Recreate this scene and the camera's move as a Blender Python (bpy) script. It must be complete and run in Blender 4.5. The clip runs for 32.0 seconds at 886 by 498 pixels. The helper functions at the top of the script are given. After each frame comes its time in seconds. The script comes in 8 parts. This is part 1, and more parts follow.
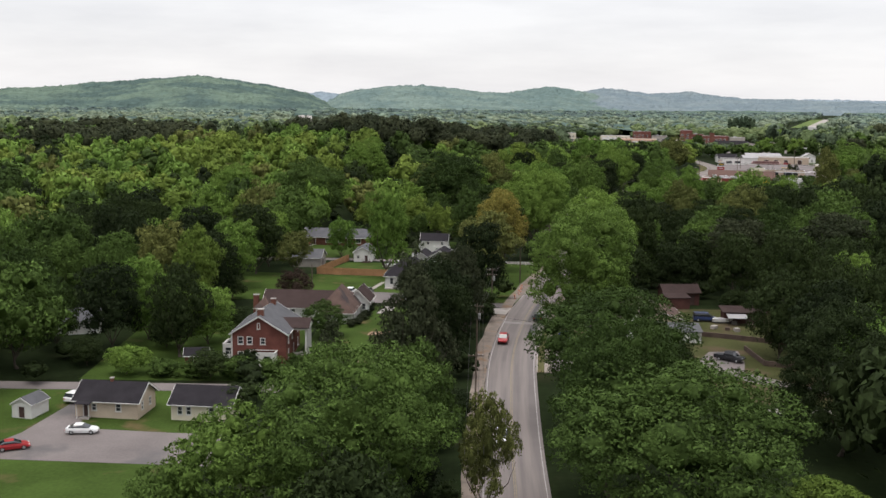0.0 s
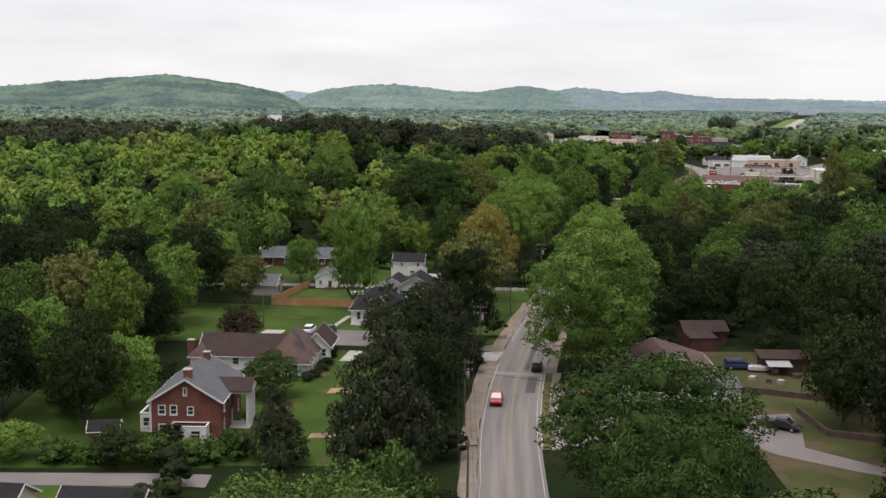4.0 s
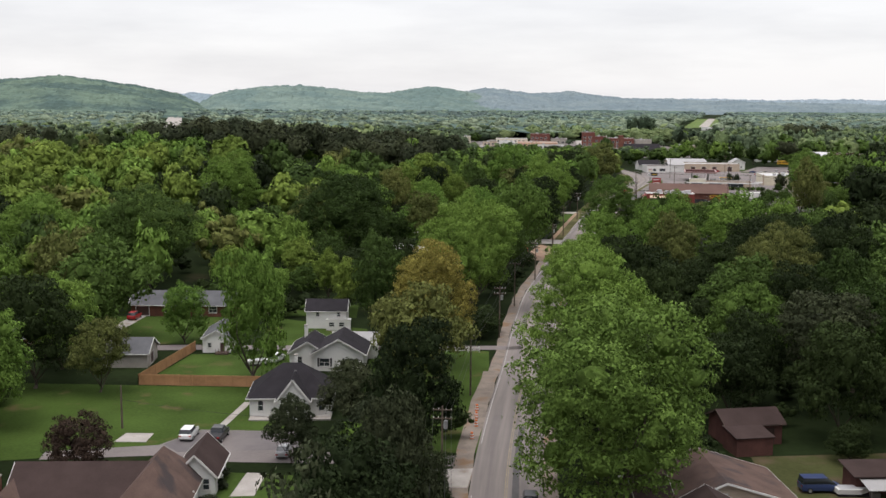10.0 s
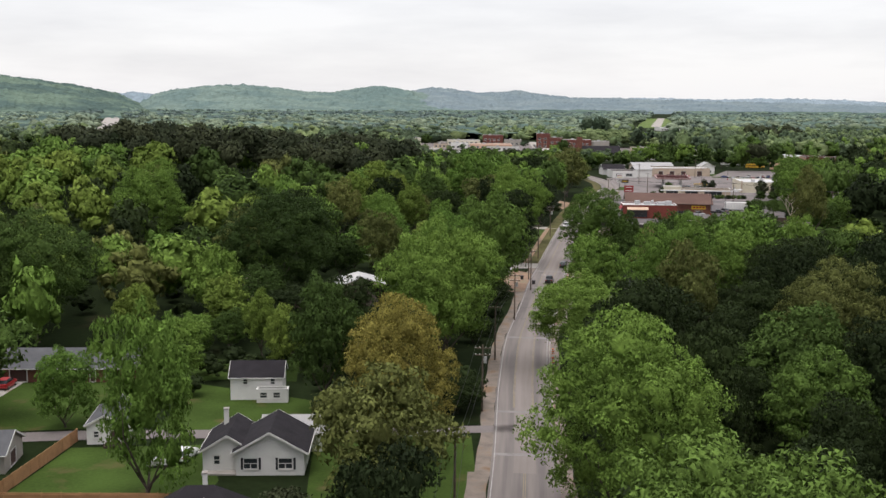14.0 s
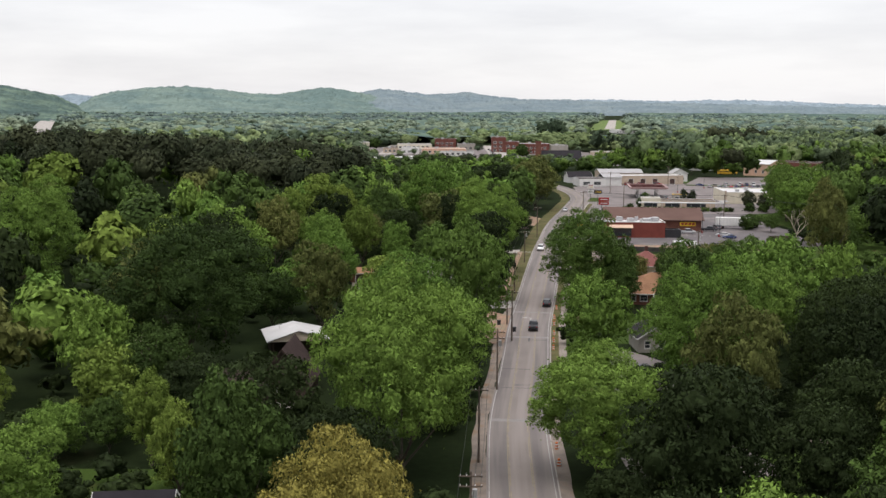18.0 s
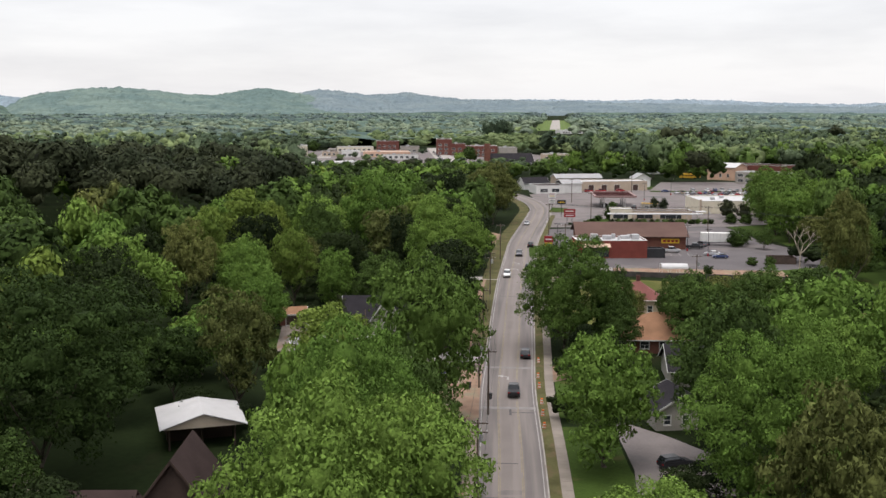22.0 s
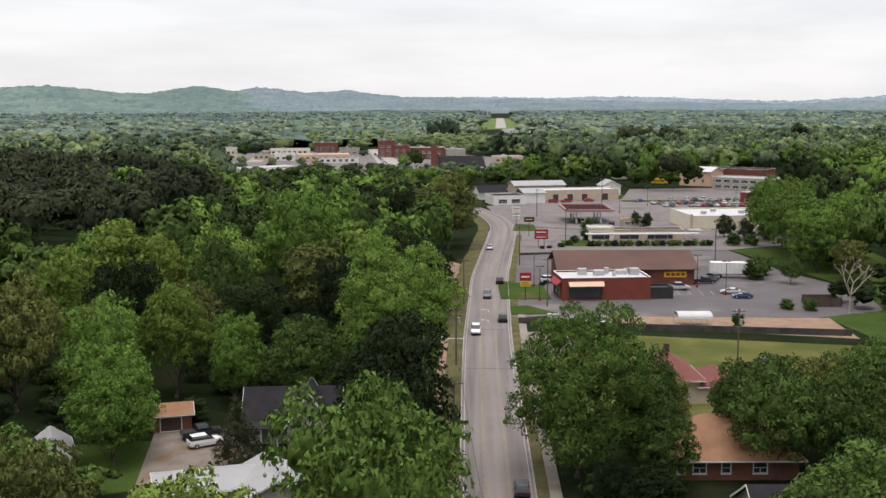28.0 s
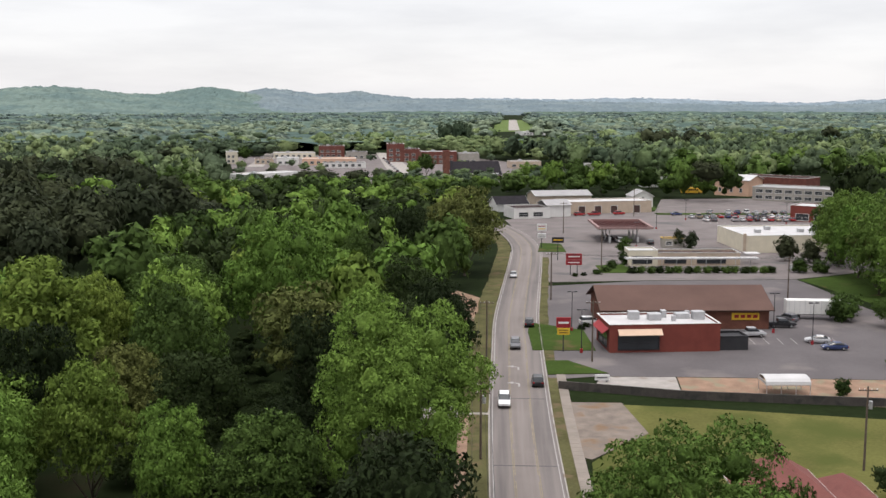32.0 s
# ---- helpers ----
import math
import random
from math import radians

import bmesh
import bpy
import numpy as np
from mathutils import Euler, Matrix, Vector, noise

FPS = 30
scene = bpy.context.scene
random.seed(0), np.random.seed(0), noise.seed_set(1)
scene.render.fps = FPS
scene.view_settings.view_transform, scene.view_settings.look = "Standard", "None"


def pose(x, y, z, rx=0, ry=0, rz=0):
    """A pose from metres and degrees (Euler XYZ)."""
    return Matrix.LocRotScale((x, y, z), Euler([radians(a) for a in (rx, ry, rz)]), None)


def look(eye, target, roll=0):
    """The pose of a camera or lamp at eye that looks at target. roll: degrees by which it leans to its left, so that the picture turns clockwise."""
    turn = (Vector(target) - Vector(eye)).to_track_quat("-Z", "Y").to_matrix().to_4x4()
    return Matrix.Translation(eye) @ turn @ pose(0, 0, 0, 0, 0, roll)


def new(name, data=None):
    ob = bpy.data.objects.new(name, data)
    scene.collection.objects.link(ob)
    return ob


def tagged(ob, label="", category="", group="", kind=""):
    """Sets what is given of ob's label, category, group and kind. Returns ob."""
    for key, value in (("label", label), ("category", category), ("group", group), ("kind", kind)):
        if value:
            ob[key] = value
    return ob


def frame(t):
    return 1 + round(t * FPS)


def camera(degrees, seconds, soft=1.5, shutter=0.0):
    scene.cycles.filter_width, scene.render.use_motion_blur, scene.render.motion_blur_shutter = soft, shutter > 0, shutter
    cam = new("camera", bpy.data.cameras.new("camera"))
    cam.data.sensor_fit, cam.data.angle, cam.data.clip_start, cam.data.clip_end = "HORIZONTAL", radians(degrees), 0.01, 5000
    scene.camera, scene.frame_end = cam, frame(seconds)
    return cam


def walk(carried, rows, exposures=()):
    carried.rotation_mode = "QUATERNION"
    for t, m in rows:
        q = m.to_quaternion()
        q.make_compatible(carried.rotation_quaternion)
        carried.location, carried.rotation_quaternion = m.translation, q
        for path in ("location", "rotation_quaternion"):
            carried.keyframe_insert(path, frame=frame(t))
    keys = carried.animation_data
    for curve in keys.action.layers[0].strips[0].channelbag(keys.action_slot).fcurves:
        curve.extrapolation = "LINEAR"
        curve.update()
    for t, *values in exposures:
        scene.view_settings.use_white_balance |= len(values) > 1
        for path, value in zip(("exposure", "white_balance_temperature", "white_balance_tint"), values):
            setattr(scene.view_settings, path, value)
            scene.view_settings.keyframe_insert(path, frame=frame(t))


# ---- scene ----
cam = camera(44.0, 32.0)
METRES, EYE, TILT, LEAN, TURN = 400.0, 48.0, -7.45, 0.9, 0.0
ROWS = [
    (0.0, 0.0, 0.0, 0.0, 0.01, -0.45, -1.51),
    (0.5, -0.0004, 0.0137, 0.0018, -0.01, -0.46, -1.5),
    (1.0, -0.0005, 0.0273, 0.0037, -0.04, -0.47, -1.47),
    (1.5, -0.0005, 0.0408, 0.0055, -0.07, -0.47, -1.46),
    (2.0, -0.0004, 0.0545, 0.0074, -0.09, -0.47, -1.44),
    (2.5, -0.0005, 0.0683, 0.0091, -0.13, -0.47, -1.46),
    (4.5, -0.0035, 0.1245, 0.0165, -2.02, -0.44, -1.25),
    (5.0, -0.0045, 0.1383, 0.0182, -2.55, -0.41, -1.17),
    (5.5, -0.0055, 0.152, 0.0199, -2.99, -0.4, -1.08),
    (6.0, -0.0065, 0.1655, 0.0215, -3.43, -0.4, -1.02),
    (6.5, -0.0076, 0.1791, 0.0231, -3.75, -0.39, -1.0),
    (7.0, -0.0085, 0.1928, 0.0248, -4.08, -0.37, -0.94),
    (7.5, -0.0092, 0.2065, 0.0263, -4.49, -0.36, -0.83),
    (8.0, -0.0096, 0.2204, 0.028, -4.87, -0.36, -0.78),
    (8.5, -0.0095, 0.2347, 0.03, -5.22, -0.35, -0.69),
    (9.0, -0.0092, 0.2495, 0.0318, -5.51, -0.34, -0.63),
    (9.5, -0.0091, 0.2642, 0.0336, -5.79, -0.34, -0.58),
    (10.0, -0.0089, 0.2792, 0.0358, -6.21, -0.33, -0.5),
    (10.5, -0.0085, 0.2946, 0.0378, -6.59, -0.34, -0.44),
    (11.0, -0.0081, 0.3097, 0.0401, -6.95, -0.35, -0.41),
    (11.5, -0.0076, 0.3256, 0.0423, -7.34, -0.35, -0.34),
    (12.0, -0.0069, 0.3417, 0.0446, -7.73, -0.34, -0.29),
    (12.5, -0.0062, 0.3577, 0.0469, -8.1, -0.34, -0.23),
    (13.0, -0.0051, 0.374, 0.0493, -8.45, -0.35, -0.18),
    (13.5, -0.0038, 0.391, 0.0516, -8.72, -0.36, -0.14),
    (14.0, -0.0021, 0.4086, 0.0541, -8.99, -0.35, -0.1),
    (14.5, -0.0001, 0.4264, 0.0566, -9.33, -0.33, -0.04),
    (16.5, 0.0088, 0.5007, 0.0665, -10.79, -0.26, 0.13),
    (17.0, 0.0111, 0.518, 0.0686, -11.11, -0.24, 0.2),
    (17.5, 0.0136, 0.5351, 0.0708, -11.4, -0.25, 0.29),
    (18.0, 0.016, 0.5517, 0.073, -11.66, -0.26, 0.33),
    (18.5, 0.0183, 0.5682, 0.0751, -11.99, -0.26, 0.39),
    (19.0, 0.0207, 0.5843, 0.0772, -12.32, -0.24, 0.46),
    (19.5, 0.0231, 0.6003, 0.0793, -12.69, -0.24, 0.52),
    (20.0, 0.0258, 0.6166, 0.0814, -13.06, -0.26, 0.62),
    (20.5, 0.0288, 0.6328, 0.0837, -13.45, -0.26, 0.7),
    (21.0, 0.0318, 0.6493, 0.0857, -13.87, -0.27, 0.76),
    (21.5, 0.0349, 0.6653, 0.0879, -14.27, -0.27, 0.84),
    (22.0, 0.0381, 0.6812, 0.0902, -14.72, -0.28, 0.93),
    (22.5, 0.0414, 0.6968, 0.0921, -15.14, -0.29, 1.0),
    (23.0, 0.0447, 0.7118, 0.0941, -15.57, -0.3, 1.08),
    (23.5, 0.0481, 0.7265, 0.0961, -16.08, -0.3, 1.17),
    (24.0, 0.0514, 0.7408, 0.098, -16.52, -0.33, 1.24),
    (24.5, 0.0549, 0.755, 0.0999, -16.96, -0.36, 1.35),
    (25.0, 0.0585, 0.7693, 0.1019, -17.39, -0.38, 1.42),
    (25.5, 0.0622, 0.7834, 0.1037, -17.85, -0.4, 1.5),
    (27.5, 0.0783, 0.8417, 0.1121, -17.85, -0.47, 1.49),
    (28.0, 0.0827, 0.8573, 0.1141, -17.73, -0.46, 1.5),
    (28.5, 0.0869, 0.8727, 0.1161, -17.63, -0.44, 1.45),
    (29.0, 0.0911, 0.8881, 0.1183, -17.54, -0.43, 1.42),
    (29.5, 0.0954, 0.9035, 0.1204, -17.46, -0.41, 1.4),
    (30.0, 0.0999, 0.9187, 0.1225, -17.39, -0.4, 1.39),
    (30.5, 0.1044, 0.9339, 0.1245, -17.34, -0.39, 1.35),
    (31.0, 0.109, 0.9487, 0.1264, -17.28, -0.39, 1.34),
    (31.5, 0.1135, 0.963, 0.1282, -17.23, -0.39, 1.34),
    (32.0, 0.118, 0.9772, 0.1301, -17.19, -0.38, 1.33),
]
walk(cam, [(t, pose(0, 0, EYE, TILT, LEAN, TURN) @ pose(METRES * x, METRES * y, METRES * z, 90 + pitch, roll, yaw)) for t, x, y, z, yaw, pitch, roll in ROWS])

# ---------------------------------------------------------------- world, sun
world = bpy.data.worlds.new("overcast")
scene.world = world
world.use_nodes = True
wn, wl = world.node_tree.nodes, world.node_tree.links
wn.clear()
sky = wn.new("ShaderNodeTexSky")
sky.sky_type, sky.sun_disc = "NISHITA", False
sky.sun_elevation, sky.sun_rotation = radians(74.7), radians(214)
coord = wn.new("ShaderNodeTexCoord")
stretch = wn.new("ShaderNodeMapping")
stretch.inputs["Scale"].default_value = (1.6, 1.6, 9.0)
cloud = wn.new("ShaderNodeTexNoise")
cloud.inputs["Scale"].default_value, cloud.inputs["Detail"].default_value, cloud.inputs["Roughness"].default_value = 2.2, 6.0, 0.55
ramp = wn.new("ShaderNodeValToRGB")
ramp.color_ramp.elements[0].position, ramp.color_ramp.elements[0].color = 0.36, (0.74, 0.728, 0.755, 1)
ramp.color_ramp.elements[1].position, ramp.color_ramp.elements[1].color = 0.62, (0.885, 0.87, 0.885, 1)
split = wn.new("ShaderNodeSeparateXYZ")
rise = wn.new("ShaderNodeMapRange")
rise.interpolation_type = "SMOOTHSTEP"
rise.inputs["From Min"].default_value, rise.inputs["From Max"].default_value = 0.45, 1.0
rise.inputs["To Min"].default_value, rise.inputs["To Max"].default_value = 1.0, 3.1
clear_sky = wn.new("ShaderNodeBackground")
clear_sky.inputs["Strength"].default_value = 0.02
overcast = wn.new("ShaderNodeBackground")
both = wn.new("ShaderNodeAddShader")
out = wn.new("ShaderNodeOutputWorld")
wl.new(coord.outputs["Generated"], stretch.inputs["Vector"])
wl.new(stretch.outputs["Vector"], cloud.inputs["Vector"])
wl.new(cloud.outputs["Fac"], ramp.inputs["Fac"])
wl.new(ramp.outputs["Color"], overcast.inputs["Color"])
wl.new(coord.outputs["Generated"], split.inputs["Vector"])
wl.new(split.outputs["Z"], rise.inputs["Value"])
wl.new(rise.outputs["Result"], overcast.inputs["Strength"])
wl.new(sky.outputs["Color"], clear_sky.inputs["Color"])
wl.new(clear_sky.outputs["Background"], both.inputs[0])
wl.new(overcast.outputs["Background"], both.inputs[1])
wl.new(both.outputs["Shader"], out.inputs["Surface"])

sun = new("sun", bpy.data.lights.new("sun", "SUN"))
sun.data.energy, sun.data.angle, sun.data.color = 1.5, radians(22), (1.0, 0.93, 0.86)
sun.matrix_world = look((0, 0, 300), (46, 68, 0))
scene.view_settings.exposure = 0.0


# ---------------------------------------------------------------- materials
def material(name, color, rough=0.8, metal=0.0, vary=0.25, scale=0.6, fine=6.0, bump=0.0, stain=None, coat=0.0, island=0.0, each=0.0, spec=0.12):
    """Painted or mineral surface: two scales of colour variation, bump, optional stains of a second colour."""
    m = bpy.data.materials.new(name)
    m.use_nodes = True
    n, l = m.node_tree.nodes, m.node_tree.links
    p = n["Principled BSDF"]
    p.inputs["Roughness"].default_value, p.inputs["Metallic"].default_value = rough, metal
    p.inputs["Specular IOR Level"].default_value, p.inputs["Coat Weight"].default_value = spec, coat
    geo = n.new("ShaderNodeNewGeometry")
    big, small = n.new("ShaderNodeTexNoise"), n.new("ShaderNodeTexNoise")
    for t, s, d in ((big, scale, 4.0), (small, fine, 3.0)):
        t.inputs["Scale"].default_value, t.inputs["Detail"].default_value = s, d
        l.new(geo.outputs["Position"], t.inputs["Vector"])
    total = n.new("ShaderNodeMath")
    total.operation = "MULTIPLY_ADD"
    total.inputs[1].default_value = 0.5
    l.new(small.outputs["Fac"], total.inputs[0])
    l.new(big.outputs["Fac"], total.inputs[2])
    span = n.new("ShaderNodeMapRange")
    span.inputs["From Min"].default_value, span.inputs["From Max"].default_value = 0.45, 1.05
    span.inputs["To Min"].default_value, span.inputs["To Max"].default_value = 1 - vary, 1 + vary
    l.new(total.outputs[0], span.inputs["Value"])
    value = span.outputs["Result"]
    if island or each:
        info = n.new("ShaderNodeObjectInfo")
        add = n.new("ShaderNodeMath")
        add.operation = "MULTIPLY_ADD"
        add.inputs[1].default_value = island or each
        l.new((geo.outputs["Random Per Island"] if island else info.outputs["Random"]), add.inputs[0])
        l.new(value, add.inputs[2])
        value = add.outputs[0]
    mul = n.new("ShaderNodeVectorMath")
    mul.operation = "SCALE"
    mul.inputs[0].default_value = color
    l.new(value, mul.inputs["Scale"])
    shade = mul.outputs["Vector"]
    if stain:
        spot, edge, mix = n.new("ShaderNodeTexNoise"), n.new("ShaderNodeMapRange"), n.new("ShaderNodeMix")
        spot.inputs["Scale"].default_value, spot.inputs["Detail"].default_value = stain[1], 6.0
        edge.inputs["From Min"].default_value, edge.inputs["From Max"].default_value = stain[2], stain[2] + 0.12
        mix.data_type = "RGBA"
        mix.inputs["B"].default_value = (*stain[0], 1)
        l.new(geo.outputs["Position"], spot.inputs["Vector"])
        l.new(spot.outputs["Fac"], edge.inputs["Value"])
        l.new(edge.outputs["Result"], mix.inputs["Factor"])
        l.new(shade, mix.inputs["A"])
        shade = mix.outputs["Result"]
    l.new(shade, p.inputs["Base Color"])
    if bump:
        b = n.new("ShaderNodeBump")
        b.inputs["Strength"].default_value, b.inputs["Distance"].default_value = bump, 0.05
        l.new(small.outputs["Fac"], b.inputs["Height"])
        l.new(b.outputs["Normal"], p.inputs["Normal"])
    return m


def leaves(name, color, second, glow=0.14, spread=0.30, grain=0.9):
    """Foliage: each tree and each leaf clump a little different, light passing through."""
    m = bpy.data.materials.new(name)
    m.use_nodes = True
    n, l = m.node_tree.nodes, m.node_tree.links
    p, o = n["Principled BSDF"], n["Material Output"]
    p.inputs["Roughness"].default_value, p.inputs["Specular IOR Level"].default_value = 0.7, 0.04
    geo, info, wide = n.new("ShaderNodeNewGeometry"), n.new("ShaderNodeObjectInfo"), n.new("ShaderNodeTexNoise")
    wide.inputs["Scale"].default_value, wide.inputs["Detail"].default_value = 0.22, 3.0
    l.new(geo.outputs["Position"], wide.inputs["Vector"])
    add, mix, amount = n.new("ShaderNodeMath"), n.new("ShaderNodeMix"), n.new("ShaderNodeMapRange")
    add.operation = "ADD"
    own, sum_, wrap = n.new("ShaderNodeAttribute"), n.new("ShaderNodeMath"), n.new("ShaderNodeMath")
    own.attribute_name, wrap.operation = "tone", "FRACT"
    l.new(own.outputs["Fac"], sum_.inputs[0])
    l.new(info.outputs["Random"], sum_.inputs[1])
    l.new(sum_.outputs[0], wrap.inputs[0])
    l.new(wide.outputs["Fac"], add.inputs[0])
    l.new(wrap.outputs[0], add.inputs[1])
    amount.inputs["From Min"].default_value, amount.inputs["From Max"].default_value = 0.5, 1.45
    l.new(add.outputs[0], amount.inputs["Value"])
    mix.data_type = "RGBA"
    mix.inputs["A"].default_value, mix.inputs["B"].default_value = (*color, 1), (*second, 1)
    l.new(amount.outputs["Result"], mix.inputs["Factor"])
    tone, hue = n.new("ShaderNodeMapRange"), n.new("ShaderNodeHueSaturation")
    tone.inputs["To Min"].default_value, tone.inputs["To Max"].default_value = 1 - spread, 1 + spread
    l.new(geo.outputs["Random Per Island"], tone.inputs["Value"])
    l.new(mix.outputs["Result"], hue.inputs["Color"])
    # random clump tone, which also paints dark gaps into the leaf colour
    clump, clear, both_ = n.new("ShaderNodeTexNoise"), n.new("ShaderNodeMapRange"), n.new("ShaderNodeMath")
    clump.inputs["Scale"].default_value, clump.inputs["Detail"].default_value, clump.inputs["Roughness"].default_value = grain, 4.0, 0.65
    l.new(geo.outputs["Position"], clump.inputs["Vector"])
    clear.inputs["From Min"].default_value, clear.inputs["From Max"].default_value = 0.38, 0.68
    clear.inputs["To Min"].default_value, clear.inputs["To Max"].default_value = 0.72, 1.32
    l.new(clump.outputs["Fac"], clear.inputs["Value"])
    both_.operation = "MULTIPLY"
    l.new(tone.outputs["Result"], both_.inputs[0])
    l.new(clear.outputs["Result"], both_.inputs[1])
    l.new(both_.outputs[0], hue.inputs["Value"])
    l.new(hue.outputs["Color"], p.inputs["Base Color"])
    thin, blend = n.new("ShaderNodeBsdfTranslucent"), n.new("ShaderNodeMixShader")
    blend.inputs["Fac"].default_value = glow
    l.new(hue.outputs["Color"], thin.inputs["Color"])
    l.new(p.outputs["BSDF"], blend.inputs[1])
    l.new(thin.outputs["BSDF"], blend.inputs[2])
    l.new(blend.outputs["Shader"], o.inputs["Surface"])
    return m


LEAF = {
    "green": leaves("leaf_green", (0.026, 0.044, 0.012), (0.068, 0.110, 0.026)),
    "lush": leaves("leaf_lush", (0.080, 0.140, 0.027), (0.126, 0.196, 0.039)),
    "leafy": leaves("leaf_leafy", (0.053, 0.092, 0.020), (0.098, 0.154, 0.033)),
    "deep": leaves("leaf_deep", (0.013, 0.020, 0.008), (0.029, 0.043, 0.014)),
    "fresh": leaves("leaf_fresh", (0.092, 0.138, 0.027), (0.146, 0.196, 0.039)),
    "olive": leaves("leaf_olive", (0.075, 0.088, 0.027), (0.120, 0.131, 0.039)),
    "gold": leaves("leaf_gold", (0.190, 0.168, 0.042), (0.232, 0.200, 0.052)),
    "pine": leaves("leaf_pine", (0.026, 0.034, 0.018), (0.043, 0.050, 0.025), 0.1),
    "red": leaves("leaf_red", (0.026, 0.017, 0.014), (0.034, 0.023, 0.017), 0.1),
    # far leaves: distance haze is mixed into the colour, paler and bluer
    "town": leaves("leaf_town_haze", (0.104, 0.148, 0.066), (0.186, 0.234, 0.104), 0.2, 0.16, 0.3),
    "town_dark": leaves("leaf_town_dark_haze", (0.052, 0.077, 0.047), (0.092, 0.124, 0.068), 0.2, 0.16, 0.3),
    "plain": leaves("leaf_plain_haze", (0.152, 0.196, 0.140), (0.228, 0.276, 0.184), 0.2, 0.12, 0.3),
    "plain_dark": leaves("leaf_plain_dark_haze", (0.096, 0.128, 0.112), (0.142, 0.182, 0.144), 0.2, 0.12, 0.3),
    "hill": leaves("leaf_hill_haze", (0.155, 0.208, 0.164), (0.200, 0.260, 0.190), 0.2, 0.12, 0.2),
    "hill_dark": leaves("leaf_hill_dark_haze", (0.100, 0.138, 0.134), (0.128, 0.168, 0.154), 0.2, 0.12, 0.2),
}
BARK = material("bark", (0.075, 0.06, 0.05), 0.9, vary=0.4, scale=2, fine=12, bump=0.6)
BARE = material("bare_wood", (0.34, 0.29, 0.24), 0.9, vary=0.3, scale=2, fine=12)


# ---------------------------------------------------------------- mesh helpers
def mesh_ob(name, bm, mat, parent=None, label=""):
    me = bpy.data.meshes.new(name)
    bm.to_mesh(me)
    bm.free()
    me.materials.append(mat)
    ob = new(name, me)
    if parent is not None:
        ob.parent = parent
    if label:
        tagged(ob, label)
    return ob


part = mesh_ob


def raw(name, verts, faces, mat, parent=None, label="", smooth=False):
    me = bpy.data.meshes.new(name)
    me.from_pydata([tuple(v) for v in verts], [], [tuple(f) for f in faces])
    me.materials.append(mat)
    if smooth:
        me.shade_smooth()
    ob = new(name, me)
    if parent is not None:
        ob.parent = parent
    if label:
        tagged(ob, label)
    return ob


def sprays(name, co, nrm, mats, index, extra, tone=None):
    """A crown mesh: loose leaf sprays (three corners each) with soft normals, and the lobes beneath them."""
    n = len(co)
    ev, et, en, em = extra
    verts = np.vstack([co.reshape(-1, 3), ev])
    normals = np.vstack([np.repeat(nrm, 3, axis=0), en])
    loops = np.concatenate([np.arange(n * 3), (et + n * 3).ravel()])
    mi = np.concatenate([index if index is not None else np.zeros(n, int), em])
    me = bpy.data.meshes.new(name)
    me.vertices.add(len(verts))
    me.loops.add(len(loops))
    me.polygons.add(len(mi))
    me.vertices.foreach_set("co", verts.astype(np.float32).ravel())
    me.loops.foreach_set("vertex_index", loops.astype(np.int32))
    me.polygons.foreach_set("loop_start", (np.arange(len(mi)) * 3).astype(np.int32))
    me.polygons.foreach_set("material_index", mi.astype(np.int32))
    me.polygons.foreach_set("use_smooth", np.ones(len(mi), bool))
    for m in mats:
        me.materials.append(m)
    me.update(calc_edges=True)
    soft_ = me.attributes.new("custom_normal", "FLOAT_VECTOR", "POINT")
    soft_.data.foreach_set("vector", normals.astype(np.float32).ravel())
    if tone is not None:
        me.attributes.new("tone", "FLOAT", "POINT").data.foreach_set("value", tone.astype(np.float32))
    return me


def box_bm(bm, x0, y0, z0, x1, y1, z1, m=None):
    vs = [bm.verts.new(v) for v in ((x0, y0, z0), (x1, y0, z0), (x1, y1, z0), (x0, y1, z0), (x0, y0, z1), (x1, y0, z1), (x1, y1, z1), (x0, y1, z1))]
    if m is not None:
        for v in vs:
            v.co = m @ v.co
    return [bm.faces.new([vs[i] for i in f]) for f in ((3, 2, 1, 0), (4, 5, 6, 7), (0, 1, 5, 4), (1, 2, 6, 5), (2, 3, 7, 6), (3, 0, 4, 7))]


def box(name, x0, y0, z0, x1, y1, z1, mat, parent=None, label="", bevel=0.0, m=None):
    bm = bmesh.new()
    box_bm(bm, x0, y0, z0, x1, y1, z1, m)
    if bevel:
        bmesh.ops.bevel(bm, geom=bm.edges[:], offset=bevel, segments=1, affect="EDGES")
    return mesh_ob(name, bm, mat, parent, label)


def tube(bm, a, b, r0, r1, n=8, cap=True):
    a, b = Vector(a), Vector(b)
    q = (b - a).to_track_quat("Z", "Y")
    rings = []
    for c, r in ((a, r0), (b, r1)):
        rings.append([bm.verts.new(c + q @ Vector((r * math.cos(2 * math.pi * i / n), r * math.sin(2 * math.pi * i / n), 0))) for i in range(n)])
    for i in range(n):
        bm.faces.new((rings[0][i], rings[0][(i + 1) % n], rings[1][(i + 1) % n], rings[1][i]))
    if cap:
        bm.faces.new(rings[0][::-1])
        bm.faces.new(rings[1])


def rod(name, a, b, r0, r1, mat, parent=None, label="", n=8):
    bm = bmesh.new()
    tube(bm, a, b, r0, r1, n)
    return mesh_ob(name, bm, mat, parent, label)


def holder(name, x, y, z, turn=0.0):
    e = new(name)
    e.empty_display_size = 0.5
    e.matrix_basis = pose(x, y, z, 0, 0, turn)
    return e


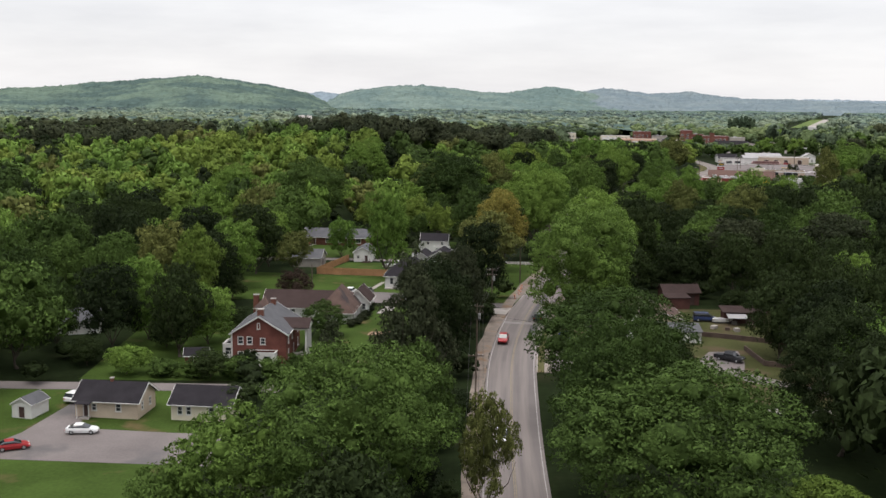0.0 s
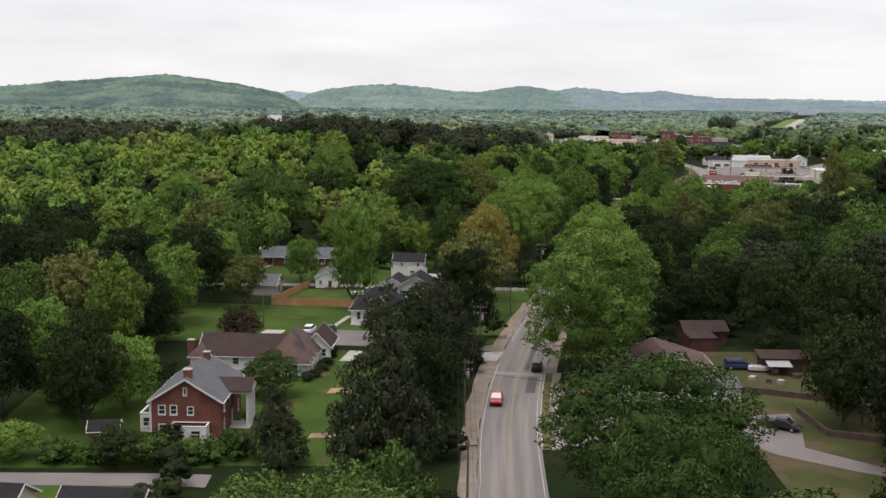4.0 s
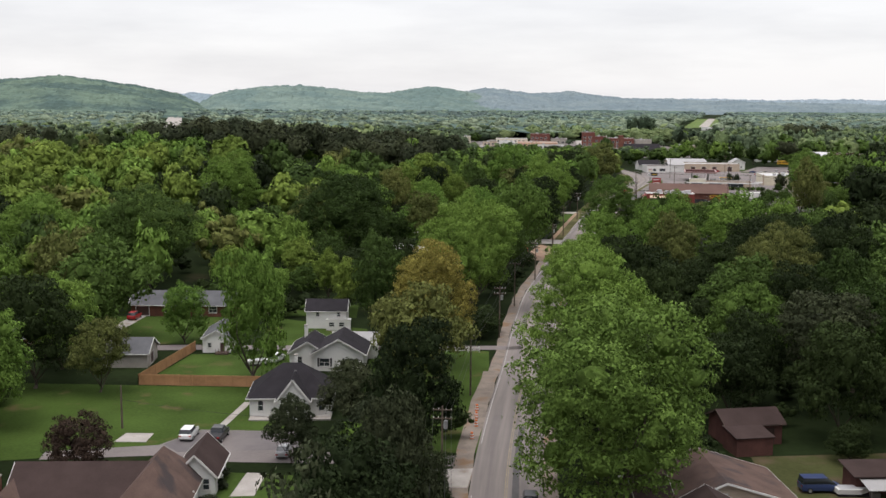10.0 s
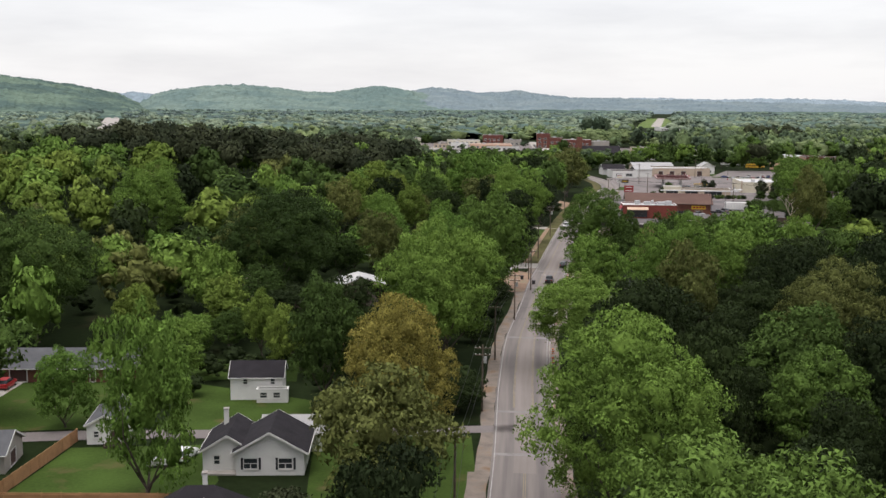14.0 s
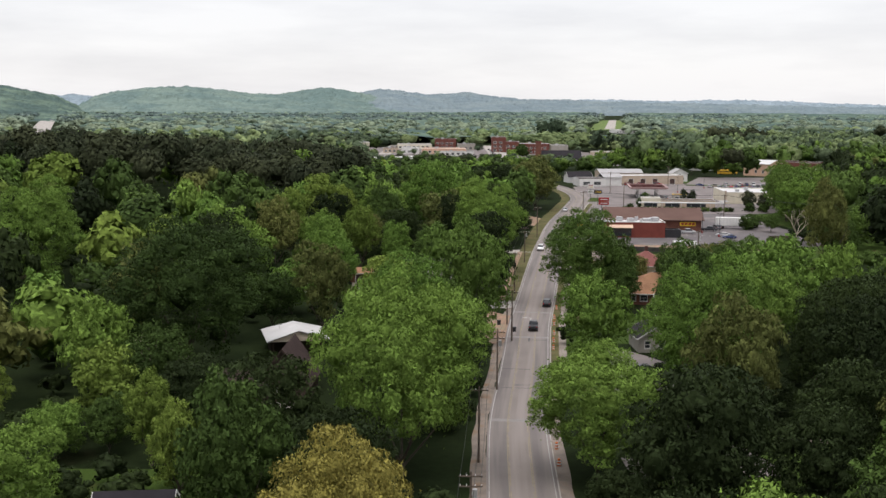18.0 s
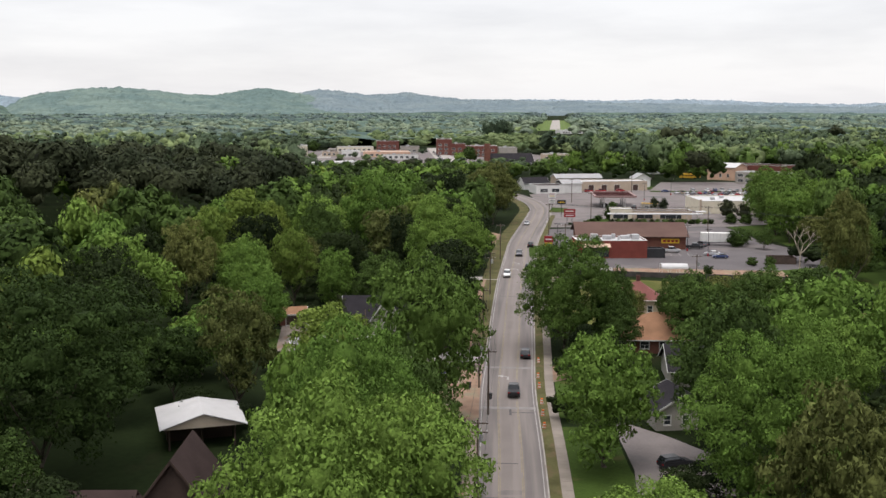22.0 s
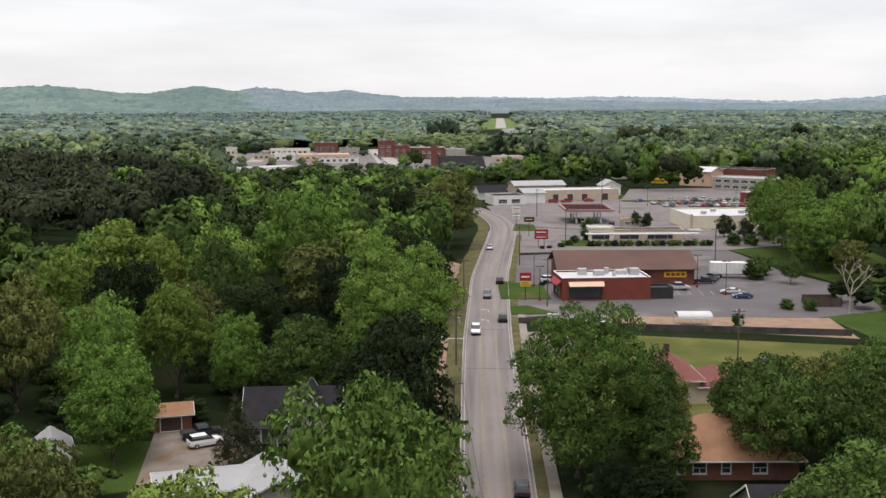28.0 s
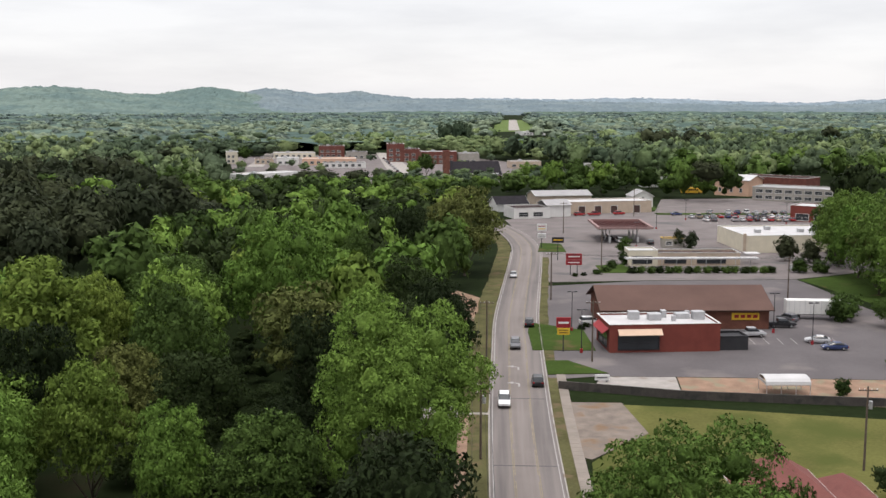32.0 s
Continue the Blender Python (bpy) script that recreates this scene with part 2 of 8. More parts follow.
# ---------------------------------------------------------------- ground
KNOT_Y = [-400, 60, 150, 240, 400, 470, 550, 620, 760, 1000, 5200]
KNOT_Z = [-2.5, -2.5, -2.5, -0.6, -0.4, 0.7, 2.4, 3.0, 2.0, 0.0, 0.0]


def lie(x, y):
    """Height of the ground."""
    z = float(np.interp(y, KNOT_Y, KNOT_Z))
    d = math.hypot((x + 60) / 150, (y - 640) / 210)
    if d < 1:
        z += 11 * (0.5 + 0.5 * math.cos(math.pi * d)) * min(1.0, max(0.0, (float(np.interp(y, ROAD_Y, ROAD_X)) - 45 - x) / 60))
    return z


ROAD_Y = [-60, 60, 138, 160, 200, 214, 235, 256, 280, 306, 340, 379, 414, 445, 469, 512, 541, 587, 600, 647, 665, 697, 716, 745, 775, 810, 860, 930, 1100]
ROAD_X = [6, 7.5, 9.4, 10.3, 12.5, 14.0, 17.0, 21.2, 26.6, 33.0, 40.5, 50.2, 61.6, 71.0, 79.6, 94.4, 104.6, 121.8, 126.4, 146.2, 153.8, 167.2, 174.5, 182.0, 186.0, 188.0, 190.0, 197.0, 240.0]
ROAD_W = 4.55

GRASS = material("grass", (0.085, 0.125, 0.032), 0.95, vary=0.45, scale=0.08, fine=1.7, bump=0.3, stain=((0.17, 0.135, 0.07), 0.11, 0.60))
# floor colour set near-black to stand for shade beneath the crowns
GROUND = material("shade_toned_floor", (0.012, 0.018, 0.007), 0.95, vary=0.5, scale=0.05, fine=0.9, bump=0.3, stain=((0.024, 0.022, 0.012), 0.06, 0.62), spec=0.02)


def steps(lo, hi, near_lo, near_hi, d):
    v = list(np.arange(near_lo, near_hi + 0.1, d))
    s, a, b = d, near_lo, near_hi
    while a > lo or b < hi:
        s *= 1.35
        a, b = a - s, b + s
        if a > lo - s:
            v.insert(0, max(a, lo))
        if b < hi + s:
            v.append(min(b, hi))
    return sorted(set(v))


gx, gy = steps(-5200, 5200, -250, 450, 10), steps(-800, 5200, -60, 1010, 10)
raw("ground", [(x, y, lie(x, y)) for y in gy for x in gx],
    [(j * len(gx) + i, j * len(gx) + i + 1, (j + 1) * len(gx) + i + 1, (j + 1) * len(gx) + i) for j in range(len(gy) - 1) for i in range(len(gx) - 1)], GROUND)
tagged(bpy.data.objects["ground"], "green and brown woodland ground, colour darkened for tree shade", "ground", kind="structure")


def drape(name, outline, mat, up, parent=None, label="", thick=0.0):
    """A patch that follows the ground, raised by up; with thick it has real sides."""
    bm = bmesh.new()
    f = bm.faces.new([bm.verts.new((x, y, 0)) for x, y in outline])
    if f.normal.z < 0 or f.calc_area() and (f.normal_update() or f.normal.z < 0):
        f.normal_flip()
    for axis in (0, 1):
        lo, hi = min(p[axis] for p in outline), max(p[axis] for p in outline)
        k = math.floor(lo / 10) * 10 + 10
        while k < hi:
            bmesh.ops.bisect_plane(bm, geom=bm.verts[:] + bm.edges[:] + bm.faces[:], plane_co=(k, k, 0), plane_no=(1 - axis, axis, 0))
            k += 10
    for v in bm.verts:
        v.co.z = lie(v.co.x, v.co.y) + up
    if thick:
        made = bmesh.ops.extrude_face_region(bm, geom=bm.faces[:])
        for v in made["geom"]:
            if isinstance(v, bmesh.types.BMVert):
                v.co.z += thick
        bmesh.ops.recalc_face_normals(bm, faces=bm.faces[:])
    return mesh_ob(name, bm, mat, parent, label)


def road_at(y):
    x = float(np.interp(y, RY, RX))
    dx = (float(np.interp(y + 3, RY, RX)) - float(np.interp(y - 3, RY, RX))) / 6
    n = Vector((1, -dx, 0)).normalized()
    return Vector((x, y, 0)), n


RY = np.arange(-60, 931, 5.0)
RX = np.interp(RY, ROAD_Y, ROAD_X)
for _ in range(6):
    RX[1:-1] = (RX[:-2] + 2 * RX[1:-1] + RX[2:]) / 4


def strip(name, y0, y1, off0, off1, mat, up, parent=None, label="", dash=None, wobble=0.0):
    """A ribbon along the road between two offsets from its middle; dash: (length, gap)."""
    verts, faces, uv = [], [], []
    y = y0
    while y < y1 - 0.01:
        end = min(y1, y + dash[0]) if dash else y1
        n = max(2, int((end - y) / 2.5) + 1)
        base = len(verts)
        for i in range(n):
            yy = y + (end - y) * i / (n - 1)
            c, s = road_at(yy)
            w = wobble * noise.noise((yy * 0.13, off0, 3.1)) if wobble else 0
            w2 = wobble * noise.noise((yy * 0.17, off1, 7.7)) if wobble else 0
            for o in (off0 + w, off1 + w2):
                p = c + s * o
                verts.append((p.x, p.y, lie(p.x, p.y) + up))
                uv.append((o, yy))
        faces += [(base + 2 * i, base + 2 * i + 1, base + 2 * i + 3, base + 2 * i + 2) for i in range(n - 1)]
        y = end + (dash[1] if dash else 0)
    ob = raw(name, verts, faces, mat, parent, label)
    layer = ob.data.uv_layers.new(name="along")
    for lp in ob.data.loops:
        layer.data[lp.index].uv = uv[lp.vertex_index]
    return ob

# ---------------------------------------------------------------- road
def asphalt(name, dark, light, worn):
    m = material(name, dark, 0.85, vary=0.12, scale=0.15, fine=9, bump=0.15)
    n, l = m.node_tree.nodes, m.node_tree.links
    p = n["Principled BSDF"]
    base = p.inputs["Base Color"].links[0].from_socket
    uvm, mp, tr, rg, mix = n.new("ShaderNodeUVMap"), n.new("ShaderNodeMapping"), n.new("ShaderNodeTexNoise"), n.new("ShaderNodeMapRange"), n.new("ShaderNodeMix")
    uvm.uv_map = "along"
    mp.inputs["Scale"].default_value = (0.7, 0.02, 1)
    tr.inputs["Scale"].default_value, tr.inputs["Detail"].default_value = 1.0, 5.0
    rg.inputs["From Min"].default_value, rg.inputs["From Max"].default_value = worn, worn + 0.22
    mix.data_type = "RGBA"
    mix.inputs["B"].default_value = (*light, 1)
    l.new(uvm.outputs["UV"], mp.inputs["Vector"])
    l.new(mp.outputs["Vector"], tr.inputs["Vector"])
    l.new(tr.outputs["Fac"], rg.inputs["Value"])
    l.new(rg.outputs["Result"], mix.inputs["Factor"])
    l.new(base, mix.inputs["A"])
    l.new(mix.outputs["Result"], p.inputs["Base Color"])
    return m


ASPHALT = asphalt("road_asphalt", (0.128, 0.114, 0.110), (0.182, 0.160, 0.150), 0.40)
MID_LANE = asphalt("mid_lane_asphalt", (0.166, 0.145, 0.135), (0.205, 0.180, 0.168), 0.44)
LOT = material("lot_asphalt", (0.146, 0.128, 0.124), 0.85, vary=0.22, scale=0.12, fine=3, bump=0.15, stain=((0.09, 0.086, 0.086), 0.09, 0.58))
DARK_LOT = material("fresh_lot_asphalt", (0.100, 0.090, 0.092), 0.85, vary=0.2, scale=0.1, fine=3, bump=0.15, stain=((0.15, 0.132, 0.128), 0.07, 0.56))
CONCRETE = material("concrete", (0.286, 0.265, 0.245), 0.85, vary=0.22, scale=0.4, fine=5, bump=0.1, stain=((0.19, 0.155, 0.125), 0.3, 0.58))
GRAVEL = material("gravel", (0.172, 0.143, 0.122), 0.95, vary=0.3, scale=0.5, fine=7, bump=0.5, stain=((0.165, 0.11, 0.07), 0.25, 0.55))
CLAY = material("clay", (0.225, 0.148, 0.105), 0.95, vary=0.3, scale=0.4, fine=5, bump=0.4, stain=((0.20, 0.175, 0.12), 0.35, 0.52))
WHITE_LINE = material("road_white", (0.299, 0.286, 0.275), 0.7, vary=0.3, scale=1.2, fine=8)
YELLOW_LINE = material("road_yellow", (0.205, 0.172, 0.115), 0.7, vary=0.3, scale=1.2, fine=8)
PATCH = material("road_patch", (0.194, 0.182, 0.175), 0.85, vary=0.2, scale=0.8, fine=8)
TAR = material("road_tar", (0.068, 0.065, 0.065), 0.7, vary=0.2, scale=0.8, fine=8)

road = strip("road", -60, 925, -ROAD_W, ROAD_W, ASPHALT, 0.06)
tagged(road, "worn grey asphalt street with faded lane lines", "road", kind="structure")


# ---------------------------------------------------------------- hills
def hill_material(name, a, b, mottle=0.14):
    m = bpy.data.materials.new(name)
    m.use_nodes = True
    n, l = m.node_tree.nodes, m.node_tree.links
    p = n["Principled BSDF"]
    p.inputs["Roughness"].default_value, p.inputs["Specular IOR Level"].default_value = 1.0, 0.0
    geo, v, w, mix, hue, tone = (n.new(k) for k in ("ShaderNodeNewGeometry", "ShaderNodeTexVoronoi", "ShaderNodeTexNoise", "ShaderNodeMix", "ShaderNodeHueSaturation", "ShaderNodeMapRange"))
    v.inputs["Scale"].default_value, w.inputs["Scale"].default_value, w.inputs["Detail"].default_value = 0.055, 0.006, 5.0
    l.new(geo.outputs["Position"], v.inputs["Vector"])
    l.new(geo.outputs["Position"], w.inputs["Vector"])
    mix.data_type = "RGBA"
    mix.inputs["A"].default_value, mix.inputs["B"].default_value = (*a, 1), (*b, 1)
    edge = n.new("ShaderNodeMapRange")
    edge.inputs["From Min"].default_value, edge.inputs["From Max"].default_value = 0.42, 0.6
    l.new(w.outputs["Fac"], edge.inputs["Value"])
    l.new(edge.outputs["Result"], mix.inputs["Factor"])
    l.new(v.outputs["Color"], tone.inputs["Value"])
    tone.inputs["To Min"].default_value, tone.inputs["To Max"].default_value = 1 - mottle, 1 + mottle
    l.new(mix.outputs["Result"], hue.inputs["Color"])
    l.new(tone.outputs["Result"], hue.inputs["Value"])
    l.new(hue.outputs["Color"], p.inputs["Base Color"])
    bump = n.new("ShaderNodeBump")
    bump.inputs["Strength"].default_value, bump.inputs["Distance"].default_value, bump.invert = 0.6, 9.0, True
    l.new(v.outputs["Distance"], bump.inputs["Height"])
    l.new(bump.outputs["Normal"], p.inputs["Normal"])
    return m


# wooded slopes with aerial haze put into the colour, bluer further off
HILL_NEAR = hill_material("hill_woods_haze", (0.063, 0.093, 0.085), (0.106, 0.146, 0.114), 0.26)
HILL_FAR = hill_material("far_hill_woods_haze", (0.104, 0.146, 0.138), (0.138, 0.182, 0.160), 0.2)
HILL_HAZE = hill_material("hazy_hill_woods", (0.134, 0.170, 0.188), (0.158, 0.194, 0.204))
HILL_BLUE_HAZE = hill_material("ridge_woods_blue_haze", (0.187, 0.234, 0.265), (0.211, 0.257, 0.289))


def ridge(name, mat, dist, depth, az, el, label, across=0.11):
    """A wooded ridge: its crest over the bearings az (degrees) at the elevations el seen from the middle of the flight."""
    cx, cy, eye = 20.0, 190.0, 48.0
    n = int((az[-1] - az[0]) / across)
    rows = 40
    verts, faces = [], []
    for j in range(rows + 1):
        f = j / rows
        for i in range(n + 1):
            a = az[0] + (az[-1] - az[0]) * i / n
            top = eye + dist * math.tan(radians(float(np.interp(a, az, el))))
            r = dist - depth * (1 - f)
            x, y = cx + r * math.sin(radians(a)), cy + r * math.cos(radians(a))
            s = f * f * (3 - 2 * f)
            fold = 0.34 * noise.noise((x * 0.0022, y * 0.0022, dist)) + 0.10 * noise.noise((x * 0.006, y * 0.006, dist))
            z = top * max(0.0, s + fold * f * (1 - f) * 4) * (0.3 + 0.7 * f ** 0.5)
            z += (5.0 * noise.noise((x * 0.045, y * 0.045, 1)) + 4.5 * noise.noise((x * 0.11, y * 0.11, 5)) + 5 * noise.noise((x * 0.012, y * 0.012, 9))) * min(1.0, f * 4)
            verts.append((x, y, z - (3 if j == 0 else 0)))
    w = n + 1
    faces = [(j * w + i, j * w + i + 1, (j + 1) * w + i + 1, (j + 1) * w + i) for j in range(rows) for i in range(n)]
    top0 = rows * w
    back = len(verts)
    for i in range(n + 1):
        x, y, z = verts[top0 + i]
        d = Vector((x - cx, y - cy)).normalized() * 120
        verts.append((x + d.x, y + d.y, -5))
    faces += [(top0 + i, top0 + i + 1, back + i + 1, back + i) for i in range(n)]
    ob = raw(name, verts, faces, mat, smooth=False)
    tagged(ob, label, "hill", kind="structure")
    return ob


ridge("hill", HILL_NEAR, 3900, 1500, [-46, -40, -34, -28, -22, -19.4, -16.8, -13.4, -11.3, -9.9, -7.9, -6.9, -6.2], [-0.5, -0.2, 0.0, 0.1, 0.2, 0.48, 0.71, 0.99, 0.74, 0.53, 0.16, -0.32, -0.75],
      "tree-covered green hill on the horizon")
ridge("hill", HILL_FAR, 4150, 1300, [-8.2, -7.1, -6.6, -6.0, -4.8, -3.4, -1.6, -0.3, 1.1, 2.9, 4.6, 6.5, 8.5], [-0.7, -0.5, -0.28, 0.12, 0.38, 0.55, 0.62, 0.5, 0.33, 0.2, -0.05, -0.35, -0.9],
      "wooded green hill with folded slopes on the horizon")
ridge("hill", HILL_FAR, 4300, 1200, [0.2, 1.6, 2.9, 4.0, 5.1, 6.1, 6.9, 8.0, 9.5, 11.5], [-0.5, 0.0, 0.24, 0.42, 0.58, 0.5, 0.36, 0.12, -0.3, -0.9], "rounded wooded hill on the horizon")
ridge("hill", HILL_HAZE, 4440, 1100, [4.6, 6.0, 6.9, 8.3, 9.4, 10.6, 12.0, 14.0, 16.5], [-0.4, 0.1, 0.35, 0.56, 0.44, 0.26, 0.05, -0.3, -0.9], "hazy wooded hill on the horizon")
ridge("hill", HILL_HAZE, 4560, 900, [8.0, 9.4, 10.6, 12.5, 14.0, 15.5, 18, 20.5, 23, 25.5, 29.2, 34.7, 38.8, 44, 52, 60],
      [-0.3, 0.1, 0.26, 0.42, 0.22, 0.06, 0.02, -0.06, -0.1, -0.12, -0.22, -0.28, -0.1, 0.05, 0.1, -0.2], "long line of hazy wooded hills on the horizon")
ridge("hill", HILL_BLUE_HAZE, 4680, 300, [-9.5, -8.0, -7.0, -6.0, -5.0], [-0.2, 0.1, 0.2, 0.1, -0.2], "distant ridge coloured pale blue for haze")
ridge("hill", HILL_BLUE_HAZE, 4680, 300, [14, 17, 19.5, 22.5, 24.5, 26.5, 28.5, 31, 34, 37, 39.5, 42, 46], [-0.3, 0.0, 0.05, 0.0, 0.06, 0.08, 0.0, -0.1, -0.15, 0.0, 0.2, 0.25, -0.2], "distant ridge coloured pale blue for haze")

# ---------------------------------------------------------------- paving, lawns and verges
VERGE = material("verge_grass", (0.078, 0.075, 0.034), 0.95, vary=0.4, scale=0.25, fine=3, bump=0.25, stain=((0.11, 0.085, 0.05), 0.3, 0.55), spec=0.03)
# yard grass with bare earth, its colour darkened for the trees' shade
YARD = material("worn_shade_toned_grass", (0.046, 0.050, 0.020), 0.95, vary=0.35, scale=0.12, fine=2.2, bump=0.25, stain=((0.075, 0.058, 0.036), 0.14, 0.5), spec=0.03)
FIELD = material("dry_lawn", (0.098, 0.098, 0.032), 0.95, vary=0.35, scale=0.08, fine=2.2, bump=0.25, stain=((0.066, 0.076, 0.022), 0.07, 0.5), spec=0.03)
LAWN = material("lawn", (0.038, 0.062, 0.014), 0.95, vary=0.35, scale=0.10, fine=2.2, bump=0.25, stain=((0.085, 0.068, 0.032), 0.16, 0.60), spec=0.03)


def lawn(label, *pts):
    tagged(drape("lawn", pts, LAWN, 0.02), label, "lawn", kind="structure")


def field(label, *pts):
    tagged(drape("lawn", pts, FIELD, 0.02), label, "lawn", kind="structure")


def far_grass(label, *pts):
    tagged(drape("lawn", pts, GRASS, 0.02), label, "lawn", kind="structure")


def paved(name, label, mat, up, *pts):
    tagged(drape(name, pts, mat, up), label, "paving", kind="structure")


lawn("mown grass round the cottages", (-82, 60), (-33, 60), (-33, 183), (-82, 183))
lawn("shaded grass round the brick house", (-64, 187), (-28.5, 187), (-27.5, 226), (-42, 235), (-64, 232))
lawn("side lawn of the brick house", (-28, 188), (-5, 188), (-8, 250), (-17, 252), (-19, 240), (-27, 226))
lawn("broad green lawn in front of the fence", (-56, 258), (-24, 262), (-9, 268), (-9, 293), (-36, 297), (-56, 300))
lawn("fenced back lawn with worn patches", (-35, 297.2), (-10, 294.2), (-8, 303), (-11, 318), (-29, 319))
lawn("back garden grass behind the small white house", (-24, 353), (-8, 354), (3, 351), (4, 366), (-20, 371))
lawn("front lawn of the ranch house", (-56, 328), (-20, 328), (-22, 354), (-52, 357))
lawn("grass round the small white house", (-18, 324), (5, 322), (5, 339), (-14, 352))
lawn("roadside grass plot under the golden trees", (3, 258), (18, 257), (25, 300), (27.5, 317), (5, 321), (2, 285))
tagged(drape("lawn", ((47, 178), (76, 172), (76, 252), (54, 252), (49, 227)), YARD, 0.02), "worn terraced back yard grass, colour darkened for tree shade", "lawn", kind="structure")
lawn("grass by the garden drive", (60, 346), (98, 344), (98, 360), (76, 364), (66, 372))
lawn("front grass under the street tree", (60, 388), (72, 389), (75, 404), (80, 422), (71, 424), (66, 408))
lawn("garden grass under trees", (74, 428), (96, 424), (100, 442), (84, 458))
field("wide mown vacant lot of yellowish grass", (98, 500), (106, 519), (118, 528), (121, 541), (131, 536.5), (172, 514.5), (178, 478), (126, 474), (104, 488))
lawn("roadside grass strip with worn earth", (80, 497), (90, 517), (98, 545), (93, 548), (82, 524), (74, 500))
lawn("garden grass behind the white shed", (20, 478), (37, 480), (40, 498), (24, 500))
lawn("grass bank behind the lots", (176, 512), (215, 500), (232, 560), (205, 565), (180, 540))
lawn("rough grass behind the car park", (207, 562), (234, 566), (262, 640), (214.5, 629.5))
lawn("grass by the bend of the street", (262, 812), (276, 808), (282, 840), (268, 842))

paved("drive", "grey asphalt drive and parking by the cottages", LOT, 0.05, (-68, 147), (-63, 158), (-61, 170), (-59.5, 181), (-55.5, 181), (-57.5, 170), (-55, 160.5), (-41, 158.8), (-33, 158.2), (-32, 144.5), (-53, 146))
paved("back_street", "narrow back street of grey asphalt", LOT, 0.07, (-110, 181), (-110, 185.5), (-34, 185), (-28, 184.5), (-28, 180), (-34, 180.5))
paved("drive", "asphalt side drive with parking bays", LOT, 0.05, (-42, 259), (-25, 259.5), (-17, 256), (4, 253), (13, 251.5), (14, 256.5), (-7, 260), (-7.5, 268.5), (-22, 270.8), (-27, 264), (-42, 262.5))
paved("parking_lot", "dark fresh asphalt parking bay", DARK_LOT, 0.062, (-22, 270.6), (-26.4, 264.2), (-24, 260.6), (-7.2, 260.4), (-7.6, 268.3))
paved("path", "pale concrete garden path", CONCRETE, 0.05, (-20.0, 271), (-18.8, 271), (-15.5, 285), (-16.7, 285))
paved("path", "worn concrete pad in the lawn", CONCRETE, 0.05, (-33.5, 266), (-29, 265.5), (-28.5, 269.5), (-32.5, 270))
paved("path", "concrete path to the house", CONCRETE, 0.05, (-15.5, 243), (-12.5, 243), (-11.5, 251), (-14, 251.5))
paved("dirt_patch", "bare red clay in the lawn", CLAY, 0.05, (-17, 199.5), (-10.5, 199.8), (-10.6, 202), (-16.5, 201.6))
paved("dirt_patch", "worn earth at the edge of the lawn", CLAY, 0.05, (-16, 222), (-11, 223), (-11, 225.5), (-15.5, 225))
paved("drive", "pale concrete drive of the ranch house", CONCRETE, 0.05, (-51, 334), (-47.5, 334), (-43, 356.8), (-46, 357))
paved("back_street", "side street behind the fenced yard", LOT, 0.06, (-60, 323), (-60, 327), (-30, 327), (6, 323), (30, 321.5), (36, 321), (36, 317.5), (24, 318.5), (4, 319.5), (-30, 322.5))
paved("drive", "curving dark drive in the back yard", LOT, 0.05, (46, 199), (52, 211), (58, 212), (57, 203), (55, 196), (62, 189), (68, 184), (66, 182), (58, 187), (50, 193))
paved("path", "concrete slab at the foot of the yard", CONCRETE, 0.05, (52, 170.5), (63, 170.5), (63, 174), (53, 174))
paved("dirt_patch", "orange clay by the pavement", CLAY, 0.05, (21.5, 221), (33, 223), (33, 230), (23.5, 229.5))
paved("parking_lot", "cracked asphalt corner lot with a blue sign", LOT, 0.04, (19.5, 196), (33, 196), (33, 210), (21.5, 210))
paved("drive", "pale concrete apron at the roadside", CONCRETE, 0.07, (7.5, 244), (13.8, 243.5), (15.5, 250.5), (9.0, 250.8))
paved("drive", "dark asphalt garden drive", LOT, 0.05, (58.5, 352), (80, 349), (79, 357), (79, 372), (73.5, 374), (70.5, 360), (60, 361))
paved("path", "pale earth path across the garden", GRAVEL, 0.06, (76, 363.5), (92, 360.5), (92, 362.6), (77, 366))
paved("drive", "dark asphalt drive before the grey house", LOT, 0.05, (71, 393), (84, 392), (89, 406), (86, 416), (82.5, 423.5), (80.3, 422), (75.5, 404))
paved("parking_lot", "pale gravel yard beside the dark house", GRAVEL, 0.04, (36, 478), (54, 477), (54, 484), (51, 492), (50, 500), (40, 501.5), (38, 490))
paved("parking_lot", "broken concrete pad of a vacant plot", GRAVEL, 0.05, (112.8, 544.6), (121.5, 541.8), (118.6, 527.5), (106.5, 520), (104.3, 522.5))
paved("drive", "concrete drive and clay under the trees", CLAY, 0.05, (79.5, 447), (86, 449.5), (89, 456), (82.5, 457))
paved("drive", "side street joining from the wood", CONCRETE, 0.05, (62, 464), (76, 464), (78.5, 472), (70, 474), (60, 470))
paved("drive", "driveway mouth on the wooded side", CONCRETE, 0.05, (84, 543), (100, 541.5), (102, 547), (86, 548))
paved("dirt_patch", "bare orange earth on the verge", CLAY, 0.05, (113, 603), (122, 606), (129, 628), (127, 640), (117, 628))
paved("dirt_patch", "trampled roadside earth by the works", CLAY, 0.05, (56, 430), (63, 431), (70, 455), (66, 462), (60, 448))
paved("slab", "bare pale concrete slab", CONCRETE, 0.09, (120.6, 549.8), (124.8, 556.4), (136.7, 552.5), (132.8, 543.6))
paved("slab", "pinkish broken foundation slab", CLAY, 0.06, (133, 543.4), (136.9, 552.4), (180, 537.5), (174, 520))
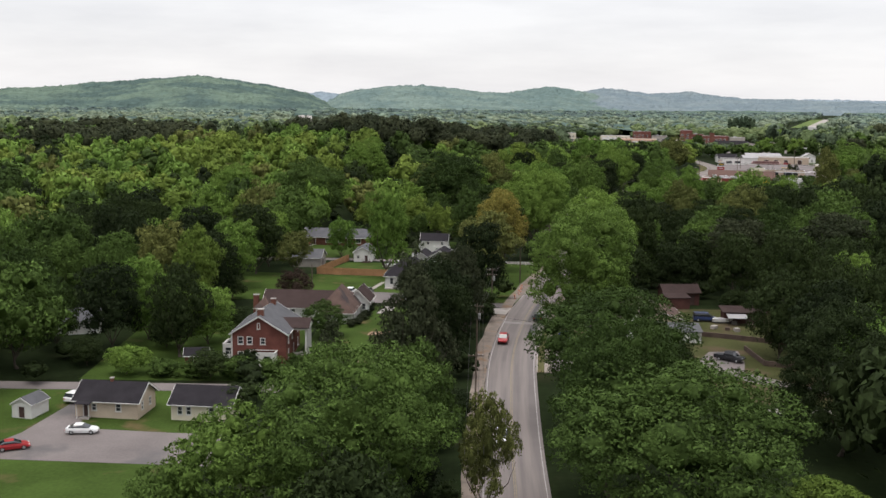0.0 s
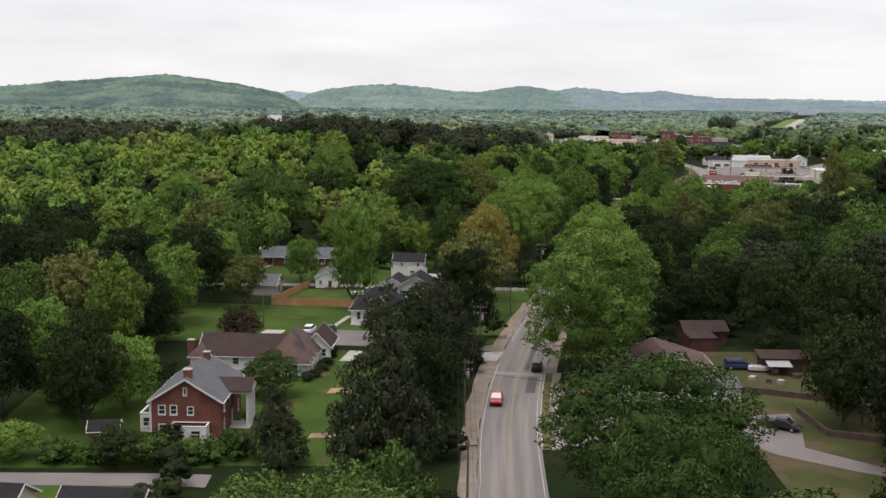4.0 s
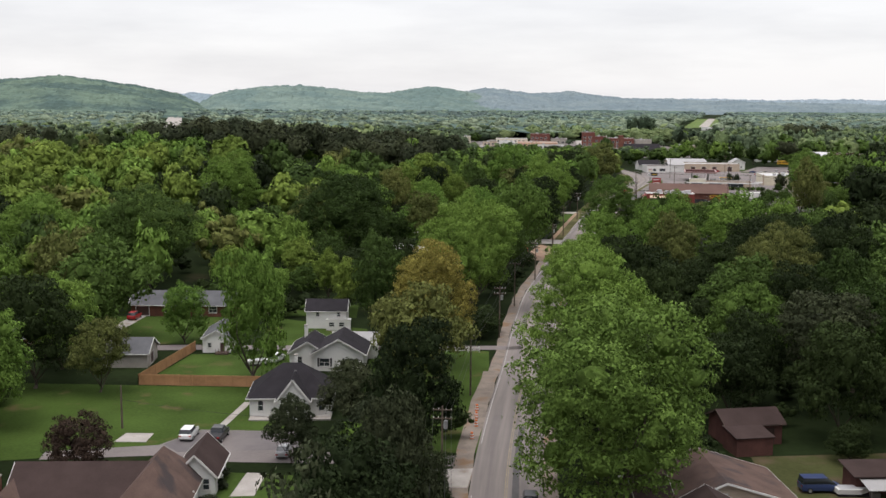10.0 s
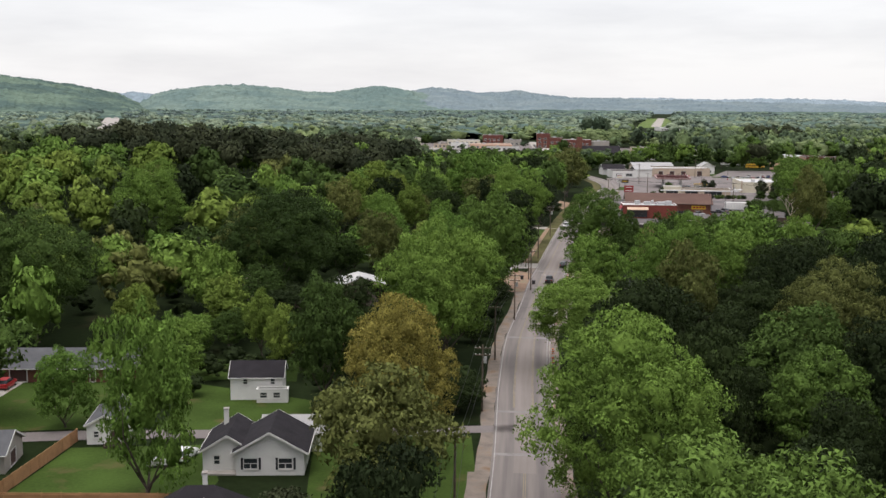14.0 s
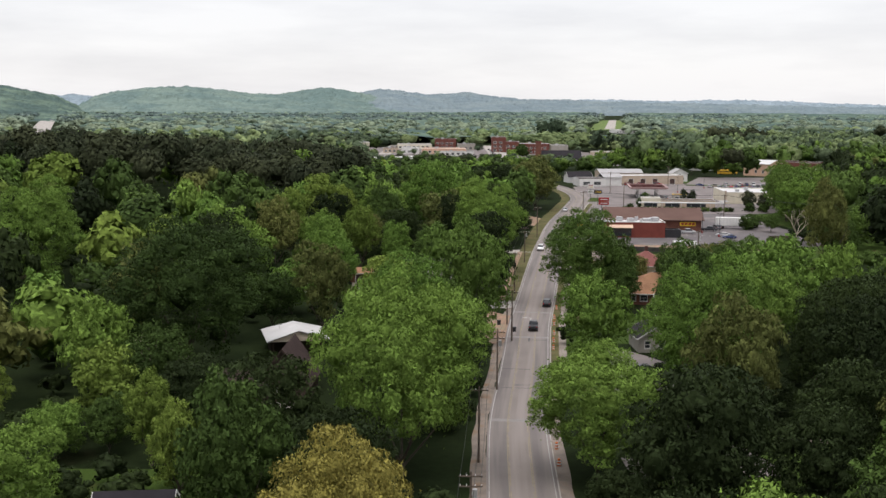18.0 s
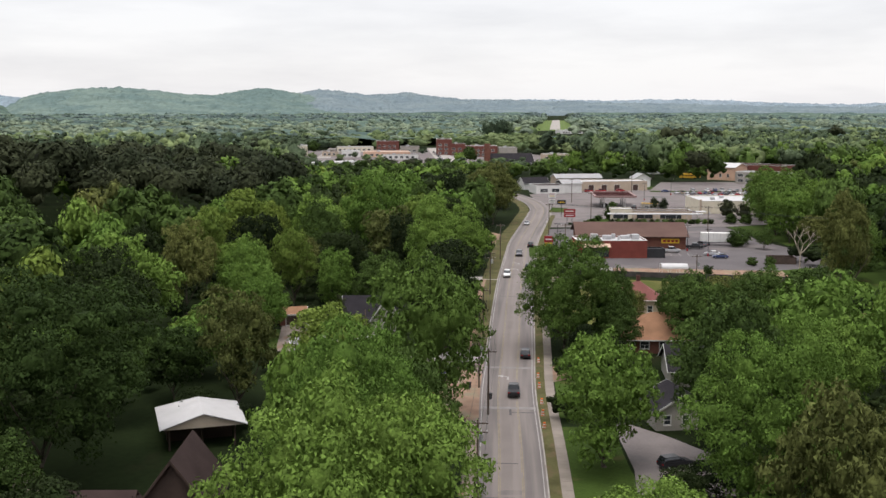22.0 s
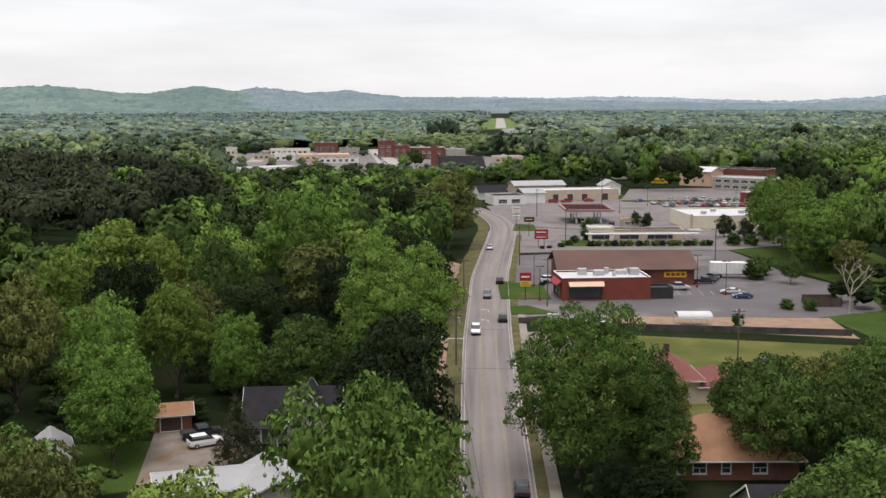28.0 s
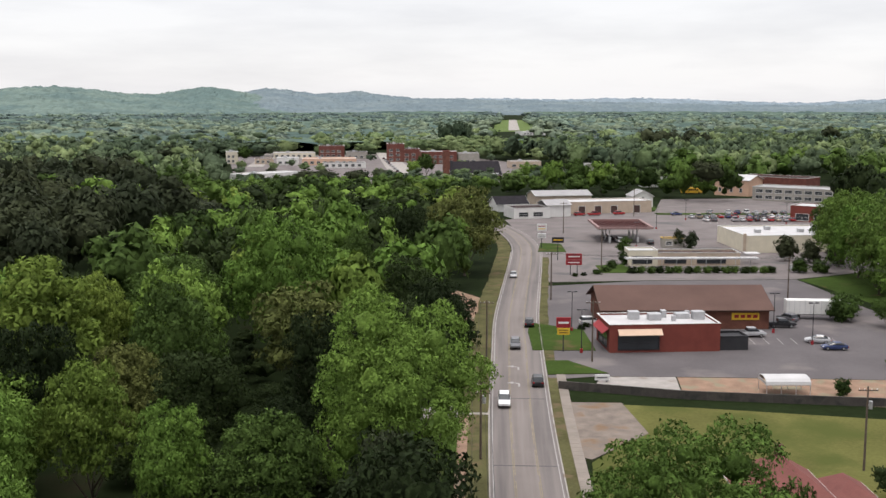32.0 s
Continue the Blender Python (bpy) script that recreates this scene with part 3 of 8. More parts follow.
paved("parking_lot", "asphalt car park round the restaurant and store", DARK_LOT, 0.03, (112.5, 557.5), (125, 556.8), (137, 552.8), (178, 538.5), (197, 541), (207, 562), (206, 592), (214, 630), (176, 640), (146, 640), (138, 627), (133, 612), (126, 592), (119, 574))
paved("parking_lot", "wide asphalt car parks of the shopping strip", LOT, 0.03, (150, 646), (177, 640.5), (214, 630.5), (262, 640), (300, 690), (345, 765), (350, 850), (300, 860), (268, 806), (230, 808), (196, 793), (190, 770), (186, 745), (178, 716), (168, 690), (156, 660))
for pts in (((121, 577), (132, 573.5), (137, 590), (129.5, 599.5), (126, 592)), ((117, 560), (127, 558), (124, 568), (120, 569)), ((172, 655), (182, 652), (184, 668), (176, 668)),
            ((262, 792), (318, 772), (322, 777), (264, 799)), ((172, 700), (180, 697), (186, 715), (181, 720))):
    tagged(drape("grass_island", pts, LAWN, 0.06, thick=0.1), "kerbed grass island in the car park", "lawn", kind="structure")

tagged(strip("verge", 195, 300, -7.4, -ROAD_W, GRAVEL, 0.04, wobble=0.5), "gravelly verge dug up for road works", "verge", kind="structure")
tagged(strip("verge", 300, 470, -6.6, -ROAD_W, GRAVEL, 0.04, wobble=0.4), "bare gravel verge along the street", "verge", kind="structure")
tagged(strip("verge", 235, 420, ROAD_W, 6.4, GRAVEL, 0.04, wobble=0.4), "dusty verge along the street", "verge", kind="structure")
tagged(strip("verge", 195, 236, ROAD_W + 0.21, 5.99, VERGE, 0.10), "worn grass strip between kerb and pavement", "verge", kind="structure")
tagged(strip("verge", 100, 196, -7.0, -ROAD_W, GRAVEL, 0.04, wobble=0.4), "gravel verge along the street", "verge", kind="structure")


def ribbon(name, y0, y1, off0, off1, mat, high, label, jointed=False):
    """A raised strip along the road, with real edges; jointed: single slabs with gaps."""
    y, slabs = y0, []
    while y < y1:
        end = min(y1, y + (1.5 if jointed else 6))
        bm = bmesh.new()
        corners = []
        for yy in (y, end - (0.03 if jointed else 0)):
            c, s = road_at(yy)
            for o in (off0, off1):
                p = c + s * o
                corners.append((p.x, p.y, lie(p.x, p.y)))
        lo = [bm.verts.new((a, b, z - 0.1)) for a, b, z in corners]
        hi = [bm.verts.new((a, b, z + high)) for a, b, z in corners]
        for f in ((hi[0], hi[1], hi[3], hi[2]), (lo[0], lo[1], hi[1], hi[0]), (lo[1], lo[3], hi[3], hi[1]), (lo[3], lo[2], hi[2], hi[3]), (lo[2], lo[0], hi[0], hi[2])):
            bm.faces.new(f)
        slabs.append(bm)
        y = end
    top = tagged(new(name), label, "pavement", kind="structure")
    for bm in slabs:
        mesh_ob("paving_slab" if jointed else "kerb_stone", bm, mat, top)


SIDEWALK = material("sidewalk", (0.190, 0.165, 0.142), 0.9, vary=0.18, scale=0.4, fine=6, each=0.18, stain=((0.24, 0.21, 0.17), 0.35, 0.6))
ribbon("pavement_1", 195, 236, 6.0, 7.5, SIDEWALK, 0.14, "pale concrete pavement slabs", True)
ribbon("pavement_2", 395, 562, 6.3, 7.8, SIDEWALK, 0.14, "pale concrete pavement slabs", True)
ribbon("pavement_3", 470, 540, -9.0, -7.6, CLAY, 0.12, "earth-stained pavement slabs", True)
ribbon("kerb_1", 195, 236, ROAD_W + 0.01, ROAD_W + 0.2, CONCRETE, 0.16, "concrete kerb")
ribbon("kerb_2", 330, 700, ROAD_W + 0.01, ROAD_W + 0.2, CONCRETE, 0.16, "concrete kerb")
ribbon("kerb_3", 470, 700, -ROAD_W - 0.2, -ROAD_W - 0.01, CONCRETE, 0.16, "pale concrete kerb")
tagged(strip("verge", 395, 560, ROAD_W + 0.21, 6.29, VERGE, 0.10), "grass strip between kerb and pavement", "verge", kind="structure")
tagged(strip("verge", 470, 540, -7.59, -ROAD_W - 0.21, VERGE, 0.10), "grass strip between kerb and pavement", "verge", kind="structure")
tagged(strip("verge", 562, 690, ROAD_W + 0.21, 6.6, VERGE, 0.10, wobble=0.3), "grass verge by the car parks", "verge", kind="structure")

tagged(strip("verge", 541, 780, -8.8, -ROAD_W - 0.21, VERGE, 0.08, wobble=0.5), "grass verge below the wood", "verge", kind="structure")

# painted parking bays before the restaurant and in the strip car park
for x0, y0, dx, dy, n, turn in ((160.5, 570.5, 2.55, -0.75, 8, 70), (158, 601, 2.55, -0.75, 7, 70), (262, 757, 2.6, -1.0, 18, 62), (268, 772, 2.6, -1.0, 18, 62)):
    for k in range(n):
        x, y, c, s_ = x0 + dx * k, y0 + dy * k, math.cos(radians(turn)), math.sin(radians(turn))
        paved("bay_line", "worn white line of a parking bay", WHITE_LINE, 0.045, (x - s_ * 0.06, y + c * 0.06), (x + s_ * 0.06, y - c * 0.06), (x + s_ * 0.06 + 4.8 * c, y - c * 0.06 + 4.8 * s_), (x - s_ * 0.06 + 4.8 * c, y + c * 0.06 + 4.8 * s_))

tagged(strip("lane_surface", 300, 920, -1.5, 1.5, MID_LANE, 0.0625, wobble=0.1), "paler worn asphalt of the middle lane", "road", kind="structure")

# road markings and patches lie on the road
for a, b, c, d in ((60, 240, -4.25, -4.12), (60, 236, 4.0, 4.12), (260, 560, -4.25, -4.12), (340, 920, 4.1, 4.22), (560, 920, -4.25, -4.12)):
    tagged(strip("edge_line", a, b, c, d, WHITE_LINE, 0.066), "faded white edge line", "road marking", kind="structure")
for o in (-1.62, -1.42, 1.42, 1.62):
    tagged(strip("centre_line", 330, 920, o - 0.05, o + 0.05, YELLOW_LINE, 0.066, dash=(9, 2) if abs(o) < 1.5 else None), "faded yellow lane line", "road marking", kind="structure")
for o in (-0.12, 0.12):
    tagged(strip("centre_line", 60, 300, o - 0.05, o + 0.05, YELLOW_LINE, 0.066), "faded yellow centre line", "road marking", kind="structure")
for y0, y1, a, b, mat in ((233.6, 235.4, -4.4, 4.4, PATCH), (306.8, 307.9, -4.4, 4.4, PATCH), (327.2, 328.2, -4.4, 4.4, PATCH), (379.2, 380.6, -4.4, 4.4, PATCH), (434.0, 435.2, -4.4, 4.4, PATCH), (457.6, 458.8, -4.4, 4.4, PATCH),
                          (432.2, 432.5, 0.2, 4.4, TAR), (431, 434, 0.2, 0.5, TAR), (398, 398.3, -4.2, 4.2, TAR), (410, 410.3, -4.2, 1, TAR), (520, 520.3, -4.2, 4.2, TAR), (548, 548.3, -4.2, 4.2, TAR),
                          (223, 233, 1.8, 3.4, TAR), (237, 268, 0.7, 1.6, TAR)):
    tagged(strip("road_patch", y0, y1, a, b, mat, 0.063, wobble=0.12), "utility cut patched across the asphalt", "road patch", kind="structure")


def arrow(y):
    """A painted turn arrow in the middle lane."""
    c, s = road_at(y)
    f = Vector((-s.y, s.x, 0))
    pts = [(-0.15, -1.6), (0.15, -1.6), (0.15, 0.3), (-0.9, 0.9), (-0.9, 1.4), (-2.0, 0.7), (-0.9, 0.0), (-0.9, 0.5), (-0.15, 0.1)]
    verts = [c + s * a + f * b for a, b in pts]
    ob = raw("turn_arrow", [(v.x, v.y, lie(v.x, v.y) + 0.067) for v in verts], [tuple(range(len(pts)))], WHITE_LINE)
    tagged(ob, "worn white turn arrow", "road marking", kind="structure")


for y in (452, 556, 566):
    arrow(y)
# the highway cuttings in the far woods
paved("far_road", "pale concrete highway cutting through far woods", CONCRETE, 0.4, (-222, 1600), (-192, 1600), (-336, 2740), (-366, 2740))
far_grass("pale mown grass beside the far straight highway", (610, 1960), (690, 1960), (1010, 2830), (935, 2830))
paved("far_road", "pale concrete highway running to the horizon", CONCRETE, 0.4, (655, 2010), (674, 2010), (985, 2835), (966, 2835))
paved("town_street", "pale main street running through the town", CONCRETE, 0.1, (222, 1070), (243, 1064), (294, 1366), (286, 1372))
paved("back_street", "pale side street between low town buildings", CONCRETE, 0.1, (146, 1190), (158, 1190), (204, 1430), (197, 1430))
paved("parking_lot", "worn asphalt ground of the town blocks", LOT, 0.03, (118, 1010), (250, 1000), (345, 1005), (352, 1180), (330, 1345), (150, 1345))
paved("parking_lot", "pale car park beside the church", LOT, 0.06, (290, 1030), (335, 1020), (345, 1120), (302, 1150), (290, 1090))
paved("parking_lot", "pale car park before the brick blocks", LOT, 0.06, (158, 1120), (224, 1100), (232, 1190), (166, 1200))

# ---------------------------------------------------------------- trees
def ball(n=1):
    bm = bmesh.new()
    bmesh.ops.create_icosphere(bm, subdivisions=n, radius=1.0)
    v = np.array([x.co[:] for x in bm.verts])
    f = np.array([[y.index for y in x.verts] for x in bm.faces])
    bm.free()
    return v, f


BALLS = {0: ball(1), 1: ball(2)}


def crown_data(rng, shape, count, size, lobes, small, core=0.86):
    """Leaf sprays on many lobes. The crown is 1 high and 1 wide, its foot at 0.
    Returns spray corners with their normals, and the inner mass: verts, tris, normals."""
    if shape == "cone":
        t = (np.arange(lobes) + rng.random(lobes)) / lobes * 0.95
        a = rng.uniform(0, 2 * np.pi, lobes)
        rad = 0.5 * (1 - t) ** 0.85
        c = np.stack([rad * 0.6 * np.cos(a), rad * 0.6 * np.sin(a), t], 1)
        r = 0.05 + 0.24 * (1 - t)
        squash = 0.7
    else:
        i = np.arange(lobes) + 0.5
        z = 1 - 1.72 * i / lobes + rng.normal(size=lobes) * 0.09
        z = np.clip(z, -0.8, 1)
        a = i * 2.39996 + rng.normal(size=lobes) * 0.35
        flat = np.sqrt(1 - z * z)
        wide, mid = {"round": (0.34, 0.46), "spread": (0.36, 0.5), "tall": (0.27, 0.5), "pine": (0.30, 0.55)}[shape]
        c = np.stack([np.cos(a) * flat * wide, np.sin(a) * flat * wide, mid + z * np.where(z > 0, 0.80 - mid, mid - 0.14)], 1)
        c += rng.normal(size=c.shape) * [0.045, 0.045, 0.03]
        r = rng.uniform(0.10, 0.195, lobes) * (16 / max(lobes, 16)) ** 0.25 * (1 if small else 0.8)
        if shape == "tall":
            c[:, :2] *= np.interp(c[:, 2], [0, 0.4, 1], [0.9, 1.12, 0.5])[:, None]
        if shape in ("pine", "spread"):
            r *= 0.85
        squash = 0.85
        c = np.vstack([c, [[0, 0, mid]]])
        r = np.append(r, 0.30 if shape in ("spread", "tall") else 0.36)
    nb = len(c)
    warp = rng.uniform(0.85, 1.2, (nb, 3)) * [1, 1, squash]
    share = r ** 2
    if small:
        # bunches of leaves stand apart on the lobes
        k = rng.choice(nb, 1600, p=share / share.sum())
        d = rng.normal(size=(len(k), 3)) + [0, 0, 0.35]
        d /= np.linalg.norm(d, axis=1)[:, None]
        b = c[k] + d * r[k][:, None] * warp[k] * 0.96
        shown = b[:, 2] > 0.03
        for ci, ri, wi in zip(c, r, warp):
            shown &= (((b - ci) / wi) ** 2).sum(1) > (ri * 0.88) ** 2
        held = []
        for q in b[shown]:
            if all((q[0] - h[0]) ** 2 + (q[1] - h[1]) ** 2 + (q[2] - h[2]) ** 2 > small ** 2 for h in held):
                held.append(q)
        m = len(held)
        c = np.vstack([c, held])
        r = np.append(r, small * rng.uniform(0.46, 0.78, m))
        warp = np.vstack([warp, rng.uniform(0.85, 1.25, (m, 3)) * [1, 1, 0.8]])
        share = np.append(share * 0.45, r[nb:] ** 2)
    n = int(count * 2.2)
    k = rng.choice(len(c), n, p=share / share.sum())
    d = rng.normal(size=(n, 3))
    d /= np.linalg.norm(d, axis=1)[:, None]
    d[:, 2] = np.where(rng.random(n) < 0.75, np.abs(d[:, 2]), d[:, 2])
    p = c[k] + d * r[k][:, None] * (rng.uniform(0.70, 1.12, n) + 0.30 * rng.random(n) ** 6)[:, None] * warp[k]
    inside = p[:, 2] < 0
    for ci, ri, wi in zip(c, r, warp):
        inside |= (((p - ci) / wi) ** 2).sum(1) < (ri * 0.68) ** 2
    keep = np.where(~inside)[0][:count]
    p, d = p[keep], d[keep]
    out = p - [0, 0, 0.45]
    face = d + out * 0.15 + rng.normal(size=d.shape) * (0.52 if small else 0.30)
    face /= np.linalg.norm(face, axis=1)[:, None]
    nrm = face * 0.8 + d * 0.4 + out * 0.15
    nrm /= np.linalg.norm(nrm, axis=1)[:, None]
    way = rng.normal(size=d.shape) + [0, 0, -0.5]
    way -= face * (way * face).sum(1)[:, None]
    way /= np.linalg.norm(way, axis=1)[:, None]
    side = np.cross(way, face)
    side /= np.linalg.norm(side, axis=1)[:, None] + 1e-6
    s = size * rng.uniform(0.55, 1.3, len(p))[:, None]
    q = np.stack([p - side * s * 0.46 - way * s * 0.4, p + side * s * 0.46 - way * s * rng.uniform(-0.1, 0.6, (len(p), 1)), p + way * s * 1.05], 1)
    turned = (np.cross(q[:, 1] - q[:, 0], q[:, 2] - q[:, 0]) * nrm).sum(1) < 0
    q[turned] = q[turned][:, [1, 0, 2]]
    ev, et, en, base = [], [], [], 0
    for i, (cc, rr) in enumerate(zip(c[:nb], r)):
        bv, bf = BALLS[1 if 0 < small < 0.13 else 0]
        ev.append(bv * rr * core * warp[i] * (1 + 0.12 * rng.normal(size=(len(bv), 1))) + cc)
        en.append(bv + (ev[-1] - [0, 0, 0.45]) * 0.5 + 0.45 * rng.normal(size=bv.shape))
        et.append(bf + base)
        base += len(bv)
    ev, et, en = np.concatenate(ev), np.concatenate(et), np.concatenate(en)
    en /= np.linalg.norm(en, axis=1)[:, None]
    top, fit = q[:, :, 2].max(), 0.5 / np.quantile(np.abs(q[:, :, :2]), 0.997)
    for v in (q, ev):
        v *= [fit, fit, 1 / top]
    ev[:, 2] = np.maximum(ev[:, 2], 0.01)
    return q, nrm, ev, et, en


def trunk_bm(rng, high, thick, bare, spread):
    """A bent, tapered trunk with limbs that rise into the crown."""
    bm = bmesh.new()
    pts, x, y = [], 0.0, 0.0
    for i in range(5):
        pts.append(Vector((x, y, high * bare * 1.5 * i / 4)))
        x, y = x + rng.normal() * thick * 0.5, y + rng.normal() * thick * 0.5
    rad = [thick * (1.35 if i == 0 else 1 - 0.17 * i) for i in range(5)]
    for i in range(4):
        tube(bm, pts[i], pts[i + 1], rad[i], rad[i + 1], 7, cap=i in (0, 3))
    for k in range(5):
        a = 2 * math.pi * (k + rng.random() * 0.6) / 5
        s = pts[2 + k % 3]
        e = s + Vector((math.cos(a) * spread * 0.3, math.sin(a) * spread * 0.3, high * rng.uniform(0.16, 0.3)))
        tube(bm, s, e, thick * 0.45, thick * 0.2, 5, cap=False)
        tube(bm, e, e + Vector((math.cos(a + 0.6) * spread * 0.12, math.sin(a + 0.6) * spread * 0.12, high * 0.15)), thick * 0.2, thick * 0.06, 4)
    return bm


# kind: crown shape, share of bare trunk, leaf colours, label
KINDS = {
    "green": ("round", 0.10, "green", "broadleaf tree in full green spring leaf"),
    "lush": ("round", 0.06, "lush", "large spreading tree in bright green spring leaf"),
    "leafy": ("round", 0.06, "leafy", "large spreading tree in full green leaf"),
    "deep": ("round", 0.08, "deep", "dark green broadleaf tree with a dense crown"),
    "fresh": ("tall", 0.12, "fresh", "light yellow-green broadleaf tree in fresh leaf"),
    "olive": ("spread", 0.08, "olive", "olive-coloured tree in thin young leaf"),
    "gold": ("round", 0.12, "gold", "large rounded tree with golden-brown young leaves"),
    "pine": ("pine", 0.3, "pine", "tall dark pine tree"),
    "cedar": ("cone", 0.05, "pine", "dark conical evergreen tree"),
    "magnolia": ("tall", 0.06, "pine", "dense dark evergreen tree"),
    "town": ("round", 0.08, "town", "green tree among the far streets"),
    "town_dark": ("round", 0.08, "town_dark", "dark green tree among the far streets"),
    "plain": ("round", 0.1, "plain", "far plain tree with haze in its leaf colour"),
    "plain_dark": ("round", 0.1, "plain_dark", "darker far plain tree with haze in its leaf colour"),
    "hill": ("round", 0.02, "hill", "distant tree with haze in its leaf colour"),
    "hill_dark": ("round", 0.02, "hill_dark", "darker distant tree with haze in its leaf colour"),
    "red": ("round", 0.08, "red", "dark purple-leaved ornamental tree"),
}
DETAIL = {"near": (34000, 0.0122, 24, 0.086), "high": (9000, 0.0232, 18, 0.112), "mid": (4200, 0.0325, 15, 0.14), "low": (640, 0.062, 12, 0), "bush": (1300, 0.05, 9, 0.2), "dot": (250, 0.075, 9, 0), "far": (90, 0.09, 6, 0), "speck": (10, 0.2, 1, 0)}
MODEL = {}


def tree_model(kind, level, variant):
    key = (kind, level, variant)
    if key not in MODEL:
        rng = np.random.default_rng(abs(hash_name(kind)) + 97 * variant + len(level) * 13)
        shape, bare, leaf, _ = KINDS[kind]
        count, size, lobes, small = DETAIL[level]
        thin = kind == "olive" and level in ("near", "high")
        data = crown_data(rng, shape, count, size, lobes + (variant if small else variant % 2), small, 0.45 if thin else {"near": 0.38, "high": 0.42, "mid": 0.55, "low": 0.78}.get(level, 0.92))
        q, qn, ev, et, en = data
        me = sprays("crown", q, qn, [LEAF[leaf]], None, (ev, et, en, np.zeros(len(et), int)))
        bm = trunk_bm(rng, 1.0, 0.016, bare, 0.5)
        tm = bpy.data.meshes.new("trunk")
        bm.to_mesh(tm)
        bm.free()
        tm.materials.append(BARK)
        MODEL[key] = (me, tm, bare, data)
    return MODEL[key]


def hash_name(s):
    return sum((i + 3) * ord(c) for i, c in enumerate(s))


def tree(kind, x, y, high, wide, level="mid", label=""):
    """One tree: an Empty at its foot, with trunk and crown."""
    rng = random.Random(int(x * 131 + y * 17))
    me, tm, bare, *_ = tree_model(kind, level, rng.randrange(4 if level == "mid" else 2))
    e = holder({"pine": "pine_tree", "cedar": "evergreen_tree", "magnolia": "evergreen_tree"}.get(kind, "broadleaf_tree"), x, y, lie(x, y) - 0.1, rng.uniform(0, 360))
    t = new("trunk", tm)
    t.parent, t.scale = e, (high, high, high)
    c = new("crown", me)
    c.parent, c.location = e, (0, 0, high * bare)
    c.scale = (wide * rng.uniform(0.94, 1.06), wide * rng.uniform(0.94, 1.06), high * (1 - bare))
    tagged(e, label or KINDS[kind][3], "tree", "street and garden trees")
    return e


# the trees that stand out: kind, x, y, height, width
TREES_A = [
    ("leafy", 29.6, 233, 27, 25.5), ("gold", 15, 305, 24, 16), ("olive", 10.2, 283, 20, 18), ("green", 21.5, 134, 25, 19), ("green", 26, 118, 22.5, 31),
    ("green", 25, 163, 23, 27), ("green", -11.5, 125, 23, 26), ("leafy", -24.5, 122, 15.5, 17), ("deep", 57, 152, 23, 19), ("deep", 66, 186, 20, 16), ("fresh", 46, 127, 6, 10), ("deep", 64, 205, 18, 13), ("deep", 76, 240, 21, 15), ("deep", 69, 257, 18, 13), ("olive", 5.2, 126, 17, 7), ("green", -32, 120, 9, 9), ("cedar", -5.4, 188, 25.5, 16),
    ("magnolia", 4, 222, 20, 9), ("magnolia", 2.5, 235, 15, 9), ("lush", 1, 247, 9, 7), ("magnolia", 5.4, 262, 10, 11), ("magnolia", 0, 269, 11, 11), ("magnolia", -8.4, 255, 10, 7), ("lush", -15.8, 296.5, 26, 12), ("lush", -31.5, 329, 13, 10),
    ("olive", -40.6, 293, 13, 11), ("red", -34.5, 250, 9, 10),
]
TREES_B = [
    ("lush", 38.5, 281, 27, 24), ("leafy", 55, 302, 16.5, 14), ("olive", 79, 363, 22.8, 14.5), ("lush", 54, 353, 19, 19), ("lush", 29, 359, 28.5, 24), ("lush", 36, 390, 26.6, 20), ("green", 45, 405, 19, 13),
    ("leafy", 90, 468, 23, 20), ("lush", 72, 406, 19.4, 15), ("leafy", 55, 433, 26.3, 17), ("lush", 78, 510, 27, 22), ("lush", 76, 583, 26.5, 21), ("olive", 27, 444, 20, 13),
    ("deep", 87, 452, 9, 6), ("green", 97.5, 460, 12, 9), ("green", 113.5, 460, 16.5, 13), ("green", 121, 456, 16.5, 13), ("green", 131, 466, 16, 13), ("green", 102, 472, 16, 8), ("green", 101, 427, 18, 18), ("lush", 81, 380, 26.4, 20), ("green", 89, 402, 24.2, 17), ("lush", 110, 412, 18, 14), ("deep", 114, 391, 19, 17), ("green", 140, 464, 16, 16),
    ("green", 0, 418, 28.6, 30), ("deep", 2, 386, 11, 13), ("green", -3, 398, 14, 13), ("green", 7, 441, 19, 14), ("deep", 6, 474, 22.5, 17.5), ("green", -47, 388, 27.5, 27), ("lush", -79, 407, 24, 25), ("lush", -36, 497, 27, 26), ("green", 7, 333, 22.6, 14), ("olive", 89, 328, 24, 19), ("green", 93, 306, 22.4, 13), ("olive", 108, 477, 10, 8), ("olive", 119.5, 475, 10, 10),
]
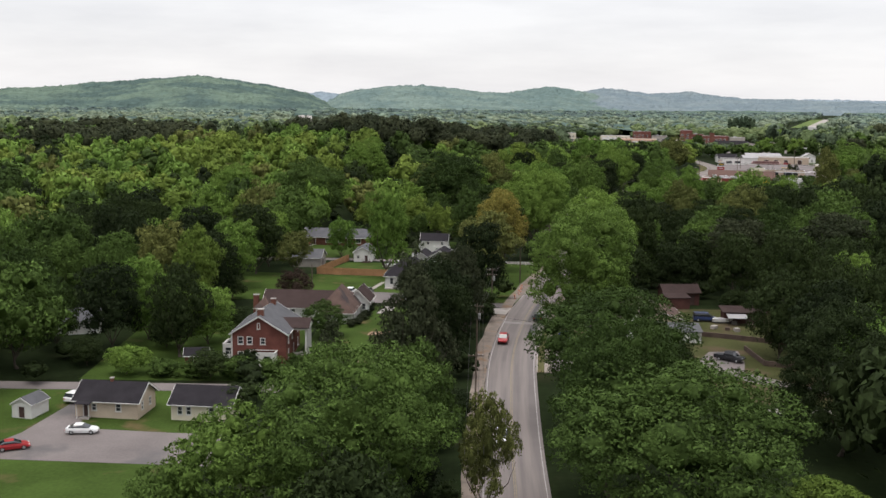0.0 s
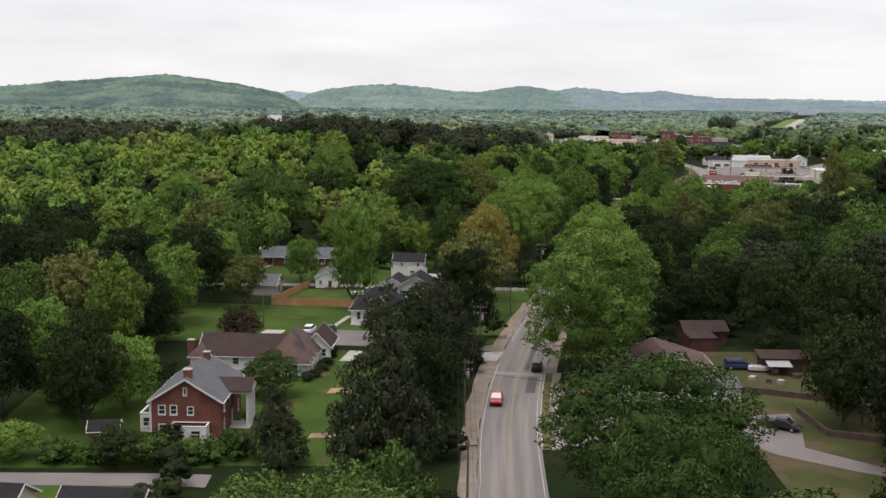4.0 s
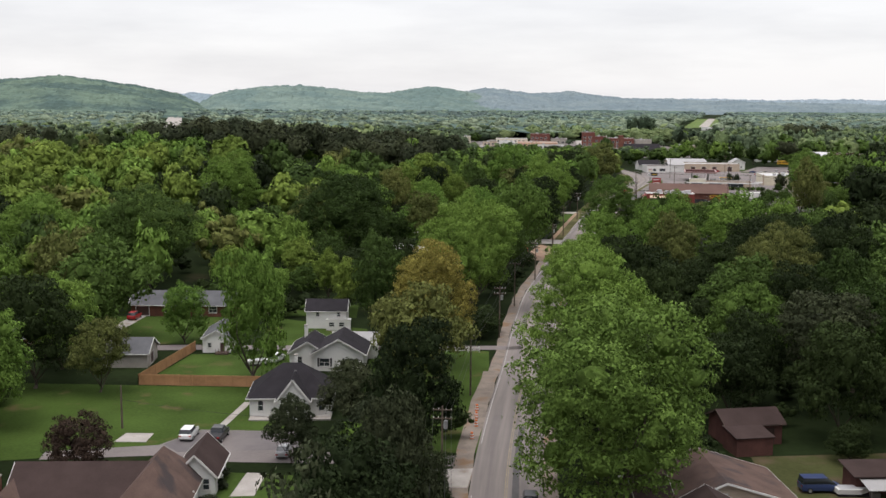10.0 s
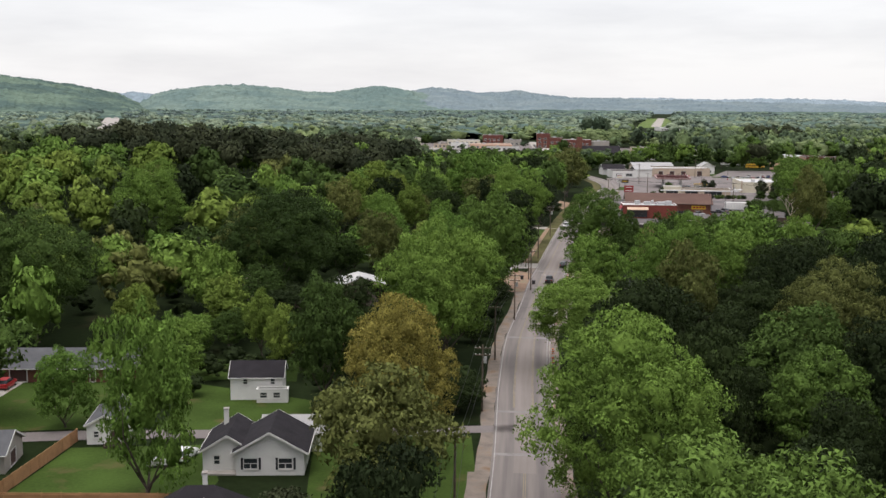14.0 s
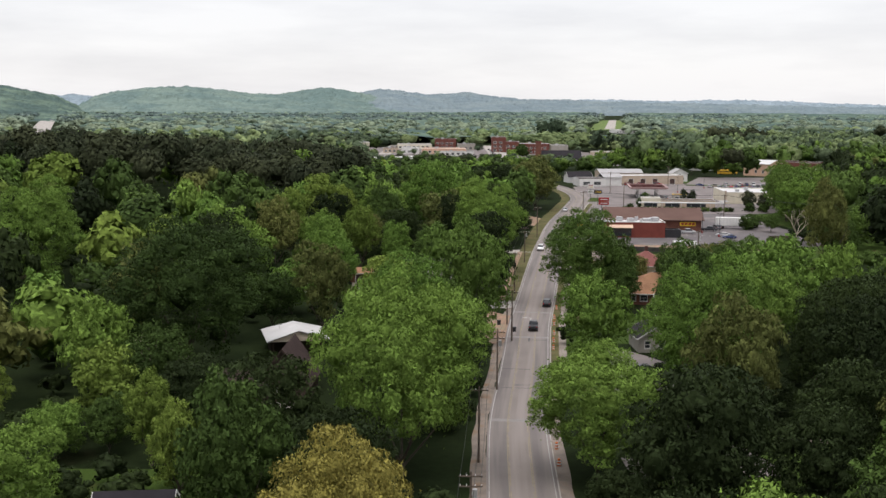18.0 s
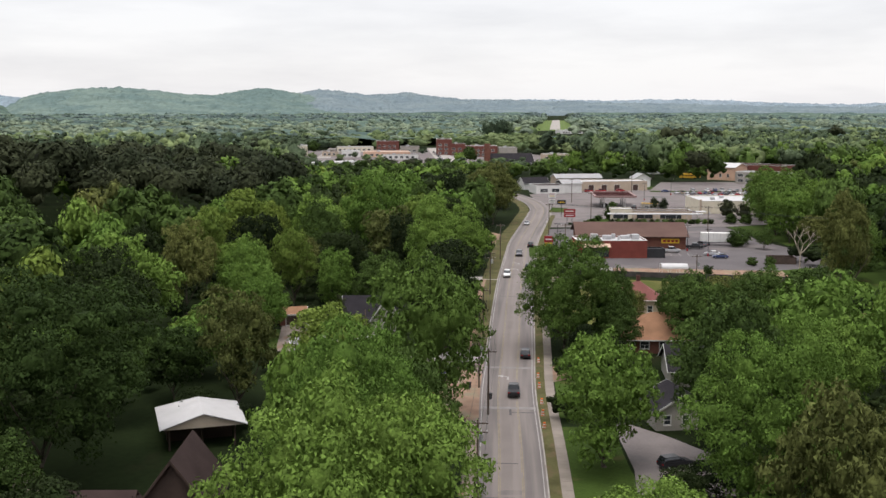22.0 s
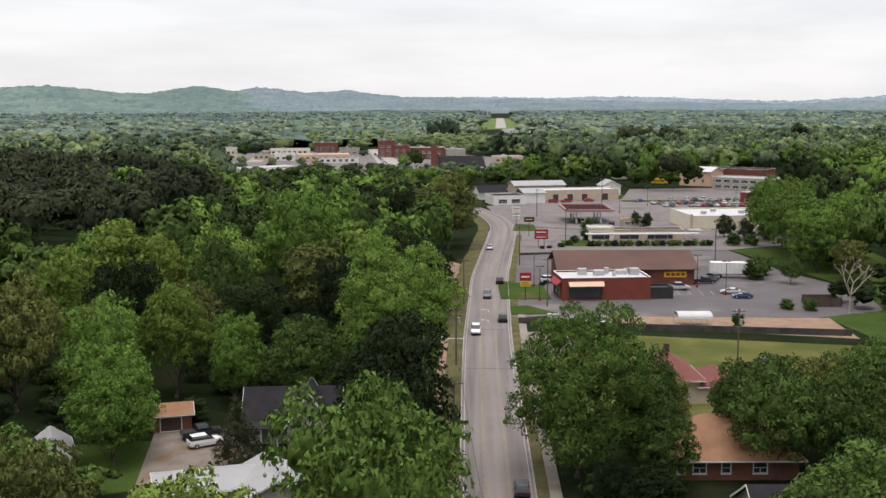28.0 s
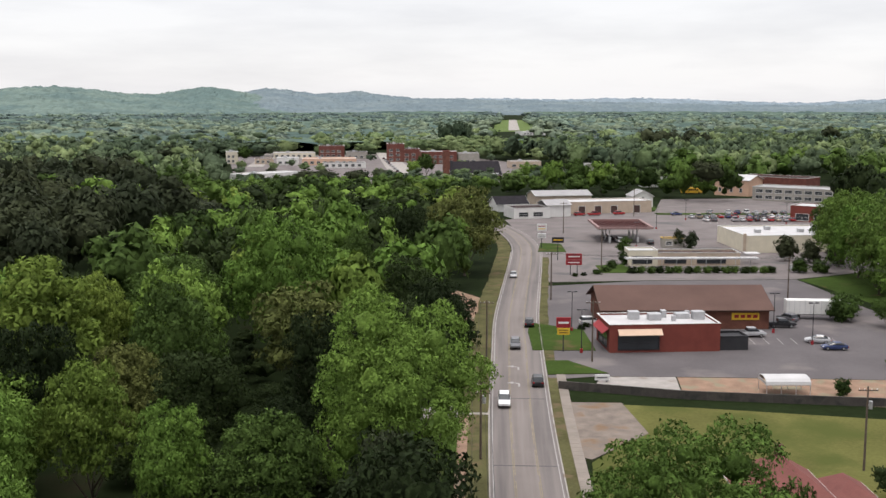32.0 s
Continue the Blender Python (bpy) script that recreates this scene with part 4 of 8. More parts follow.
TREES_C = [
    ("pine", 72, 271, 20.2, 16), ("deep", 64, 277, 16, 13), ("deep", 46, 268, 13, 11), ("deep", 92, 250, 18, 14), ("deep", 57, 268, 14, 12), ("green", 84, 283, 20, 17), ("pine", 96, 268, 22, 17), ("leafy", 70, 296, 17, 15), ("deep", 63, 303, 12.8, 9), ("leafy", 108, 290, 20, 18), ("lush", -53, 275, 18, 14.4),
    ("magnolia", 70, 485, 18.8, 11.5), ("lush", 34.5, 499, 15.8, 12.6), ("lush", 34, 513, 18, 12), ("olive", 49, 541, 13, 11.3), ("deep", 57, 530, 16, 13), ("deep", 67, 524, 11, 10), ("cedar", 49.5, 484, 10, 6.5), ("fresh", 21.5, 480, 9, 9),
    ("lush", 53, 511, 15, 10), ("olive", 21, 516, 21, 14), ("green", 56, 552, 21, 14.8), ("deep", 98, 560, 18, 14), ("green", 95, 608, 20.6, 11), ("deep", 100, 585, 18, 14), ("fresh", 46, 573, 18.5, 11.5), ("olive", 136, 662, 24, 20), ("deep", 118, 655, 20, 16),
    ("lush", 214, 588, 19, 16), ("leafy", 220, 606, 22, 17), ("lush", 231, 628, 21, 17), ("leafy", 238, 645, 22, 17), ("green", 247, 660, 19, 15), ("green", 197, 575, 7, 7), ("lush", 232, 600, 20, 18), ("leafy", 262, 668, 20, 17), ("olive", 174, 500, 27, 13), ("green", 190, 520, 12, 13), ("leafy", 204, 534, 14, 14), ("green", 216, 549, 14, 13), ("lush", 33.7, 520.3, 17.4, 15.7), ("lush", 34.2, 489.9, 12.9, 11.6), ("olive", 48.7, 543.8, 14.4, 12.8), ("green", 58.8, 584.8, 20, 19.8), ("green", 62.3, 507.5, 14.9, 12.9), ("green", 99.3, 466.5, 13.4, 9.3), ("green", 113.2, 468.4, 14, 9), ("olive", 123, 466.3, 14.5, 10.9),
    ("leafy", 222, 592, 14, 13), ("olive", 214, 574, 11, 10), ("green", 229, 607, 17, 15), ("leafy", 240, 618, 17, 15),
    ("fresh", 1, 353, 14, 8), ("lush", -18, 353, 12, 12), ("lush", 17.5, 349, 10, 7), ("fresh", -3, 369, 14, 8), ("lush", -16, 373, 9, 9), ("green", -9, 375, 9, 8), ("fresh", -28, 388, 12, 10),
    ("green", -25, 220, 8, 10), ("cedar", -20, 189, 12, 9), ("lush", -47, 213, 13, 13),
]
for i, row in enumerate(TREES_A + TREES_B + TREES_C):
    tree(*row, level="near" if row[4] >= 19 and row[2] < 560 or row[0] == "gold" else "high")

# trees that stand among the town's buildings
TREES_TOWN = [("lush", 262, 903, 18, 15), ("green", 272, 896, 19, 15), ("lush", 283, 890, 18, 16), ("green", 295, 887, 18, 15), ("green", 306, 884, 15, 12), ("lush", 281, 984, 13, 13), ("green", 243, 1062, 15, 14), ("lush", 232, 1052, 11, 11),
              ("town_dark", 376, 1450, 28, 18), ("town_dark", 388, 1446, 30, 18), ("town_dark", 400, 1452, 26, 17), ("lush", 330, 902, 10, 9), ("green", 445, 966, 18, 22), ("green", 150, 1232, 14, 14), ("lush", 390, 1290, 15, 20), ("green", 318, 1000, 12, 12)]
for row in TREES_TOWN:
    tree(*row, level="low", label="rounded green tree among the town buildings")

# clear ground: x0, y0, x1, y1
CLEAR_A = [(-52, 262, -36, 290), (-75, 60, -38, 182), (-30, 165, -6, 265), (-45, 195, -24, 222), (-48, 228, -12, 262), (-36, 262, -10, 292), (-42, 292, 2, 340), (-12, 300, 6, 350), (-50, 340, -20, 362),
           (15, 178, 40, 240), (-80, 60, -30, 108), (-45, 100, -14, 165), (30, 205, 58, 243), (46, 168, 66, 232), (56, 228, 72, 246), (49, 243, 62, 262), (-3, 268, 27, 322)]
CLEAR_B = [(10, 336, 27, 352), (4, 384, 28, 432), (-12, 262, 0, 300), (56, 372, 72, 398), (64, 394, 88, 424), (84, 416, 96, 428), (8, 85, 50, 185), (64, 348, 92, 374), (36, 468, 62, 502), (98, 500, 190, 560), (112, 556, 200, 600), (130, 590, 200, 640), (154, 640, 215, 700), (160, 560, 214, 640), (175, 636, 270, 720), (190, 690, 330, 830), (86, 505, 98, 545), (122, 602, 132, 636),
           (190, 780, 300, 862), (98, 438, 128, 496), (-82, 216, -68, 230), (-80, 318, -58, 340), (-112, 355, -94, 370), (225, 840, 262, 868), (330, 800, 420, 905), (235, 1020, 310, 1060), (58, 428, 66, 462), (76, 428, 98, 446)]


# where trees stay low: x0, y0, x1, y1, height
LOW = [(-62, 160, -5, 199, 6), (2, 362, 28, 388, 6), (-32, 350, 2, 374, 5), (120, 430, 210, 505, 7), (105, 960, 345, 1280, 7), (100, 860, 340, 960, 12), (60, 700, 190, 860, 16), (-30, 440, 24, 470, 13), (54, 455, 66, 480, 8), (24, 438, 54, 482, 4.5), (28, 340, 50, 372, 12)]


def cap(x, y):
    return min([h for a, b, c, d, h in LOW if a < x < c and b < y < d], default=40)


def free(x, y, r):
    if abs(x - float(np.interp(y, RY, RX))) < 6.5 + r * 0.55 and y < 925:
        return False
    return not any(a - r * 0.6 < x < c + r * 0.6 and b - r * 0.6 < y < d + r * 0.6 for a, b, c, d in CLEAR_A + CLEAR_B)


rng = random.Random(5)
FILL, cells = [], {}


def taken(x, y, r, close=0.70):
    i, j = int(x // 12), int(y // 12)
    for a in range(i - 2, i + 3):
        for b in range(j - 2, j + 3):
            for px, py, pr in cells.get((a, b), ()):
                if math.hypot(px - x, py - y) < close * (pr + r):
                    return True
    cells.setdefault((i, j), []).append((x, y, r))
    return False


for k, x, y, h, w in TREES_A + TREES_B + TREES_C + TREES_TOWN:
    taken(x, y, w / 2 * 0.9)
for trial in range(44000):
    y = 90 + (1150 if trial < 24000 else 520) * rng.random()
    lo, hi = -0.44 * y - 15, max(0.44 * y + 20, 60 + 0.86 * (y - 370))
    x = rng.uniform(lo, hi)
    w = rng.uniform(11, 21) if trial < 24000 else rng.uniform(4.5, 8)
    if y > 700:
        w *= 1.1
    pines = noise.noise((x * 0.008 + 4.2, y * 0.008, 2.0)) + (0.75 if math.hypot((x + 12) / 92, (y - 745) / 165) < 1 and rng.random() < 0.88 else 0) - (0.3 if y < 560 else 0.45 if y < 640 and x > -10 else 0.1)
    if not free(x, y, w / 2) or taken(x, y, w / 2, 0.68 if pines > 0.28 else 0.84):
        continue
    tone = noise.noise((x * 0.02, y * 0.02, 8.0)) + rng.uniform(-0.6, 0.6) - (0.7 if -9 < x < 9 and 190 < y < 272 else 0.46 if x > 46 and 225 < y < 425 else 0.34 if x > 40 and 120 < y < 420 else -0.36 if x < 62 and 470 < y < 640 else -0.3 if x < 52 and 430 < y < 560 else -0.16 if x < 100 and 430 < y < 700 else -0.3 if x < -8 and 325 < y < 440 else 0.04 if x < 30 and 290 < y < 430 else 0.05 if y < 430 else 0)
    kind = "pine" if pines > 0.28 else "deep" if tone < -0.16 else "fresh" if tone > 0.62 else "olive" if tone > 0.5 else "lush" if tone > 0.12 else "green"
    if y > 820:
        kind = {"deep": "green", "fresh": "leafy", "olive": "lush", "lush": "leafy"}.get(kind, kind)
    # further off, leaf kinds with haze in their colour take over
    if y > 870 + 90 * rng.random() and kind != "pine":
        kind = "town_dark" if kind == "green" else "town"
    if abs(x - 236 - (y - 1076) * 0.2) < 10 and y > 1040 or 246 < x < 345 and 1015 < y < 1110 and rng.random() < 0.6:
        continue
    if y > 950 and abs(x + 152 + (y - 1240) * 0.134) < 16:
        continue
    h = rng.uniform(1.0, 1.6) * (w + 2) + (5 if kind == "pine" else 1)
    h = min(h, rng.uniform(19, 28) if kind == "pine" else rng.uniform(17, 23), cap(x, y))
    # undergrowth gets the darkest leaf colour, standing for shade between trees
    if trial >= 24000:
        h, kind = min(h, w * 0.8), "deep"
    if 105 < x < 350 and 985 < y < 1340 and rng.random() < 0.86:
        continue
    FILL.append((kind, x, y, h, min(w, h * 1.3)))


def away(x, y):
    return min(math.hypot(x - px, y - py) for px, py in ((-5, 140), (8, 220), (15, 300), (38, 375), (55, 450), (62, 515), (-62, 230), (-60, 300), (78, 225), (72, 300), (86, 335), (90, 395)))


FILL.sort(key=lambda r: away(r[1], r[2]))
NEAR = [r for r in FILL if r[4] > 6.5][:200] + [r for r in FILL if r[4] <= 6.5][:60]
for row in NEAR:
    tree(*row, level="bush" if row[4] <= 6.5 else "high" if away(row[1], row[2]) < 34 else "mid")


def woodland(name, rows, label, level="low"):
    """Far trees joined into one mesh of many small leaf clumps."""
    per = {}
    for kind, x, y, h, w, *z in rows:
        per.setdefault(kind, []).append((x, y, h, w, z[0] if z else lie(x, y)))
    co, cn, idx, ev, et, en, em, mats, base = [], [], [], [], [], [], [], [], 0
    r = np.random.default_rng(11)
    for kind, items in per.items():
        slot = len(mats)
        mats.append(LEAF[KINDS[kind][2]])
        for x, y, h, w, z in items:
            _, _, bare, (q, qn, v, t, vn) = tree_model(kind, level, int(r.integers(4)))
            a = r.uniform(0, 2 * np.pi)
            turn = np.array([[np.cos(a), -np.sin(a), 0], [np.sin(a), np.cos(a), 0], [0, 0, 1]])
            scl, at = np.array([w, w, h * (1 - bare)]), np.array([x, y, z + h * bare])
            co.append((q @ turn.T) * scl + at)
            cn.append(qn @ turn.T)
            idx.append(np.full(len(q), slot))
            ev.append((v @ turn.T) * scl + at)
            en.append(vn @ turn.T)
            et.append(t + base)
            em.append(np.full(len(t), slot))
            base += len(v)
    j = np.concatenate
    tone = r.random(len(co))
    me = sprays(name, j(co), j(cn), mats, j(idx), (j(ev), j(et), j(en), j(em)), j([np.full(len(a) * 3, f) for a, f in zip(co, tone)] + [np.full(len(a), f) for a, f in zip(ev, tone)]))
    tagged(new(name, me), label, "trees", kind="stuff")


REST = [r for r in FILL if r not in NEAR]
BIG = [r for r in REST if r[4] > 6.5]
woodland("woodland", [r for r in BIG if away(r[1], r[2]) < 190], "dense mixed woodland of green broadleaf trees and dark pines")
woodland("woodland", [r for r in BIG if 190 <= away(r[1], r[2]) < 440], "dense woodland of rounded green treetops", "dot")
woodland("woodland", [r for r in BIG if away(r[1], r[2]) >= 440], "woodland of rounded green treetops further off", "far")
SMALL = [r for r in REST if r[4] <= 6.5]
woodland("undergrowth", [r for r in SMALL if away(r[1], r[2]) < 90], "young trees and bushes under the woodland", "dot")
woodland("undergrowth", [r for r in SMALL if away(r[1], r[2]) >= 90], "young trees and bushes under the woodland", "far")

# the woods go on beside and behind the flight
rng = random.Random(21)
AROUND = []
for _ in range(2600):
    x, y, w = rng.uniform(-330, 330), rng.uniform(-120, 560), rng.uniform(10, 18)
    if -0.44 * y - 22 < x < max(0.44 * y + 26, 66 + 0.86 * (y - 370)) and y > 88 or abs(x - float(np.interp(y, RY, RX))) < 12 or not free(x, y, w / 2) or taken(x, y, w / 2, 0.8):
        continue
    AROUND.append((rng.choice(("green", "green", "deep", "lush", "pine")), x, y, w * rng.uniform(1.0, 1.3), w))
woodland("woodland", AROUND, "mixed woodland beside the street and behind it", "speck")

# the closed canopy of the far plain, out of which the treetops rise
def far_gap(x, y, r):
    return abs(x - (664 + (y - 2010) * 0.379)) < r + 8 and y > 1450 or abs(x - (-225 - (y - 1800) * 0.134)) < r and y > 1350 or abs(x - 240 - (y - 1090) * 0.19) < r - 10 and y < 1420


cv, cf, cell = [], [], {}
for j in range(60):
    for i in range(120):
        y = 1330 + 50 * j
        x = -1500 + 45 * i
        if -0.62 * y - 60 < x < 1.15 * y and not far_gap(x, y, 46) and not (90 < x < 360 and y < 1345):
            cell[i, j] = len(cv)
            cv.append((x + 14 * noise.noise((x, y, 1.5)), y + 14 * noise.noise((x, y, 7.5)), 8.0 + 4 * noise.noise((x * 0.02, y * 0.02, 0.3)) + 2 * noise.noise((x * 0.3, y * 0.3, 0.7))))
for i, j in cell:
    q = [(i, j), (i + 1, j), (i + 1, j + 1), (i, j + 1)]
    if all(k in cell for k in q):
        cf.append([cell[k] for k in q])
# the canopy takes the near hill colour with its painted haze
tagged(raw("far_canopy", cv, cf, HILL_NEAR, smooth=True), "closed treetop canopy of the far plain", "woodland", kind="structure")

# the wooded plain beyond, larger clumps further away
PLAIN = []
rng = random.Random(9)
for _ in range(5600):
    d = 1100 + 2350 * rng.random() ** 1.25
    a = radians(rng.uniform(-27, 47))
    x, y = 20 + d * math.sin(a), 100 + d * math.cos(a)
    w = rng.uniform(10, 26) * (0.80 + d / 4600)
    if 100 < x < 330 and y < 1330 or 330 <= x < 480 and y < 1250 and rng.random() < 0.6:
        continue
    if far_gap(x, y, 22):
        continue
    tone = noise.noise((x * 0.004, y * 0.004, 8.0)) + 0.6 * noise.noise((x * 0.0016, y * 0.0012, 3.0)) + rng.uniform(-0.22, 0.22)
    # three depth zones, each with more haze in its leaf colour
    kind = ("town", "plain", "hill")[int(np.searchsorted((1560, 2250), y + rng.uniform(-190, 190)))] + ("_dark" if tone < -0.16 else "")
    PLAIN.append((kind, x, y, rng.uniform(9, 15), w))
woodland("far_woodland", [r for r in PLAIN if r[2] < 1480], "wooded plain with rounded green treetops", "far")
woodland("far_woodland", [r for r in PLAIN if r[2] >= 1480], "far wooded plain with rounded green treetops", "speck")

# ---------------------------------------------------------------- building kit
WHITE_TRIM = material("white_paint", (0.54, 0.53, 0.51), 0.6, vary=0.08, scale=0.6, fine=5)
GLASS = material("window_glass", (0.03, 0.035, 0.04), 0.06, vary=0.2, scale=0.3, fine=2, spec=0.6)
BRICK = material("red_brick", (0.138, 0.054, 0.043), 0.9, vary=0.3, scale=0.6, fine=14, bump=0.3)
BRICK_DARK = material("brown_brick", (0.14, 0.062, 0.045), 0.9, vary=0.3, scale=0.6, fine=14, bump=0.3)
SHINGLE = {
    "grey": material("grey_shingle", (0.085, 0.086, 0.092), 0.9, vary=0.22, scale=0.5, fine=9, bump=0.4),
    "dark": material("charcoal_shingle", (0.020, 0.018, 0.021), 0.9, vary=0.3, scale=0.5, fine=9, bump=0.4),
    "brown": material("brown_shingle", (0.088, 0.059, 0.050), 0.9, vary=0.28, scale=0.4, fine=9, bump=0.4, stain=((0.05, 0.04, 0.04), 0.25, 0.52)),
    "umber": material("umber_shingle", (0.040, 0.027, 0.025), 0.9, vary=0.28, scale=0.4, fine=9, bump=0.4),
    "rust": material("rust_shingle", (0.238, 0.132, 0.079), 0.9, vary=0.25, scale=0.4, fine=9, bump=0.4),
    "red": material("red_shingle", (0.160, 0.066, 0.058), 0.9, vary=0.2, scale=0.4, fine=9, bump=0.4),
    "white": material("white_metal_roof", (0.436, 0.429, 0.429), 0.5, vary=0.12, scale=0.3, fine=6, stain=((0.45, 0.43, 0.42), 0.2, 0.6)),
    "steel": material("pale_metal_roof", (0.277, 0.271, 0.271), 0.5, vary=0.12, scale=0.3, fine=6),
}
SIDING = {
    "white": material("white_siding", (0.60, 0.59, 0.57), 0.7, vary=0.1, scale=0.5, fine=8),
    "beige": material("beige_siding", (0.46, 0.38, 0.30), 0.75, vary=0.12, scale=0.5, fine=8),
    "tan": material("tan_siding", (0.42, 0.34, 0.265), 0.75, vary=0.12, scale=0.5, fine=8),
    "cream": material("cream_siding", (0.58, 0.53, 0.42), 0.75, vary=0.1, scale=0.5, fine=8),
    "grey": material("grey_siding", (0.30, 0.28, 0.25), 0.75, vary=0.15, scale=0.5, fine=8),
    "dark": material("dark_timber", (0.06, 0.042, 0.035), 0.85, vary=0.25, scale=0.6, fine=8),
    "barn": material("barn_red", (0.085, 0.040, 0.034), 0.85, vary=0.3, scale=0.6, fine=8),
    "peach": material("peach_render", (0.55, 0.36, 0.26), 0.85, vary=0.1, scale=0.3, fine=5),
    "brick": BRICK, "brown_brick": BRICK_DARK,
}
DOOR_DARK = material("door_dark", (0.07, 0.045, 0.04), 0.5, vary=0.15)
METAL = material("galvanised", (0.45, 0.45, 0.46), 0.45, metal=0.6, vary=0.15, scale=1, fine=6)
DARK_METAL = material("dark_metal", (0.035, 0.035, 0.038), 0.5, vary=0.2)

SIDES = {"s": (0, 0, 1, 0, 0, 1), "e": (1, 0, 0, 1, -1, 0), "n": (1, 1, -1, 0, 0, -1), "w": (0, 1, 0, -1, 1, 0)}
THICK = 0.18


def side_map(b, side):
    """Maps (along the wall, up, inwards) to the house's own axes."""
    x0, y0, x1, y1 = b
    ox, oy, dx, dy, ix, iy = SIDES[side]
    o = Vector((x1 if ox else x0, y1 if oy else y0, 0))
    return lambda u, v, d: o + Vector((dx * u + ix * d, dy * u + iy * d, v))


def wall_bm(at, length, base, high, holes, trim, rise=0.0, peak=None):
    """One wall with thickness; its openings go right through; rise adds a gable."""
    bm = bmesh.new()
    us = sorted({trim, length - trim, *[v for h in holes for v in (h[0], h[0] + h[2])]})
    vs = sorted({base, high, *[v for h in holes for v in (h[1], h[1] + h[3])]})
    us, vs = [u for u in us if trim <= u <= length - trim], [v for v in vs if base <= v <= high]

    def solid(i, j):
        if not (0 <= i < len(us) - 1 and 0 <= j < len(vs) - 1):
            return False
        u, v = (us[i] + us[i + 1]) / 2, (vs[j] + vs[j + 1]) / 2
        return not any(h[0] < u < h[0] + h[2] and h[1] < v < h[1] + h[3] for h in holes)

    def quad(*p):
        bm.faces.new([bm.verts.new(at(*q)) for q in p])

    for i in range(len(us) - 1):
        for j in range(len(vs) - 1):
            if not solid(i, j):
                continue
            a, b, c, d = us[i], us[i + 1], vs[j], vs[j + 1]
            quad((a, c, 0), (b, c, 0), (b, d, 0), (a, d, 0))
            quad((b, c, THICK), (a, c, THICK), (a, d, THICK), (b, d, THICK))
            if not solid(i - 1, j):
                quad((a, c, THICK), (a, c, 0), (a, d, 0), (a, d, THICK))
            if not solid(i + 1, j):
                quad((b, c, 0), (b, c, THICK), (b, d, THICK), (b, d, 0))
            if not solid(i, j - 1):
                quad((a, c, THICK), (b, c, THICK), (b, c, 0), (a, c, 0))
            if not solid(i, j + 1):
                quad((a, d, 0), (b, d, 0), (b, d, THICK), (a, d, THICK))
    if rise:
        m = length / 2 if peak is None else peak
        for d, o in ((0, 1), (THICK, -1)):
            f = [(0.05, high, d), (length - 0.05, high, d), (m, high + rise - 0.03, d)]
            bm.faces.new([bm.verts.new(at(*q)) for q in f[::o]])
    return bm


def window(at, u, v, w, h, parent, frame_mat, door=False, sill=True, bars=True):
    """A framed window (or door) set into an opening."""
    bm = bmesh.new()

    def bar(a, b, c, d, d0=0.015, d1=0.12):
        vs = [bm.verts.new(at(x, y, z)) for z in (-d0, d1) for x, y in ((a, b), (c, b), (c, d), (a, d))]
        for f in ((0, 1, 2, 3), (0, 4, 5, 1), (1, 5, 6, 2), (2, 6, 7, 3), (3, 7, 4, 0)):
            bm.faces.new([vs[i] for i in f])

    t = 0.09
    bar(u - 0.06, v - 0.04, u + t, v + h + 0.06)
    bar(u + w - t, v - 0.04, u + w + 0.06, v + h + 0.06)
    bar(u + t, v + h - t, u + w - t, v + h + 0.06)
    bar(u + t, v - 0.04, u + w - t, v + t)
    if bars and not door:
        bar(u + t, v + h / 2 - 0.03, u + w - t, v + h / 2 + 0.03, 0.0, 0.1)
        if w > 1.5:
            bar(u + w / 2 - 0.04, v + t, u + w / 2 + 0.04, v + h / 2 - 0.03, 0.0, 0.1)
    win = part("door" if door else "window", bm, frame_mat, parent)
    bm = bmesh.new()
    bm.faces.new([bm.verts.new(at(*q)) for q in ((u, v, 0.08), (u + w, v, 0.08), (u + w, v + h, 0.08), (u, v + h, 0.08))])
    bm.faces.new([bm.verts.new(at(*q)) for q in ((u, v, 0.11), (u, v + h, 0.11), (u + w, v + h, 0.11), (u + w, v, 0.11))])
    part("door_leaf" if door else "pane", bm, DOOR_DARK if door else GLASS, win)
    if sill and not door:
        bm = bmesh.new()
        vs = [bm.verts.new(at(x, y, z)) for z in (-0.09, -0.016) for x, y in ((u - 0.1, v - 0.12), (u + w + 0.1, v - 0.12), (u + w + 0.1, v - 0.05), (u - 0.1, v - 0.05))]
        for f in ((0, 1, 2, 3), (0, 4, 5, 1), (1, 5, 6, 2), (2, 6, 7, 3), (3, 7, 4, 0)):
            bm.faces.new([vs[i] for i in f])
        part("sill", bm, frame_mat, win)


def slab(name, pts, mat, parent, thick=0.14):
    """A sloping roof sheet with thickness under its outline."""
    bm = bmesh.new()
    top = [bm.verts.new(p) for p in pts]
    low = [bm.verts.new(Vector(p) - Vector((0, 0, thick))) for p in pts]
    bm.faces.new(top)
    bm.faces.new(low[::-1])
    n = len(pts)
    for i in range(n):
        bm.faces.new((top[i], low[i], low[(i + 1) % n], top[(i + 1) % n]))
    bmesh.ops.recalc_face_normals(bm, faces=bm.faces[:])
    return part(name, bm, mat, parent)


def beam(name, a, b, w, h, mat, parent, label=""):
    """A straight board between two points."""
    a, b = Vector(a), Vector(b)
    m = Matrix.Translation(a) @ (b - a).to_track_quat("Y", "Z").to_matrix().to_4x4()
    return box(name, -w / 2, 0, -h / 2, w / 2, (b - a).length, h / 2, mat, parent, label, m=m)


